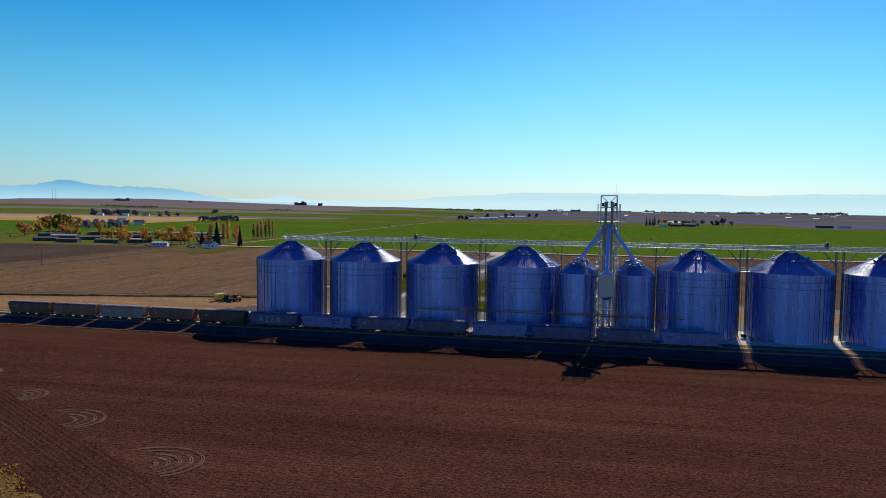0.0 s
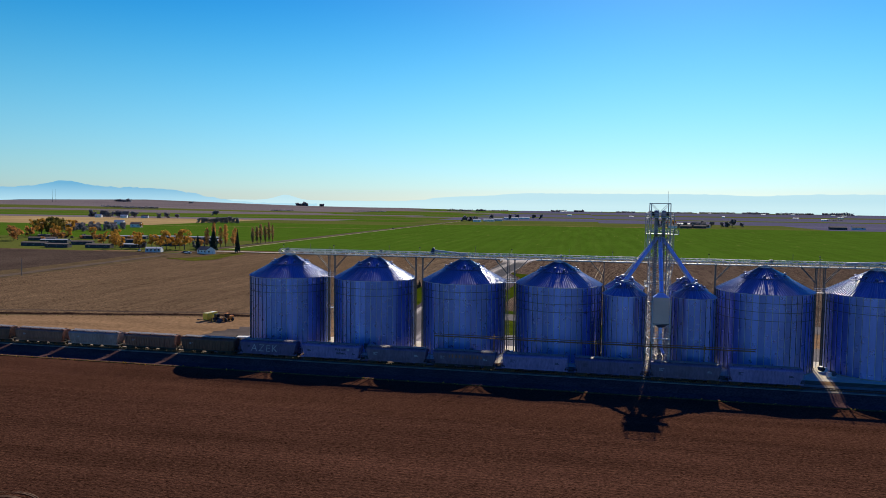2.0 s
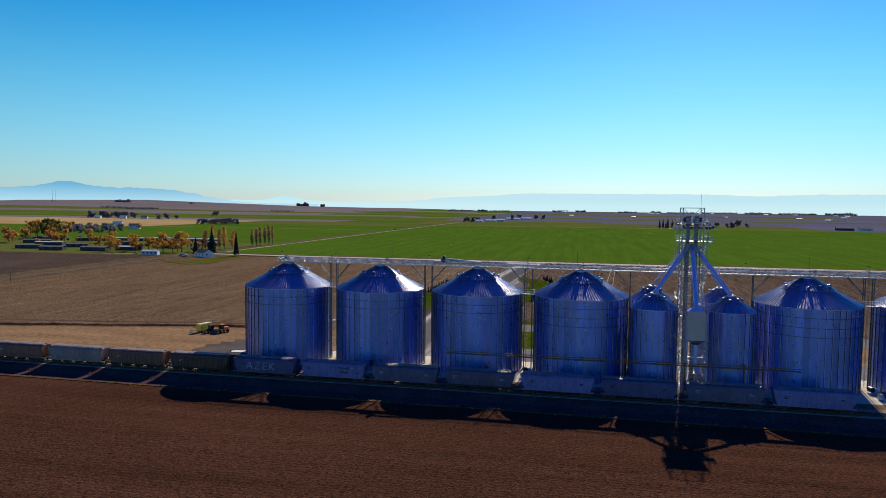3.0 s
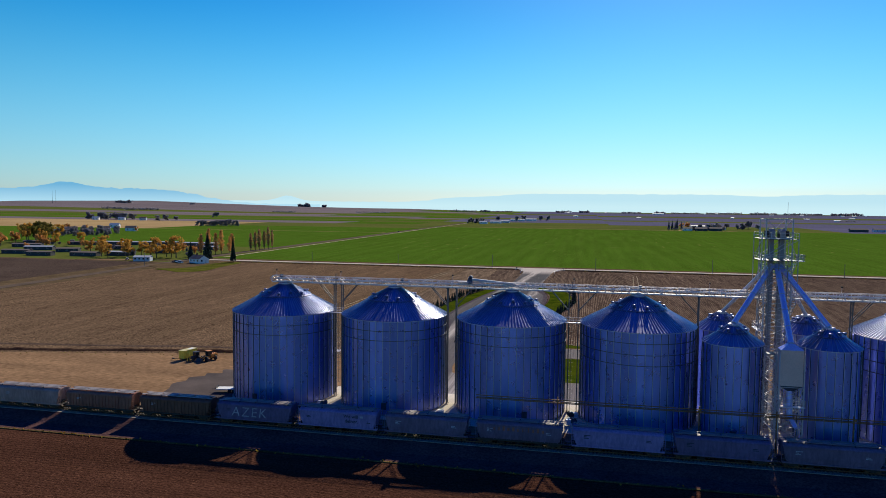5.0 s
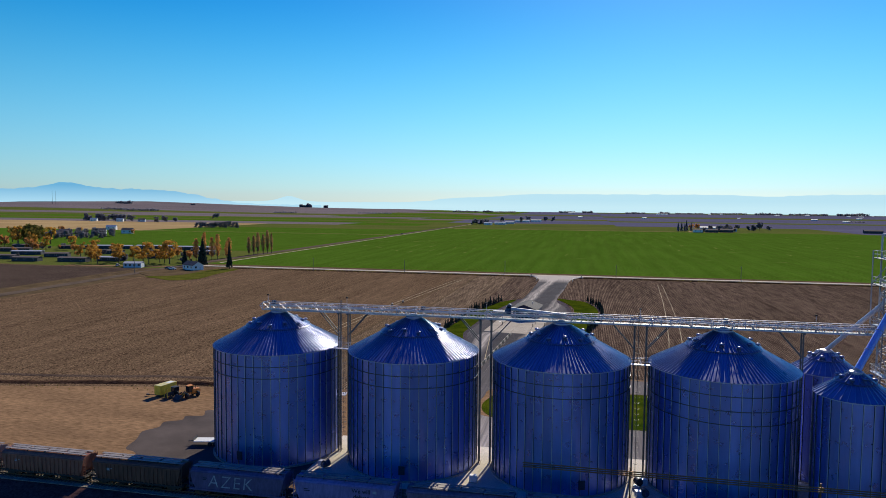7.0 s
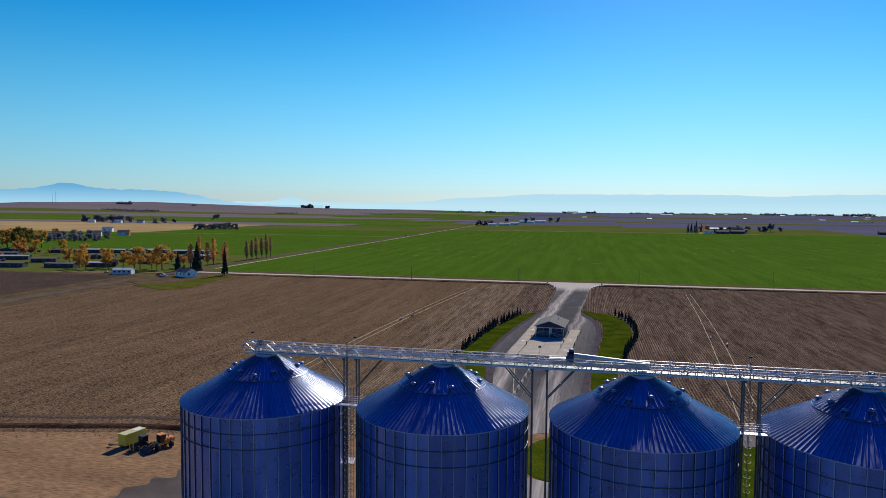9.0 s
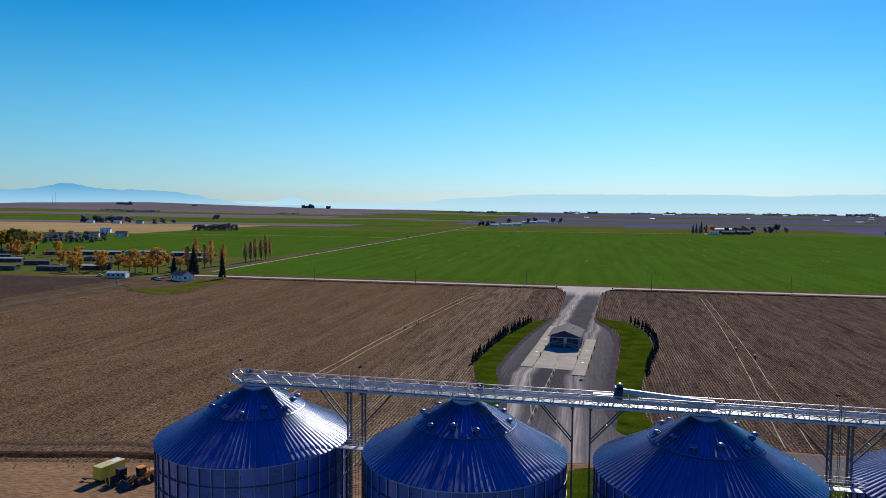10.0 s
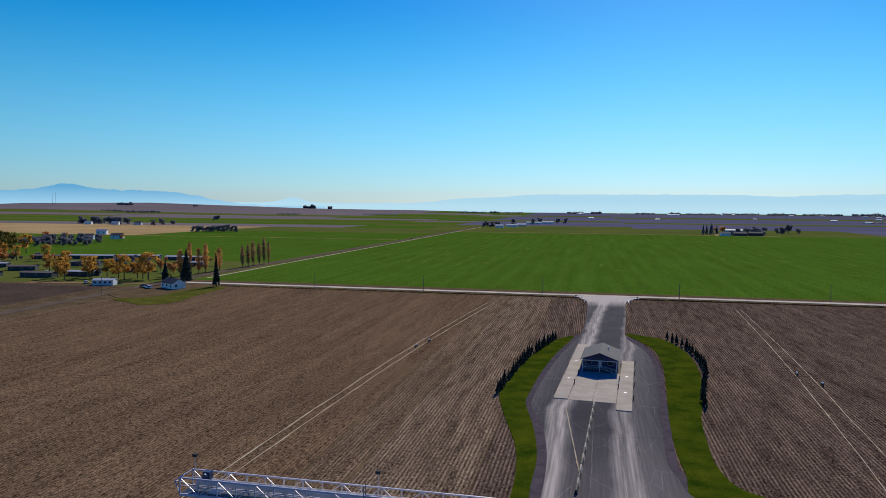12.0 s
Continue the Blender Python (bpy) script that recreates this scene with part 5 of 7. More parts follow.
CARS = [
    ("dark", False, "dark grimy covered hopper car of a parked train"), ("brown", False, "dark brown covered hopper car of a parked train"),
    ("dusty", False, "smooth grey covered hopper car, dusty and plain"), ("brown", True, "brown ribbed covered hopper car with pale roof boards"),
    ("dark", True, "dark ribbed covered hopper car, rust-stained"), ("grey", False, "grey covered hopper car with white graffiti letters"),
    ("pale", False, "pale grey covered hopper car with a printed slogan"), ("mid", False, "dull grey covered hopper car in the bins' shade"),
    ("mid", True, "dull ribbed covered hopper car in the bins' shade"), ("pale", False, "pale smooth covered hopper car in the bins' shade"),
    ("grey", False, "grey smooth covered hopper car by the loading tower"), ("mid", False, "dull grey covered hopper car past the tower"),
    ("pale", False, "pale grey covered hopper car at the train's end"),
]
for i, (tone, ribbed, label) in enumerate(CARS):
    car = build_car(tone, ribbed, label)
    car.matrix_basis = pose(-87.1 + 16.6 * (i + 0.5), TRACK, 0.0)
    ink = M["slogan"] if tone in ("pale", "grey") else M["graffiti"]
    if i == 5:
        lettering("AZEK", 2.6, M["graffiti"], car, -4.6, 1.8, "large white graffiti letters", thick=-0.03, lean=0.12, gap=1.2)
        bars(car, -5.4, 3.0, (0.7, 0.5), ink)
    elif i == 6:
        lettering("We will\n deliver.", 0.86, M["slogan"], car, 1.2, 3.05, "dark printed slogan", thick=0.015)
        part("emblem", box(bmesh.new(), 4.3, -1.60, 3.15, 4.85, -1.566, 3.5), M["graffiti"], car)
        bars(car, -6.0, 2.9, (0.6, 0.9), ink)
        bars(car, 5.6, 2.5, (0.2, 0.7), ink)
    elif i >= 5:
        bars(car, -5.6, 3.1, (1.1, 0.5, 0.8), ink)
        bars(car, 4.6, 2.9, (0.7, 0.9), ink)
    else:
        bars(car, -5.0, 3.0, (0.9, 0.6), M["graffiti"])
    if i == 8:
        # a long worn panel of unreadable spray paint
        for k in range(11):
            hgt = 0.5 + 0.35 * ((k * 37) % 5) / 5
            part("graffiti", box(bmesh.new(), -4.6 + 0.85 * k, -1.584, 2.9, -4.2 + 0.85 * k, -1.566, 2.9 + hgt), M["car_brown"], car)


# ---------------------------------------------------------------- yard machines
M["yellow"] = material("yellow_green_paint", (0.86, 0.64, 0.06), (0.74, 0.55, 0.05), 0.5, 0, 0.6, 0.08)
M["faded"] = material("faded_yellow_paint", (0.62, 0.55, 0.24), (0.50, 0.44, 0.19), 0.6, 0, 0.8, 0.15)
M["orange"] = material("orange_machine_paint", (0.72, 0.27, 0.04), (0.58, 0.21, 0.03), 0.5, 0, 0.8, 0.12)
M["glass"] = material("dark_cab_glass", (0.02, 0.025, 0.03), (0.015, 0.02, 0.025), 0.08, 0, 1.0, 0.0)
M["machine"] = material("dark_machine_steel", (0.06, 0.06, 0.065), (0.04, 0.04, 0.045), 0.6, 0.4, 1.0, 0.2)


def rounded(x0, y0, z0, x1, y1, z1, r):
    bm = box(bmesh.new(), x0, y0, z0, x1, y1, z1)
    bmesh.ops.bevel(bm, geom=bm.edges[:], offset=r, segments=2, affect="EDGES")
    return bm


def tyre(root, x, y, r, w):
    bm = bmesh.new()
    prof = [(r * 0.55, -w / 2), (r * 0.93, -w / 2), (r, -w * 0.32), (r, w * 0.32), (r * 0.93, w / 2), (r * 0.55, w / 2)]
    lathe(bm, prof, 20)
    t = part("tyre", bm, M["black"], root, at=pose(x, y, r, 90, 0, 0))
    rim = bar(bmesh.new(), (0, 0, -w * 0.35), (0, 0, w * 0.35), r * 0.56, 16)
    part("rim", rim, M["machine"], t)


def build_trailer(at):
    root = thing("box_trailer", "yellow-green box trailer with a pale roof in the yard", "trailer", at=at)
    part("box_body", rounded(-1.15, -2.6, 0.55, 1.15, 2.8, 2.95, 0.05), M["yellow"], root)
    part("roof_sheet", rounded(-1.2, -2.65, 2.95, 1.2, 2.85, 3.02, 0.02), M["faded"], root)
    part("roof_patch", rounded(-0.6, 0.6, 3.02, 0.7, 2.4, 3.05, 0.01), M["white"], root, "worn white patch on the roof")
    for i in range(7):
        y = -2.4 + 5.0 * i / 6
        for x in (-1.2, 1.15):
            part("side_rib", box(bmesh.new(), x, y - 0.04, 0.6, x + 0.05, y + 0.04, 2.9), M["yellow"], root)
    part("rear_door", box(bmesh.new(), -1.05, -2.66, 0.65, -0.02, -2.6, 2.85), M["yellow"], root)
    part("rear_door", box(bmesh.new(), 0.02, -2.66, 0.65, 1.05, -2.6, 2.85), M["yellow"], root)
    part("chassis", box(bmesh.new(), -0.9, -2.6, 0.38, 0.9, 2.8, 0.55), M["machine"], root)
    part("drawbar", bar(bmesh.new(), (-0.9, -2.4, 0.5), (-2.6, -3.0, 0.45), 0.09, 6), M["machine"], root)
    part("tow_eye", rounded(-3.4, -3.4, 0.3, -2.4, -2.8, 0.6, 0.08), M["machine"], root)
    for y in (-1.2, 1.6):
        for x in (-0.95, 0.95):
            tyre(root, x, y, 0.36, 0.24)
    return root


def build_tractor(at):
    root = thing("forklift_tractor", "dark tractor with raised forks parked by the trailer", "tractor", at=at)
    part("bonnet", rounded(-0.55, -1.9, 0.8, 0.55, 0.1, 1.6, 0.12), M["machine"], root)
    part("cab", rounded(-0.8, 0.0, 1.0, 0.8, 1.6, 2.75, 0.1), M["glass"], root, "dark glazed cab")
    part("cab_roof", rounded(-0.9, -0.1, 2.75, 0.9, 1.7, 2.92, 0.06), M["machine"], root)
    for x in (-0.95, 0.95):
        tyre(root, x, 0.9, 0.8, 0.45)
        tyre(root, x, -1.4, 0.5, 0.32)
    for x in (-0.6, 0.6):
        part("mast", box(bmesh.new(), x - 0.07, -2.35, 0.3, x + 0.07, -2.2, 2.9), M["yellow"], root, "yellow fork mast")
        part("fork", box(bmesh.new(), x - 0.06, -3.5, 0.25, x + 0.06, -2.3, 0.32), M["machine"], root)
    part("exhaust", bar(bmesh.new(), (0.4, -0.6, 1.6), (0.4, -0.6, 2.7), 0.06, 6), M["machine"], root)
    return root


def build_loader(at):
    root = thing("wheel_loader", "orange wheel loader with a dark bucket in the yard", "loader", at=at)
    part("rear_body", rounded(-0.95, 0.8, 0.9, 0.95, 3.4, 2.1, 0.15), M["orange"], root)
    part("front_frame", rounded(-0.6, -1.6, 0.8, 0.6, 0.6, 1.5, 0.1), M["orange"], root)
    part("cab", rounded(-0.75, -0.2, 1.4, 0.75, 1.3, 3.1, 0.08), M["glass"], root, "glazed cab")
    part("cab_roof", rounded(-0.85, -0.3, 3.1, 0.85, 1.4, 3.25, 0.06), M["orange"], root)
    for x in (-1.1, 1.1):
        tyre(root, x, 2.3, 0.78, 0.55)
        tyre(root, x, -1.0, 0.78, 0.55)
    for x in (-0.5, 0.5):
        part("lift_arm", bar(bmesh.new(), (x, -0.6, 1.7), (x, -2.8, 0.7), 0.14, 4), M["orange"], root)
    bm = bmesh.new()
    prof = [(-2.8, 0.15), (-2.6, 1.25), (-2.75, 1.3), (-3.3, 0.7), (-3.9, 0.12)]
    a = [bm.verts.new((-1.4, y, z)) for y, z in prof]
    b = [bm.verts.new((1.4, y, z)) for y, z in prof]
    for i in range(5):
        bm.faces.new((a[i], a[(i + 1) % 5], b[(i + 1) % 5], b[i]))
    bm.faces.new(a)
    bm.faces.new(b)
    part("bucket", bm, M["machine"], root, "dark loader bucket")
    part("exhaust", bar(bmesh.new(), (0.3, 2.2, 2.1), (0.3, 2.2, 2.8), 0.07, 6), M["machine"], root)
    return root


build_trailer(pose(-39.6, 24.6, 0, 0, 0, -14) @ Matrix.Scale(0.86, 4))
build_tractor(pose(-36.7, 23.0, 0, 0, 0, -18) @ Matrix.Scale(0.8, 4))
build_loader(pose(-33.4, 23.8, 0, 0, 0, -24) @ Matrix.Scale(0.82, 4))


def build_flatbed(at):
    root = thing("flat_trailer", "low pale flat trailer beside the end bin", "trailer", at=at)
    part("deck", rounded(-2.4, -1.1, 0.75, 2.4, 1.1, 0.9, 0.03), M["white"], root)
    part("headboard", box(bmesh.new(), -2.4, -1.1, 0.9, -2.32, 1.1, 1.35), M["machine"], root)
    part("drawbar", bar(bmesh.new(), (-2.4, 0, 0.7), (-3.6, 0, 0.6), 0.08, 4), M["machine"], root)
    for x in (0.6, 1.5):
        for y in (-1.0, 1.0):
            tyre(root, x, y, 0.38, 0.24)
    return root


build_flatbed(pose(-12.6, -2.6, 0.05, 0, 0, 12))


def build_fan(at):
    root = thing("aeration_fan", "dark round aeration fan with a duct into the bin", "fan", at=at, group="aeration fans")
    part("drum", bar(bmesh.new(), (0, -0.5, 1.0), (0, 0.5, 1.0), 0.6, 18), M["steel_dark"], root)
    part("inlet_ring", bar(bmesh.new(), (0, -0.62, 1.0), (0, -0.5, 1.0), 0.45, 16), M["black"], root)
    part("duct", box(bmesh.new(), 0.3, -0.4, 0.3, 1.4, 0.4, 1.3), M["steel_rib"], root)
    part("motor", bar(bmesh.new(), (0, 0.5, 1.0), (0, 1.0, 1.0), 0.3, 10), M["motor"], root)
    part("stand", box(bmesh.new(), -0.6, -0.5, 0.04, 0.6, 0.5, 0.25), M["steel_rib"], root)
    return root


for x, y, a in ((12.4, -8.6, 160), (62.4, -4.6, 20), (63.0, -8.6, 200), (137.2, -4.8, 20), (138.2, -9.2, 200), (162.3, -8.8, 180)):
    build_fan(pose(x, y, 0.0, 0, 0, a))


def build_utility_box(at, label):
    root = thing("utility_box", label, "cabinet", at=at)
    part("cabinet", rounded(-0.6, -0.4, 0.1, 0.6, 0.4, 1.2, 0.04), M["white"], root)
    part("plinth", box(bmesh.new(), -0.7, -0.5, 0.04, 0.7, 0.5, 0.12), M["concrete"], root)


build_utility_box(pose(37.0, -8.4, 0), "small white utility cabinet between the bins")


def build_car_vehicle(at, paint, label, pickup=False):
    root = thing("pickup_truck" if pickup else "car", label, "car", at=at)
    part("body", rounded(-0.92, -2.4, 0.42, 0.92, 2.4, 1.0, 0.12), paint, root)
    y0, y1 = (-0.2, 1.3) if pickup else (-1.7, 1.1)
    bm = bmesh.new()
    a = [bm.verts.new((sx * 0.85, y, 0.98)) for sx, y in ((-1, y0), (1, y0), (1, y1), (-1, y1))]
    b = [bm.verts.new((sx * 0.68, y, 1.55)) for sx, y in ((-1, y0 + 0.25), (1, y0 + 0.25), (1, y1 - 0.5), (-1, y1 - 0.5))]
    for i in range(4):
        bm.faces.new((a[i], a[(i + 1) % 4], b[(i + 1) % 4], b[i]))
    bm.faces.new(a)
    part("glazing", bm, M["glass"], root, "dark car windows")
    part("roof", rounded(-0.7, y0 + 0.22, 1.54, 0.7, y1 - 0.48, 1.60, 0.02), paint, root)
    for x in (-0.82, 0.82):
        for y in (-1.5, 1.5):
            tyre(root, x, y, 0.34, 0.22)
    return root


M["car_white"] = material("white_car_paint", (0.75, 0.76, 0.78), (0.68, 0.69, 0.71), 0.25, 0, 0.5, 0.03)
M["car_navy"] = material("navy_car_paint", (0.03, 0.045, 0.09), (0.025, 0.035, 0.07), 0.25, 0.2, 0.5, 0.03)
build_car_vehicle(pose(160.6, 17.5, 0.04, 0, 0, 75), M["car_navy"], "dark pickup truck parked behind the bins", True)
build_car_vehicle(pose(161.5, 23.5, 0.04, 0, 0, 80), M["car_navy"], "dark car parked behind the bins")

# ---------------------------------------------------------------- scale house and weighbridges
M["siding"] = material("blue_grey_siding", (0.048, 0.036, 0.11), (0.036, 0.028, 0.085), 0.7, 0, 0.6, 0.08, 0.1, 3.0)
M["shingle"] = material("grey_shingles", (0.078, 0.073, 0.084), (0.052, 0.050, 0.057), 0.9, 0, 0.5, 0.25, 0.3, 4.0)
M["timber"] = material("painted_timber", (0.62, 0.62, 0.60), (0.52, 0.52, 0.51), 0.65, 0, 0.8, 0.08)
M["deck"] = material("weathered_deck", (0.20, 0.18, 0.165), (0.14, 0.125, 0.115), 0.85, 0, 0.8, 0.2)


def gable_roof(bm, x0, x1, y0, y1, z0, z1, over, thick):
    xm = (x0 + x1) / 2
    sl = (z1 - z0) / ((x1 - x0) / 2)
    for s, xe in ((-1, x0 - over), (1, x1 + over)):
        ze = z0 - over * sl
        vs = [bm.verts.new(v) for v in ((xm, y0 - over, z1), (xe, y0 - over, ze), (xe, y1 + over, ze), (xm, y1 + over, z1),
                                        (xm, y0 - over, z1 + thick), (xe, y0 - over, ze + thick), (xe, y1 + over, ze + thick), (xm, y1 + over, z1 + thick))]
        for f in ((0, 1, 2, 3), (4, 7, 6, 5), (0, 4, 5, 1), (1, 5, 6, 2), (2, 6, 7, 3)):
            bm.faces.new([vs[i] for i in f])
    return bm


def gable_walls(bm, x0, x1, y0, y1, z0, z1, ridge_z):
    xm = (x0 + x1) / 2
    a = [bm.verts.new(v) for v in ((x0, y0, z0), (x1, y0, z0), (x1, y0, z1), (xm, y0, ridge_z), (x0, y0, z1))]
    b = [bm.verts.new(v) for v in ((x0, y1, z0), (x1, y1, z0), (x1, y1, z1), (xm, y1, ridge_z), (x0, y1, z1))]
    bm.faces.new(a)
    bm.faces.new(b[::-1])
    for i in range(5):
        j = (i + 1) % 5
        bm.faces.new((a[i], a[j], b[j], b[i]))
    return bm


def window(root, x, y, z, w, h, side="y"):
    d = 0.03
    if side == "y":
        part("window_frame", box(bmesh.new(), x - w / 2 - 0.08, y - d, z - 0.08, x + w / 2 + 0.08, y, z + h + 0.08), M["timber"], root)
        part("pane", box(bmesh.new(), x - w / 2, y - d - 0.012, z, x + w / 2, y - d - 0.002, z + h), M["glass"], root)
    else:
        s = 1 if side == "e" else -1
        part("window_frame", box(bmesh.new(), min(x, x + s * d), y - w / 2 - 0.08, z - 0.08, max(x, x + s * d), y + w / 2 + 0.08, z + h + 0.08), M["timber"], root)
        part("pane", box(bmesh.new(), min(x + s * d, x + s * (d + 0.012)), y - w / 2, z, max(x + s * d, x + s * (d + 0.012)), y + w / 2, z + h), M["glass"], root)


def build_scale_house():
    root = thing("scale_house", "blue-grey scale house with shingled gable roof and raised porch", "house", at=AXIS @ pose(0, 5.0, 0))
    hw = 5.0
    part("wall", gable_walls(bmesh.new(), -hw + 0.2, hw - 0.2, 3.4, 15.2, 0.07, 3.65, 5.35), M["siding"], root)
    part("roof", gable_roof(bmesh.new(), -hw, hw, 0.3, 15.4, 3.75, 5.55, 0.35, 0.16), M["shingle"], root)
    part("porch_gable", gable_walls(bmesh.new(), -hw + 0.3, hw - 0.3, 0.4, 0.55, 3.45, 3.65, 5.3), M["siding"], root, "blue gable end over the porch")
    part("inner_gable", gable_walls(bmesh.new(), -1.8, 1.8, 0.2, 0.38, 3.65, 3.8, 5.05), M["slogan"], root, "dark triangular gable panel")
    for x in (-4.7, 0.0, 4.7):
        part("porch_post", box(bmesh.new(), x - 0.11, 0.4, 0.07, x + 0.11, 0.62, 3.5), M["timber"], root)
    part("porch_beam", box(bmesh.new(), -4.8, 0.38, 3.28, 4.8, 0.64, 3.5), M["timber"], root)
    part("porch_deck", box(bmesh.new(), -4.8, 0.6, 0.85, 4.8, 3.4, 1.0), M["deck"], root)
    part("deck_skirt", box(bmesh.new(), -4.7, 0.7, 0.07, 4.7, 0.8, 0.85), M["slogan"], root, "dark boarded deck skirt")
    bm = bmesh.new()
    for z in (1.45, 1.95):
        bar(bm, (-4.7, 0.5, z), (1.6, 0.5, z), 0.05, 4)
    for i in range(9):
        bar(bm, (-4.7 + 0.79 * i, 0.5, 1.0), (-4.7 + 0.79 * i, 0.5, 1.95), 0.035, 4)
    part("porch_rail", bm, M["timber"], root)
    bm = bmesh.new()
    for i in range(5):
        box(bm, 1.7 + 0.5 * i, 0.0, 0.82 - 0.17 * i, 2.2 + 0.5 * i, 0.6, 0.88 - 0.17 * i)
    part("stair_treads", bm, M["deck"], root)
    bm = bmesh.new()
    bar(bm, (1.6, 0.0, 1.95), (4.4, 0.0, 1.05), 0.05, 4)
    bar(bm, (1.6, 0.0, 0.95), (4.4, 0.0, 0.12), 0.07, 4)
    for i in range(5):
        f = i / 4
        bar(bm, (1.6 + 2.8 * f, 0.0, 0.95 - 0.83 * f), (1.6 + 2.8 * f, 0.0, 1.95 - 0.9 * f), 0.035, 4)
    part("stair_rail", bm, M["timber"], root)
    door = part("door", box(bmesh.new(), -0.5, 3.34, 1.0, 0.5, 3.4, 3.05), M["timber"], root)
    part("door_handle", bar(bmesh.new(), (0.38, 3.28, 2.0), (0.38, 3.34, 2.0), 0.05, 6), M["machine"], door)
    for x in (-3.2, 3.0):
        window(root, x, 3.4, 1.7, 1.6, 1.2)
    for y in (5.5, 9, 12.5):
        window(root, hw - 0.2, y, 1.8, 1.3, 1.1, "e")
        window(root, -hw + 0.2, y, 1.8, 1.3, 1.1, "w")
    part("chimney", bar(bmesh.new(), (2.0, 9, 4.6), (2.0, 9, 5.9), 0.14, 8), M["steel_truss"], root)
    return root


build_scale_house()


def build_weighbridge(x0, y0, x1, y1, label):
    root = thing("weighbridge", label, "weighbridge", at=AXIS)
    n = round((y1 - y0) / 6.2)
    for i in range(n):
        a, b = y0 + (y1 - y0) * i / n, y0 + (y1 - y0) * (i + 1) / n
        part("deck_panel", box(bmesh.new(), x0, a + 0.03, 0.03, x1, b - 0.03, 0.22), M["concrete"], root)
    for x in (x0 + 0.1, x1 - 0.1):
        part("kerb_rail", box(bmesh.new(), x - 0.08, y0, 0.22, x + 0.08, y1, 0.32), M["concrete"], root)
    for y in (y0 + (y1 - y0) * 0.3, y0 + (y1 - y0) * 0.62):
        part("manhole_cover", box(bmesh.new(), (x0 + x1) / 2 - 0.35, y - 0.35, 0.22, (x0 + x1) / 2 + 0.35, y + 0.35, 0.235), M["white"], root)
    return root


build_weighbridge(-9.3, -24.5, -5.8, 44, "long pale concrete weighbridge with low kerb rails")
build_weighbridge(5.8, -30.5, 9.3, 22, "shorter pale concrete weighbridge with low kerb rails")


def build_bollard(x, y):
    root = thing("bollard", "grey steel bollard at the weighbridge edge", "bollard", at=AXIS @ pose(x, y, 0.07), group="weighbridge bollards")
    part("post", bar(bmesh.new(), (0, 0, 0), (0, 0, 1.15), 0.12, 8), M["machine"], root)
    part("cap", bar(bmesh.new(), (0, 0, 1.15), (0, 0, 1.25), 0.13, 8, 0.05), M["white"], root)


for x, y in ((-5.6, 14.0), (-5.6, 2.0), (-5.6, -9.0), (5.65, 14.0), (5.65, -2.0), (5.65, -10.0), (9.6, 19.0), (9.6, 6.0), (9.6, -7.0), (9.6, -20.0)):
    build_bollard(x, y)

# a line of striped barriers down the middle of the approach
bm = bmesh.new()
prof = [(-0.30, 0.0), (-0.24, 0.25), (-0.12, 0.75), (0.12, 0.75), (0.24, 0.25), (0.30, 0.0)]
a = [bm.verts.new((x, -1.35, z)) for x, z in prof]
b = [bm.verts.new((x, 1.35, z)) for x, z in prof]
for i in range(6):
    bm.faces.new((a[i], a[(i + 1) % 6], b[(i + 1) % 6], b[i]))
bm.faces.new(a)
bm.faces.new(b)
light_barrier = mesh_of("barrier", bm, M["concrete"])
dark_barrier = light_barrier.copy()
dark_barrier.materials.clear()
dark_barrier.materials.append(M["black"])
for i in range(18):
    f = i / 17
    ob = new("lane_barrier", dark_barrier if i % 2 else light_barrier)
    ob.matrix_basis = pose(29.2 - 3.0 * f, 116.5 - 50.5 * f, 0.032, 0, 0, -3.4)
    tagged(ob, "dark lane barrier block on the asphalt" if i % 2 else "pale concrete lane barrier block on the asphalt", "barrier", "lane barriers")

# painted guide line and the pipe rails at the road junction
wave_mark("guide_line", [(22.4 + 4.3 * i / 40, 117.5 - 45.5 * i / 40) for i in range(41)], 0.5, M["track"], "faded yellow guide line on the asphalt", z=0.035)

for p, q, bow in (((28.9, 117), (28.2, 62), 0.3), ((38.4, 113), (37.4, 72), -0.4), ((24.0, 112), (37.0, 109), -1.2), ((29.5, 92), (42.5, 96), 0.8), ((15.5, 128), (21.0, 130), 0.2), ((37.6, 176), (46.0, 172), 0.5)):
    wave_mark("sealed_crack", curve_pts(p, q, bow, 30), 0.26, M["dust_line"], "thin pale sealed crack in the asphalt", z=0.022)


def build_pipe_rail(pts):
    root = thing("pipe_rail", "low pale pipe rail curving at the road junction", "rail", group="junction rails")
    pts = [Vector((*p, 0)) for p in pts]
    for p, q in zip(pts, pts[1:]):
        part("rail", bar(bmesh.new(), p + Vector((0, 0, 0.75)), q + Vector((0, 0, 0.75)), 0.11, 6), M["white"], root)
    for p in pts:
        part("post", bar(bmesh.new(), p - Vector((0, 0, 0.1)), p + Vector((0, 0, 0.8)), 0.09, 6), M["white"], root)
    return root


build_pipe_rail([(25.4, 291), (25.7, 297), (24.4, 304), (20.5, 309.5)])
build_pipe_rail([(46.6, 291), (46.4, 297), (47.8, 304), (52, 309.8)])

for x, y in ((21.0, 309.8), (51.4, 310.2)):
    root = thing("mailbox", "dark roadside marker box on a post", "marker", at=pose(x, y, 0))
    part("post", bar(bmesh.new(), (0, 0, -0.1), (0, 0, 1.1), 0.07, 6), M["deck"], root)
    part("box", rounded(-0.35, -0.5, 1.1, 0.35, 0.5, 1.7, 0.08), M["machine"], root)


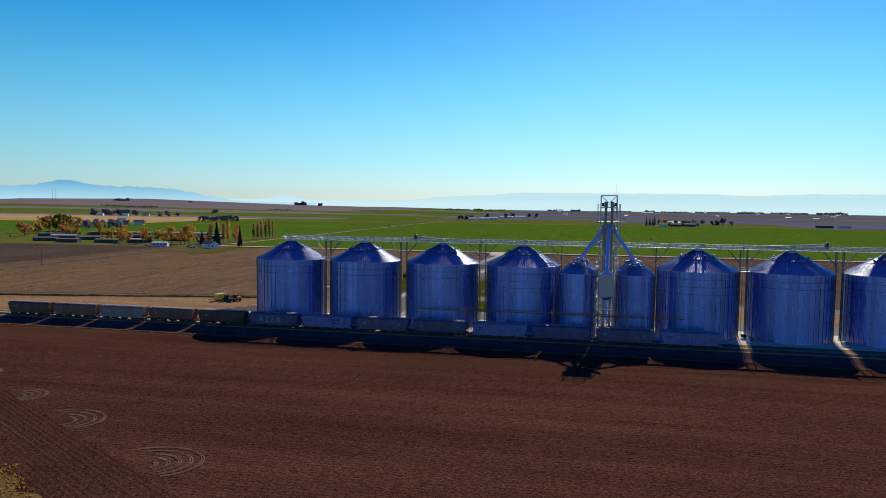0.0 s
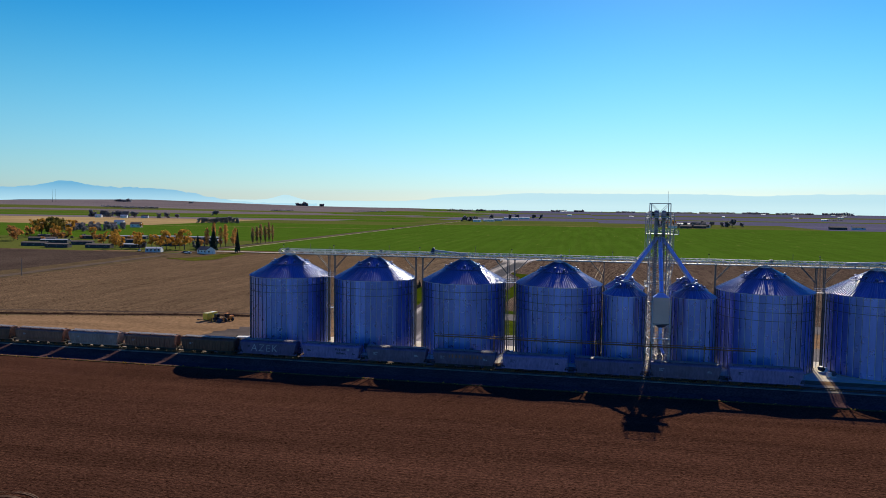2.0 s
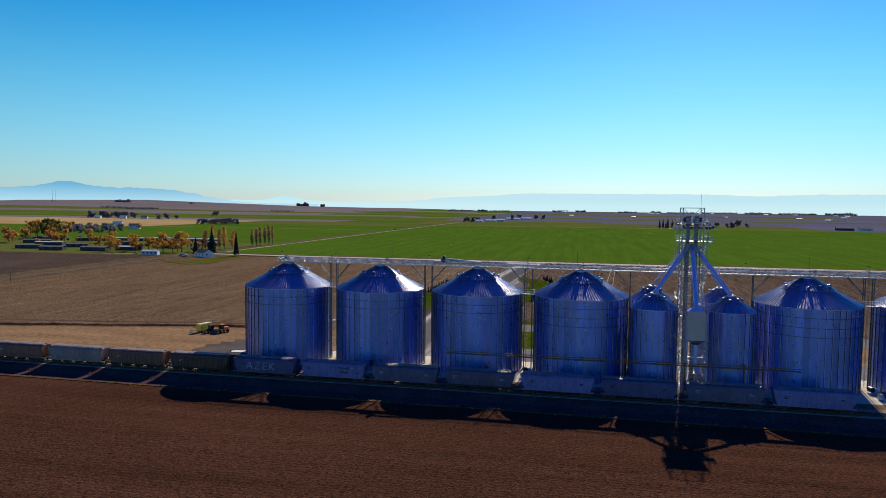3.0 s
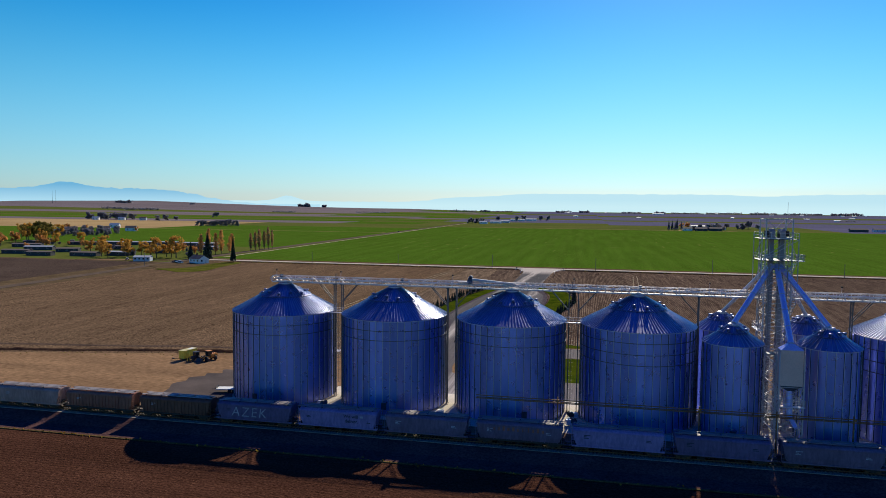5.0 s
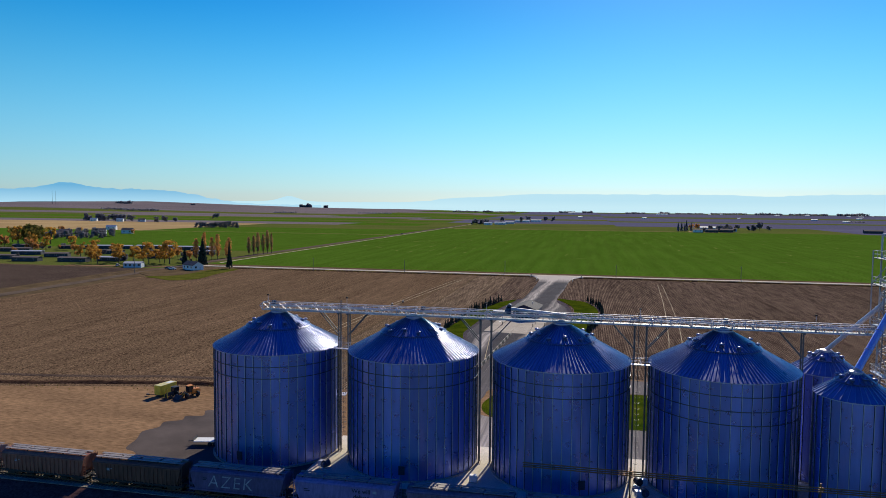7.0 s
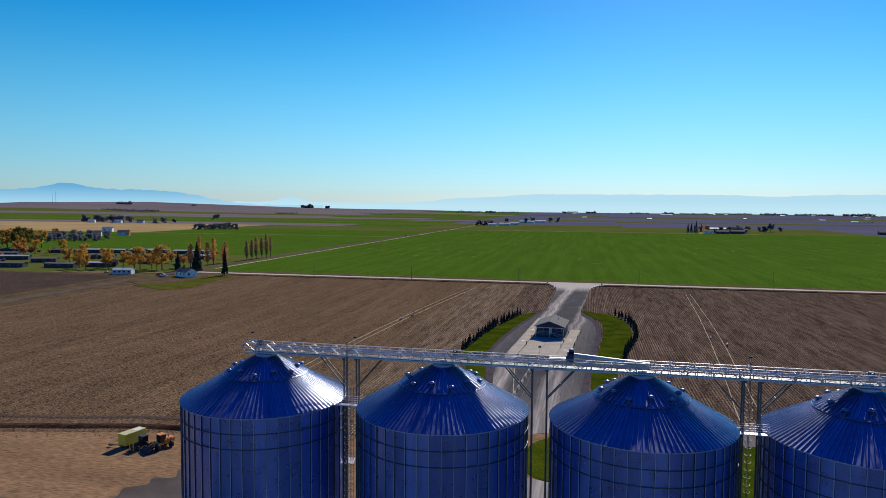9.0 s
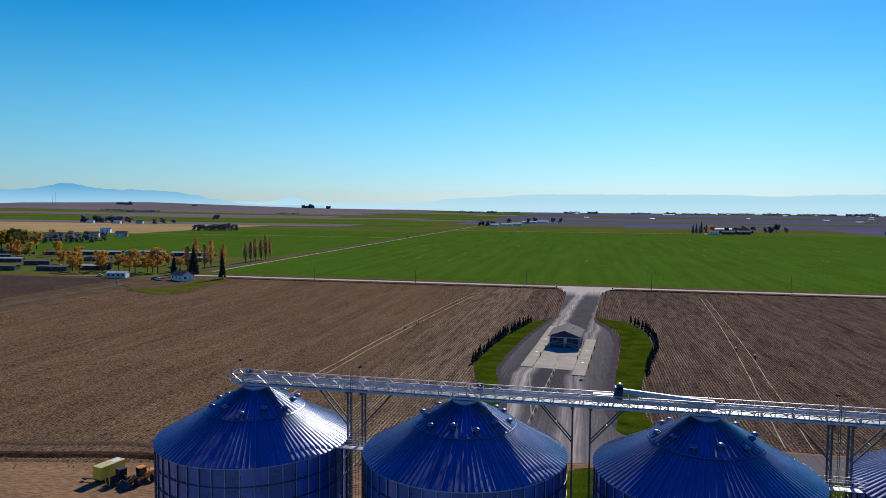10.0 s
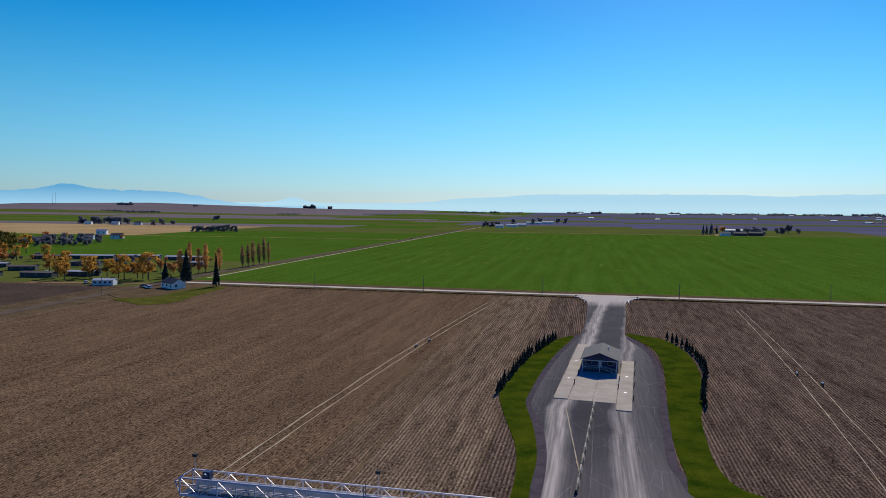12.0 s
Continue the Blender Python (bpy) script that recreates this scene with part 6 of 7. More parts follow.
def build_cart(x, y, a):
    """An irrigation wheel cart left on its line."""
    root = thing("irrigation_cart", "small wheeled irrigation cart on the field track", "cart", at=pose(x, y, -0.05, 0, 0, a) @ Matrix.Scale(0.75, 4), group="irrigation carts")
    part("frame", bar(bmesh.new(), (-1.3, 0, 0.9), (1.3, 0, 0.9), 0.09, 6), M["steel_truss"], root)
    part("riser", bar(bmesh.new(), (0, 0, 0.9), (0, 0, 2.0), 0.07, 6), M["steel_truss"], root)
    part("motor_box", rounded(-0.35, -0.3, 0.9, 0.35, 0.3, 1.4, 0.05), M["white"], root)
    for s in (-1.2, 1.2):
        tyre(root, s, 0, 0.6, 0.3)
    return root


for x, y, a in ((-28.3, 171.4, 90), (-26.0, 180.7, 90), (85.0, 159.5, 85), (88.4, 148.9, 85)):
    build_cart(x, y, a)


def build_pole(x, y, h):
    root = thing("utility_pole", "weathered wooden utility pole beside the road", "pole", at=pose(x, y, -0.1), group="roadside poles")
    part("shaft", bar(bmesh.new(), (0, 0, 0), (0, 0, h), 0.17, 8, 0.11), M["deck"], root)
    part("insulator", bar(bmesh.new(), (0, 0, h), (0, 0, h + 0.25), 0.07, 6), M["machine"], root)
    part("bracket", box(bmesh.new(), -0.45, -0.05, h - 0.7, 0.45, 0.05, h - 0.6), M["deck"], root)


for x in (-122, -60, 3, 72, 146, 220, 290):
    build_pole(x, 311 + 0.02 * x + (13 if x in (3, 146) else 0), 8.5)
for x, y in ((-202, 120), (-206, 60), (-221, 262)):
    build_pole(x, y, 9.0)


# ---------------------------------------------------------------- trees
def leaf_material(name, a, b, glow=0.35):
    """Leaves: some of the light comes through them."""
    m = material(name, a, b, 0.85, 0, 0.6, 0.3, 0, 3.0, 0.1, random=0.35, island=True)
    t = m.node_tree
    bsdf = t.nodes["Principled BSDF"]
    tr = t.nodes.new("ShaderNodeBsdfTranslucent")
    mix = t.nodes.new("ShaderNodeMixShader")
    mix.inputs[0].default_value = glow
    t.links.new(bsdf.inputs["Base Color"].links[0].from_socket, tr.inputs[0])
    t.links.new(bsdf.outputs[0], mix.inputs[1])
    t.links.new(tr.outputs[0], mix.inputs[2])
    t.links.new(mix.outputs[0], t.nodes["Material Output"].inputs[0])
    return m


M["leaf_gold"] = leaf_material("golden_leaves", (0.62, 0.35, 0.065), (0.42, 0.22, 0.045), 0.55)
M["leaf_rust"] = leaf_material("russet_leaves", (0.66, 0.34, 0.11), (0.45, 0.22, 0.075), 0.55)
M["leaf_dark"] = leaf_material("dark_needles", (0.042, 0.060, 0.050), (0.026, 0.040, 0.034), 0.25)
# grey-violet and lightened: distance haze mixed into the leaf colour
M["leaf_far"] = leaf_material("far_hazed_leaves", (0.27, 0.255, 0.29), (0.17, 0.165, 0.19), 0.55)
M["leaf_olive"] = leaf_material("olive_leaves", (0.22, 0.17, 0.035), (0.13, 0.11, 0.03), 0.4)
M["twig"] = leaf_material("bare_twigs", (0.50, 0.29, 0.14), (0.32, 0.185, 0.10), 0.5)
M["bark"] = material("grey_bark", (0.11, 0.085, 0.07), (0.07, 0.055, 0.045), 0.95, 0, 1.5, 0.3, 0.3, 6.0, 0.2)


def leaf(verts, faces, c, size, r):
    """One clump: a bent quad at a random turn."""
    e = Euler((r.uniform(0, 6.3), r.uniform(0, 6.3), r.uniform(0, 6.3)))
    k = len(verts)
    for x, y, z in ((-1, -0.6, 0), (0, -0.7, 0.35), (1, -0.5, 0), (0.9, 0.6, 0), (0, 0.8, 0.3), (-0.9, 0.6, 0)):
        v = Vector((x, y, z)) * size
        v.rotate(e)
        verts.append(c + v)
    faces.append((k, k + 1, k + 4, k + 5))
    faces.append((k + 1, k + 2, k + 3, k + 4))


def tree_meshes(shape, h, w, n, size, seed, foliage):
    r = random.Random(seed)
    verts, faces = [], []
    bm = bmesh.new()
    if shape == "cone":
        bar(bm, (0, 0, -0.2), (0, 0, h * 0.9), h * 0.018 + 0.03, 7, 0.03)
        tiers = max(6, int(h / 1.1)) if h > 6 else 7
        for i in range(n):
            f = r.random() ** 0.75
            tier = round(f * tiers) / tiers
            z = h * (0.06 + 0.94 * (0.7 * tier + 0.3 * f))
            rad = w * (1.02 - min(z / h, 1.0)) * (0.55 + 0.45 * r.random()) * (0.85 + 0.3 * noise.noise((seed, z, 2)))
            a = r.uniform(0, 2 * math.pi)
            leaf(verts, faces, Vector((rad * math.cos(a), rad * math.sin(a), z - 0.12 * rad)), size * (0.6 + 0.7 * (1 - z / h)), r)
    elif shape == "column":
        bar(bm, (0, 0, -0.2), (0, 0, h * 0.85), h * 0.015, 7, 0.05)
        for i in range(7):
            a = i * 2.4
            z = h * (0.12 + 0.09 * i)
            bar(bm, (0, 0, z), (w * 0.6 * math.cos(a), w * 0.6 * math.sin(a), z + h * 0.2), 0.07, 5, 0.02)
        for i in range(n):
            f = r.random()
            z = h * (0.16 + 0.84 * f)
            a_prev = i * 2.4
            rad = w * math.sin(math.pi * (0.10 + 0.82 * f)) ** 0.6 * math.sqrt(r.random()) * (0.85 + 0.9 * noise.noise((seed, z * 0.35, math.cos(a_prev) * 2 + 5)))
            a = a_prev
            leaf(verts, faces, Vector((rad * math.cos(a), rad * math.sin(a), z)), size * r.uniform(0.6, 1.2), r)
    else:
        bar(bm, (0, 0, -0.2), (0, 0, h * 0.35), h * 0.022, 8, h * 0.016)
        puffs = []
        for i in range(16):
            a = i * 2.4 + r.uniform(-0.4, 0.4)
            rr = w * (0.10 + 0.66 * r.random())
            z = h * r.uniform(0.26 if foliage != "leaf_far" else 0.14, 0.86)
            c = Vector((rr * math.cos(a), rr * math.sin(a), z))
            puffs.append((c, w * r.uniform(0.18, 0.40)))
            bar(bm, (0, 0, h * r.uniform(0.25, 0.36)), c, h * 0.010, 5, 0.03)
        for i in range(n):
            c, s = puffs[i % 16]
            d = Vector((r.gauss(0, 1), r.gauss(0, 1), r.gauss(0, 0.8))).normalized() * s * r.random() ** 0.45
            leaf(verts, faces, c + d, size * r.uniform(0.6, 1.2), r)
    trunk = mesh_of("trunk", bm, M["bark"])
    crown = bpy.data.meshes.new("crown")
    crown.from_pydata([tuple(v) for v in verts], [], faces)
    crown.materials.append(M[foliage])
    return trunk, crown


def tree(name, meshes, at, label, group=""):
    root = thing(name, label, "tree", at=at, group=group)
    part("trunk", meshes[0], None, root)
    part("crown", meshes[1], None, root)
    return root


pick = random.Random(11)
# young conifers along the drive
young = [tree_meshes("cone", 3.3, 0.85, 150, 0.26, 20 + k, "leaf_dark") for k in range(3)]


def conifer_row(pts, n, label, group):
    total = [Vector(p) for p in pts]
    seg = [(b - a).length for a, b in zip(total, total[1:])]
    whole = sum(seg)
    for i in range(n):
        d = whole * i / (n - 1)
        k = 0
        while k < len(seg) - 1 and d > seg[k]:
            d -= seg[k]
            k += 1
        p = total[k].lerp(total[k + 1], d / seg[k])
        s = pick.uniform(0.8, 1.15)
        tree("young_conifer", young[i % 3], pose(p.x + pick.uniform(-0.3, 0.3), p.y, 0.0, 0, 0, pick.uniform(0, 360)) @ Matrix.Scale(s, 4), label, group)


conifer_row([(5.6, 122), (6.4, 134), (9.0, 163), (12.5, 181), (16.5, 197)], 23, "young dark conifer in a row beside the lawn", "conifers west of the drive")
conifer_row([(55.0, 206), (59.6, 192), (61.0, 178), (60.6, 158), (58.0, 144), (54.6, 122)], 22, "young dark conifer along the curved lawn edge", "conifers east of the drive")

gold = [tree_meshes("round", 14.0, 4.2, 900, 0.34, 40 + k, "leaf_gold") for k in range(3)]
russet = [tree_meshes("column", 18.5, 2.2, 520, 0.42, 50 + k, "leaf_rust") for k in range(3)]
bare = [tree_meshes("column", 19, 2.0, 640, 0.38, 60 + k, "twig") for k in range(2)]
fir = [tree_meshes("cone", 18, 4.0, 900, 0.62, 70 + k, "leaf_dark") for k in range(2)]
spire = tree_meshes("cone", 20, 3.2, 900, 0.6, 77, "leaf_dark")
olive_tree = [tree_meshes("round", 17, 7.0, 1500, 0.55, 80 + k, "leaf_olive") for k in range(2)]
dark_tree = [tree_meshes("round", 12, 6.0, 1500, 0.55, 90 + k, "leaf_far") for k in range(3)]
russet_round = [tree_meshes("round", 12, 5.0, 520, 0.6, 95 + k, "leaf_rust") for k in range(2)]


def plant(name, kinds, spots, label, group=""):
    for i, (x, y, s) in enumerate(spots):
        tree(name, kinds[i % len(kinds)], pose(x, y, -0.1 + rise(x, y), 0, 0, pick.uniform(0, 360)) @ Matrix.Diagonal((s * pick.uniform(0.85, 1.2), s * pick.uniform(0.85, 1.2), s * pick.uniform(0.85, 1.12), 1)), label, group)


plant("golden_tree", gold, [(-300, 321, 1.1), (-289, 314, 1.0), (-287, 331, 1.1), (-280, 325, 1.15), (-274, 333, 1.15), (-268, 336, 1.1), (-262, 328, 1.0), (-254, 323, 1.25), (-252, 333, 1.0), (-246, 330, 1.0), (-240, 327, 1.3)],
      "broad tree with golden autumn leaves by the sheds", "golden trees")
plant("golden_tree", gold, [(-316, 340, 1.0), (-322, 352, 1.1), (-338, 356, 1.0), (-432, 425, 1.2), (-410, 432, 1.1), (-455, 436, 1.3), (-372, 412, 0.9), (-300, 352, 0.9)],
      "golden autumn tree between the mobile homes", "golden trees")
plant("poplar", russet, [(-233, 350, 1.0), (-231, 358, 1.1), (-229.5, 366, 0.95), (-228, 372, 1.0), (-229.5, 392, 0.95), (-227, 384, 0.8)], "slim russet poplar in a row along the lane", "poplars along the lane")
plant("bare_poplar", bare, [(-224.5, 416, 0.9), (-224.2, 424, 1.0), (-224, 431, 0.95), (-223.5, 440, 1.05), (-223, 447, 1.0), (-222, 453, 0.9)], "slim nearly bare poplar along the lane", "bare poplars along the lane")
plant("fir_tree", fir, [(-213, 326, 1.0), (-224, 321, 0.72)], "dense dark fir tree beside the white cottage")
plant("spire_fir", [spire], [(-180.5, 305, 0.88)], "tall narrow dark fir at the lane corner")
spots = random.Random(41)
plant("dark_tree", dark_tree, [(spots.uniform(-470, -236), spots.uniform(336, 470), spots.uniform(0.22, 0.42)) for k in range(26)], "small dark garden tree between the mobile homes", "village garden trees")
plant("russet_tree", russet_round, [(spots.uniform(-480, -250), spots.uniform(345, 480), spots.uniform(0.35, 0.6)) for k in range(12)], "small russet garden tree between the mobile homes", "village garden trees")
plant("dark_tree", dark_tree, [(-620 + 7 * k, 612 + 8 * (k % 3), 0.45 + 0.12 * (k % 3)) for k in range(14)], "dark garden tree along the village edge", "village trees")
plant("olive_tree", olive_tree, [(-486, 470, 1.25), (-476, 458, 1.05), (-500, 482, 1.2), (-520, 496, 1.2), (-535, 500, 1.1)], "big tree with olive and yellow leaves", "big village trees")
plant("golden_tree", gold, [(-505, 470, 1.6), (-494, 500, 1.5), (-560, 520, 1.4)], "large golden autumn tree by the village", "big village trees")
plant("dark_tree", dark_tree, [(-560, 585, 0.7), (-550, 590, 0.6), (-573, 580, 0.8), (-540, 600, 0.6), (-585, 575, 0.8), (-600, 600, 0.8), (-530, 625, 0.6), (-572, 640, 0.65), (-610, 640, 0.7), (-545, 660, 0.6),
                               (-330, 392, 0.5), (-318, 398, 0.6), (-262, 395, 0.6), (-300, 410, 0.6)], "dark rounded tree among the village houses", "village trees")
plant("russet_tree", russet_round, [(-255, 372, 0.6), (-268, 380, 0.7), (-280, 372, 0.6), (-246, 362, 0.6), (-420, 400, 0.8), (-445, 420, 1.0), (-470, 400, 1.0), (-492, 440, 1.1), (-520, 445, 1.1), (-455, 380, 0.9)],
      "russet-leaved tree among the village sheds", "village trees")
plant("dark_tree", dark_tree, [(-640 + 8 * k, 665 + 9 * ((k * 5) % 4) - 2 * k, 0.55 + 0.1 * (k % 4)) for k in range(12)], "dark bushy tree screening the western farmhouses", "western screen trees")
plant("russet_tree", russet_round, [(-655, 700, 1.1), (-618, 690, 0.9), (-575, 700, 0.8), (-560, 722, 0.7)], "russet bushy tree by the western farmhouses", "western screen trees")
plant("dark_tree", dark_tree, [(-1040 - 14 * k, 1330 + 7 * (k % 3), 1.2 + 0.2 * (k % 3)) for k in range(8)], "dark tree around the far western farm", "western field trees")
plant("dark_tree", dark_tree, [(-628 + 6.5 * k, 990 + 2.5 * k, 0.85 + 0.2 * ((k * 7) % 3) / 3) for k in range(11)], "dark tree in a hedge across the fields", "field hedge trees")
plant("dark_tree", dark_tree, [(360, 1300, 1.0), (372, 1310, 1.2), (384, 1315, 1.4), (330, 1330, 1.0), (312, 1325, 1.0), (346, 1332, 0.9), (405, 1330, 0.9), (262, 1190, 0.7), (276, 1210, 0.9), (294, 1222, 1.0), (304, 1232, 0.9), (316, 1240, 1.0), (286, 1196, 0.8), (310, 1200, 0.8), (318, 1210, 0.6)], "dark tree sheltering a far farmstead", "farmstead trees")
plant("fir_tree", [tree_meshes("cone", 22, 4.5, 700, 0.8, 97, "leaf_far")], [(222, 1225, 0.75), (230, 1240, 0.85), (240, 1250, 0.85), (248, 1246, 0.7), (234, 1228, 0.6)], "tall dark fir sheltering a far farmstead", "farmstead trees")
plant("russet_tree", russet_round, [(262, 1270, 1.1), (252, 1280, 1.0)], "russet tree sheltering a far farmstead", "farmstead trees")
plant("dark_tree", dark_tree, [(-200, 1480, 1.3), (-190, 1492, 1.2), (-180, 1500, 1.1), (-206, 1470, 1.0), (-150, 1540, 1.0), (-165, 1700, 1.3), (-120, 1760, 1.2), (-108, 1840, 1.4), (-60, 1850, 1.3), (-40, 1870, 1.3)],
      "dark tree around a distant farm", "distant farm trees")
plant("dark_tree", dark_tree, [(-900, 1300, 1.2), (-915, 1290, 1.2), (-880, 1310, 1.0), (-1010, 1330, 1.5), (-1025, 1320, 1.5), (-1040, 1340, 1.4), (-1110, 1380, 1.2), (-1150, 1400, 1.1), (-1000, 1700, 1.3), (-1016, 1710, 1.2)],
      "dark tree on the far western fields", "western field trees")


def far_woods(name, spots, label):
    """Far woods and hedges, too small to tell apart."""
    verts, faces = [], []
    r = random.Random(len(spots))
    for x, y, wdt, h in spots:
        for i in range(int(60 + 1.5 * wdt)):
            dx = r.uniform(-wdt / 2, wdt / 2)
            leaf(verts, faces, Vector((x + dx, y + r.uniform(-8, 8), rise(x, y) + 0.6 * h * r.random() ** 0.7 * (0.55 + 0.45 * abs(noise.noise((dx * 0.08, x, 0)) * 2)))), h * 0.15, r)
    me = bpy.data.meshes.new(name)
    me.from_pydata([tuple(v) for v in verts], [], faces)
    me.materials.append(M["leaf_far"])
    tagged(new(name, me), label, "woods", kind="stuff")


far_woods("far_woods", [(-1720, 4000, 70, 34), (-1690, 4005, 30, 40), (-1575, 4000, 26, 34), (-2500, 3300, 90, 26), (-2540, 3300, 40, 20), (-2200, 3500, 30, 16), (-650, 3900, 160, 18), (-520, 3920, 60, 22), (-420, 3950, 120, 16),
                        (-60, 4000, 90, 22), (60, 4100, 60, 24), (330, 4000, 110, 18), (480, 3900, 60, 24), (640, 4050, 160, 16), (860, 4100, 200, 18), (1050, 4000, 140, 22), (1270, 4050, 200, 20), (1480, 4000, 160, 24),
                        (1330, 2600, 60, 14), (900, 2300, 50, 10), (-1250, 2700, 110, 14), (-900, 2900, 160, 12), (-1900, 2600, 180, 18), (-2080, 2650, 120, 16)], "scattered dark woods on the far plain")


# ---------------------------------------------------------------- cottages, sheds and farms
M["red_roof"] = material("brown_roof", (0.14, 0.10, 0.09), (0.10, 0.075, 0.07), 0.9, 0, 0.5, 0.2)
M["pale_roof"] = material("pale_metal_roof", (0.46, 0.47, 0.50), (0.38, 0.39, 0.42), 0.6, 0.0, 0.4, 0.1)
M["dark_wall"] = material("dark_shed_wall", (0.052, 0.055, 0.065), (0.036, 0.04, 0.047), 0.8, 0, 0.5, 0.15)
M["blue_wall"] = material("pale_blue_wall", (0.55, 0.58, 0.64), (0.46, 0.49, 0.55), 0.7, 0, 0.5, 0.08)


def build_house(name, at, lx, ly, h, ridge_h, wall, roof, label, category, windows=3, group=""):
    """A gabled building; its ridge runs along y."""
    root = thing(name, label, category, at=at, group=group)
    part("wall", gable_walls(bmesh.new(), -lx / 2, lx / 2, -ly / 2, ly / 2, -0.2, h, h + ridge_h - 0.12), wall, root)
    part("roof", gable_roof(bmesh.new(), -lx / 2, lx / 2, -ly / 2, ly / 2, h, h + ridge_h, 0.35, 0.14), roof, root)
    for i in range(windows):
        y = -ly / 2 + ly * (i + 0.5) / windows
        window(root, lx / 2, y, h * 0.4, 1.3, h * 0.38, "e")
        window(root, -lx / 2, y, h * 0.4, 1.3, h * 0.38, "w")
    window(root, -lx * 0.22, -ly / 2, h * 0.4, 1.2, h * 0.38)
    door = part("door", box(bmesh.new(), lx * 0.12, -ly / 2 - 0.05, 0, lx * 0.12 + 1.0, -ly / 2, min(2.05, h * 0.85)), M["timber"], root)
    part("door_handle", bar(bmesh.new(), (lx * 0.12 + 0.85, -ly / 2 - 0.1, 1.0), (lx * 0.12 + 0.85, -ly / 2 - 0.05, 1.0), 0.04, 5), M["machine"], door)
    return root


cottage = build_house("cottage", pose(-200, 293, 0, 0, 0, 62), 7.6, 12.6, 3.2, 2.3, M["white"], M["shingle"], "small white cottage with a grey gable roof", "house")
part("chimney", box(bmesh.new(), -0.4, 2.0, 5.2, 0.4, 2.8, 6.9), M["rust"], cottage)
build_house("long_shed", pose(-247, 297, 0, 0, 0, -74), 6.5, 11.5, 2.8, 0.9, M["blue_wall"], M["pale_roof"], "long pale-walled shed with a low metal roof", "shed", 4)
for x, y, a, ln, roof in ((-420, 447, -73, 26, "red_roof"), (-388, 458, -80, 40, "pale_roof"), (-361, 358, -72, 18, "red_roof"), (-317, 324, -85, 22, "red_roof"), (-296, 337, -85, 19, "pale_roof"),
                          (-350, 470, -82, 36, "pale_roof"), (-305, 468, -84, 34, "pale_roof"), (-402, 372, -75, 24, "pale_roof"), (-385, 330, -80, 22, "red_roof"), (-440, 400, -76, 26, "red_roof"),
                          (-345, 400, -80, 22, "red_roof"), (-280, 372, -84, 18, "red_roof"), (-268, 420, -80, 16, "pale_roof"), (-470, 445, -74, 26, "red_roof"), (-352, 318, -82, 20, "red_roof")):
    build_house("mobile_home", pose(x, y, 0, 0, 0, a), 6.0, ln, 2.7, 0.7, M["dark_wall"], M[roof], "long low dark mobile home on the village green" if roof == "red_roof" else "long low mobile home with a pale roof", "mobile home", 3, "mobile homes")
for x, y, a, wall, roof in ((-616, 728, -60, "blue_wall", "red_roof"), (-590, 752, -70, "white", "red_roof"), (-640, 690, -60, "dark_wall", "red_roof"), (-602, 640, -60, "dark_wall", "red_roof"),
                            (-700, 860, -70, "white", "pale_roof"), (-1010, 1290, -70, "white", "pale_roof"), (-960, 1300, -70, "blue_wall", "red_roof"), (-1080, 1290, -70, "white", "pale_roof")):
    build_house("farmhouse", pose(x, y, 0, 0, 0, a), 9, 15, 4.6, 2.8, M[wall], M[roof], "farmhouse with a gabled roof beyond the green field", "house", 2, "western houses")
for x, y, ln, wall, roof in ((248, 1168, 16, "white", "red_roof"), (272, 1172, 20, "dark_wall", "red_roof"), (300, 1190, 22, "dark_wall", "red_roof"), (292, 1330, 30, "blue_wall", "pale_roof"), (322, 1250, 14, "white", "red_roof"),
                             (-168, 1450, 18, "white", "pale_roof"), (-146, 1500, 26, "white", "pale_roof"), (-130, 1560, 22, "blue_wall", "pale_roof"), (-118, 1770, 40, "white", "pale_roof"), (-86, 1840, 30, "white", "pale_roof"),
                             (450, 3700, 60, "white", "pale_roof"), (-30, 3900, 40, "white", "pale_roof"), (560, 1250, 30, "dark_wall", "red_roof"), (600, 1262, 22, "blue_wall", "red_roof")):
    build_house("farm_building", pose(x, y, rise(x, y), 0, 0, 86), 10, ln, 4.2, 2.2, M[wall], M[roof], "far farm building with a pale roof" if roof == "pale_roof" else "far farm building with a brown roof", "farm building", 2, "far farms")
r = random.Random(77)
for i in range(16):
    x, y = r.uniform(-350, 1500), r.uniform(2300, 4200)
    k = r.choice(("white", "white", "blue_wall"))
    build_house("farm_building", pose(x, y, rise(x, y), 0, 0, r.uniform(70, 100)), 9, r.uniform(9, 22), 3.2, 1.6, M[k], M["pale_roof"], "small pale farm building out on the far plain", "farm building", 1, "far plain farms")
for x, y, a, paint in ((-214, 290, 80, "car_white"), (-211, 287, 75, "car_white"), (-218, 292, 70, "car_navy"), (-262, 300, 30, "car_white"), (-330, 345, 20, "car_white")):
    build_car_vehicle(pose(x, y, 0.02, 0, 0, a), M[paint], "parked pale car beside the cottage" if paint == "car_white" else "parked dark car beside the cottage")
build_car_vehicle(pose(-217.5, 880, 0.02, 0, 0, 0), M["car_navy"], "dark car standing on the straight lane")
for x, y in ((-2690, 3000), (-2720, 3010)):
    root = thing("radio_mast", "thin distant radio mast on the hillside", "mast", at=pose(x, y, rise(x, y)))
    part("mast_shaft", bar(bmesh.new(), (0, 0, 0), (0, 0, 70), 0.8, 5, 0.3), M["machine"], root)

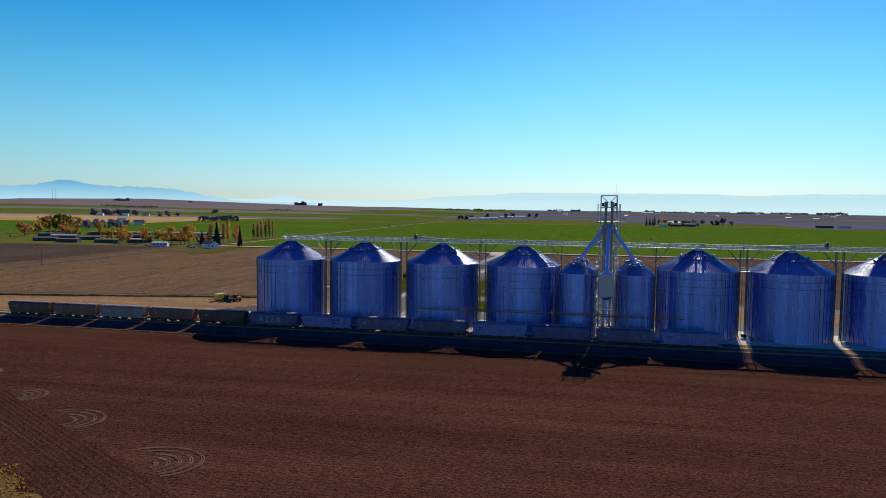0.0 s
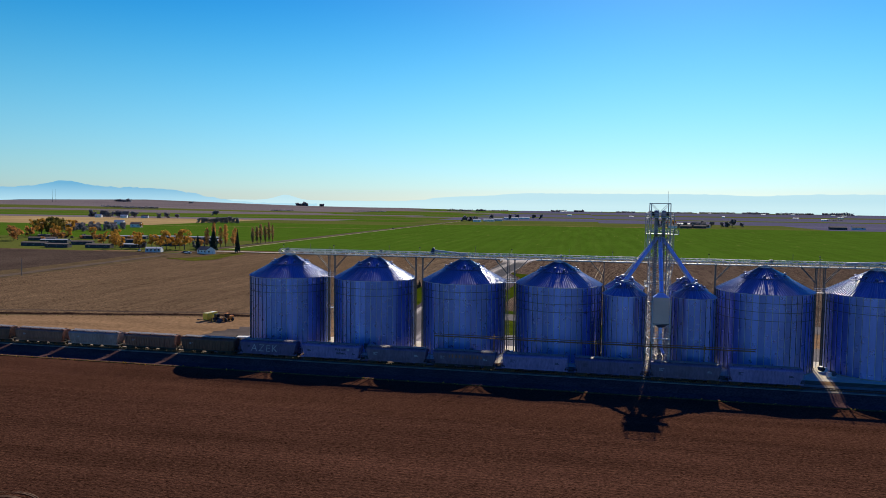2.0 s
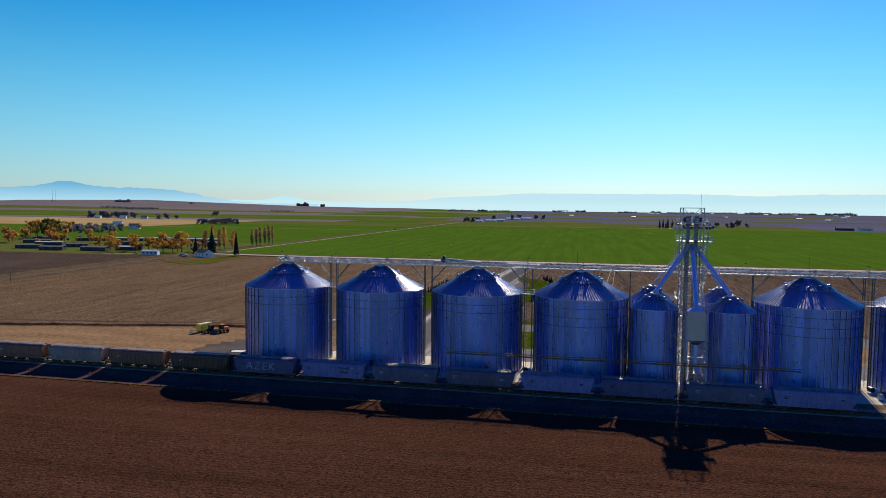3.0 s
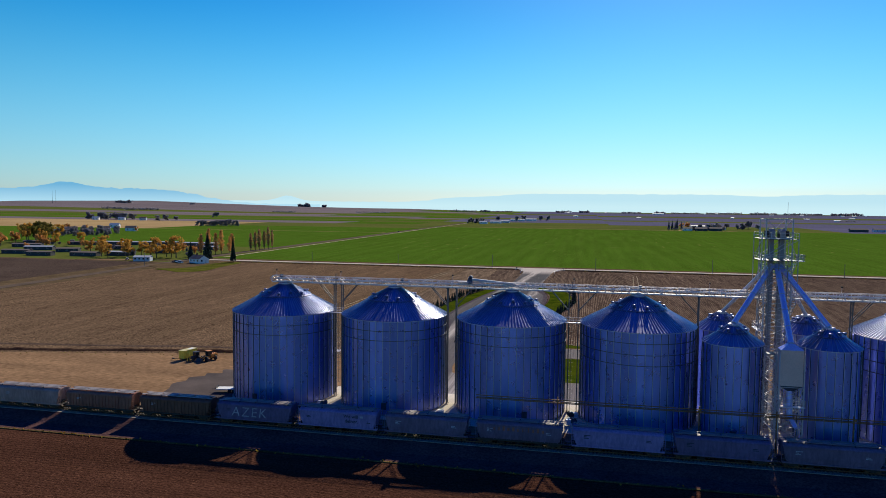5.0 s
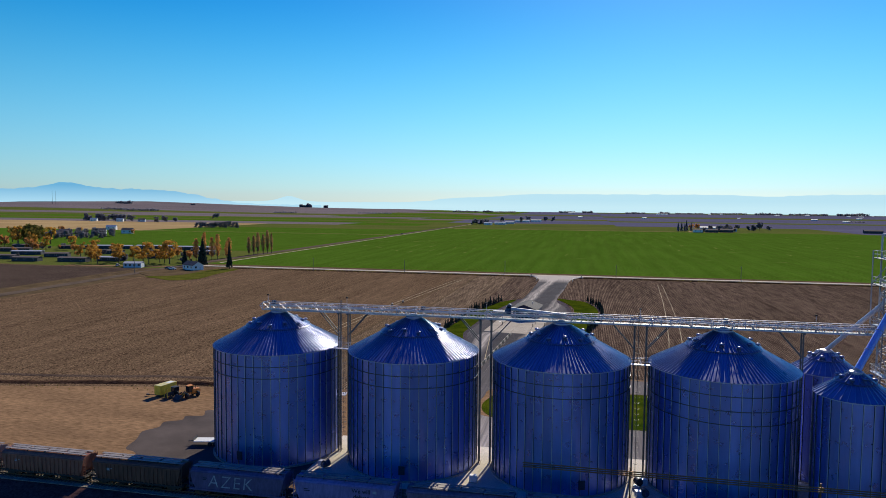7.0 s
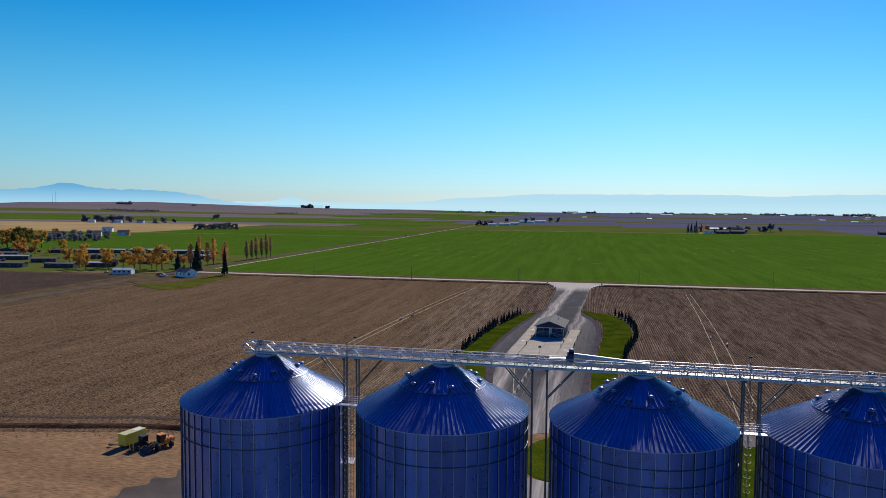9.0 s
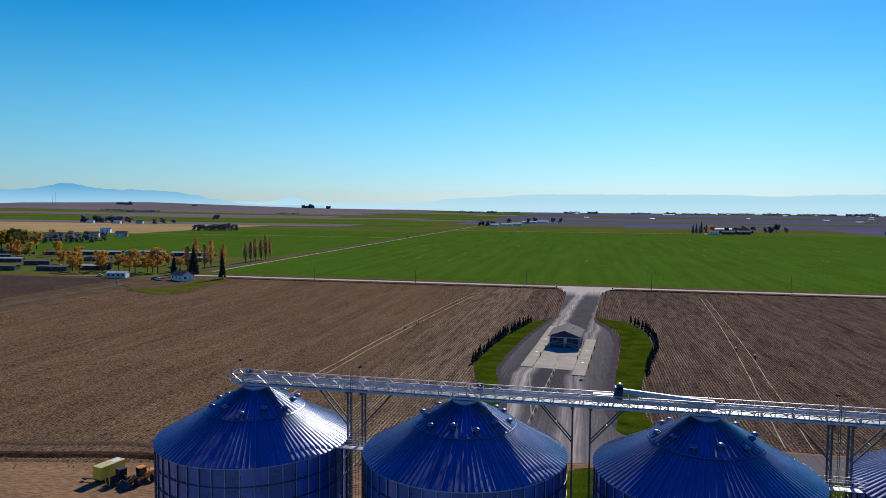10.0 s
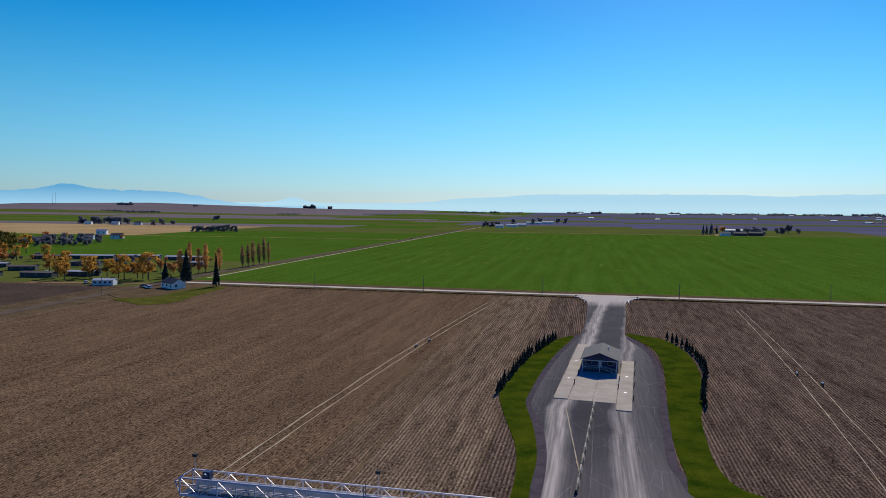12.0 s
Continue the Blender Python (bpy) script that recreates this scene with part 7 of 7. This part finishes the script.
# scattered weeds in the green field and along the field edges
verts, faces = [], []
r = random.Random(3)
for i in range(200):
    x = r.uniform(-195, 8)
    y = 38 + 0.2 * x + r.gauss(0, 1.6)
    leaf(verts, faces, Vector((x, y, 0.08)), r.uniform(0.08, 0.20), r)
for i in range(900):
    x = r.choice((r.uniform(-170, 18), r.uniform(54, 400)))
    leaf(verts, faces, Vector((x, 310.5 + 0.015 * x + r.gauss(0, 0.9), 0.25)), r.uniform(0.15, 0.4), r)
me = bpy.data.meshes.new("weeds")
me.from_pydata([tuple(v) for v in verts], [], faces)
me.materials.append(M["leaf_olive"])
tagged(new("weeds", me), "dry weeds along the field edges", "weeds", kind="stuff")

# dry yellow grass at the field corner and along the verge
verts, faces = [], []
for i in range(14000):
    x, y = r.uniform(-32, 48), r.uniform(-172, -122)
    edge = -125.0 - 0.42 * max(0, x - 8) - 0.011 * max(0, x - 8) ** 2 + 2.2 * noise.noise((x * 0.35, 4, 0))
    if y < edge and ((x - 10) / 46) ** 2 + ((y + 146) / 27) ** 2 < 1:
        leaf(verts, faces, Vector((x, y, 0.06)), r.uniform(0.08, 0.20), r)
for i in range(260):
    x = r.uniform(-200, 200)
    leaf(verts, faces, Vector((x, -31.9 + r.gauss(0, 0.35), -0.92)), r.uniform(0.1, 0.24), r)
me = bpy.data.meshes.new("dry_grass")
me.from_pydata([tuple(v) for v in verts], [], faces)
me.materials.append(leaf_material("dry_yellow_grass", (0.52, 0.29, 0.04), (0.26, 0.14, 0.025), 0.4))
tagged(new("dry_grass", me), "tufts of dry yellow grass at the field edge", "grass", kind="stuff")

# ---------------------------------------------------------------- sleepers
sleeper = mesh_of("sleeper", box(bmesh.new(), -0.12, -1.3, 0.02, 0.12, 1.3, 0.16), material("creosoted_sleeper", (0.10, 0.085, 0.075), (0.06, 0.05, 0.045), 0.9, 0, 0.5, 0.25, 0.2, 5.0, random=0.25))
bed = new("sleeper_row")
tagged(bed, "weathered wooden sleepers under the rails", "sleepers", kind="structure")
for i in range(150):
    part("sleeper", sleeper, None, bed, at=pose(108 + 0.6 * i, TRACK, 0))
bm = bmesh.new()
for i in range(690):
    x = 107.4 - 0.6 * i
    box(bm, x - 0.12, TRACK - 1.3, 0.02, x + 0.12, TRACK + 1.3, 0.16)
rest = part("sleeper_rest", bm, sleeper.materials[0], bed)
tagged(rest, kind="stuff")
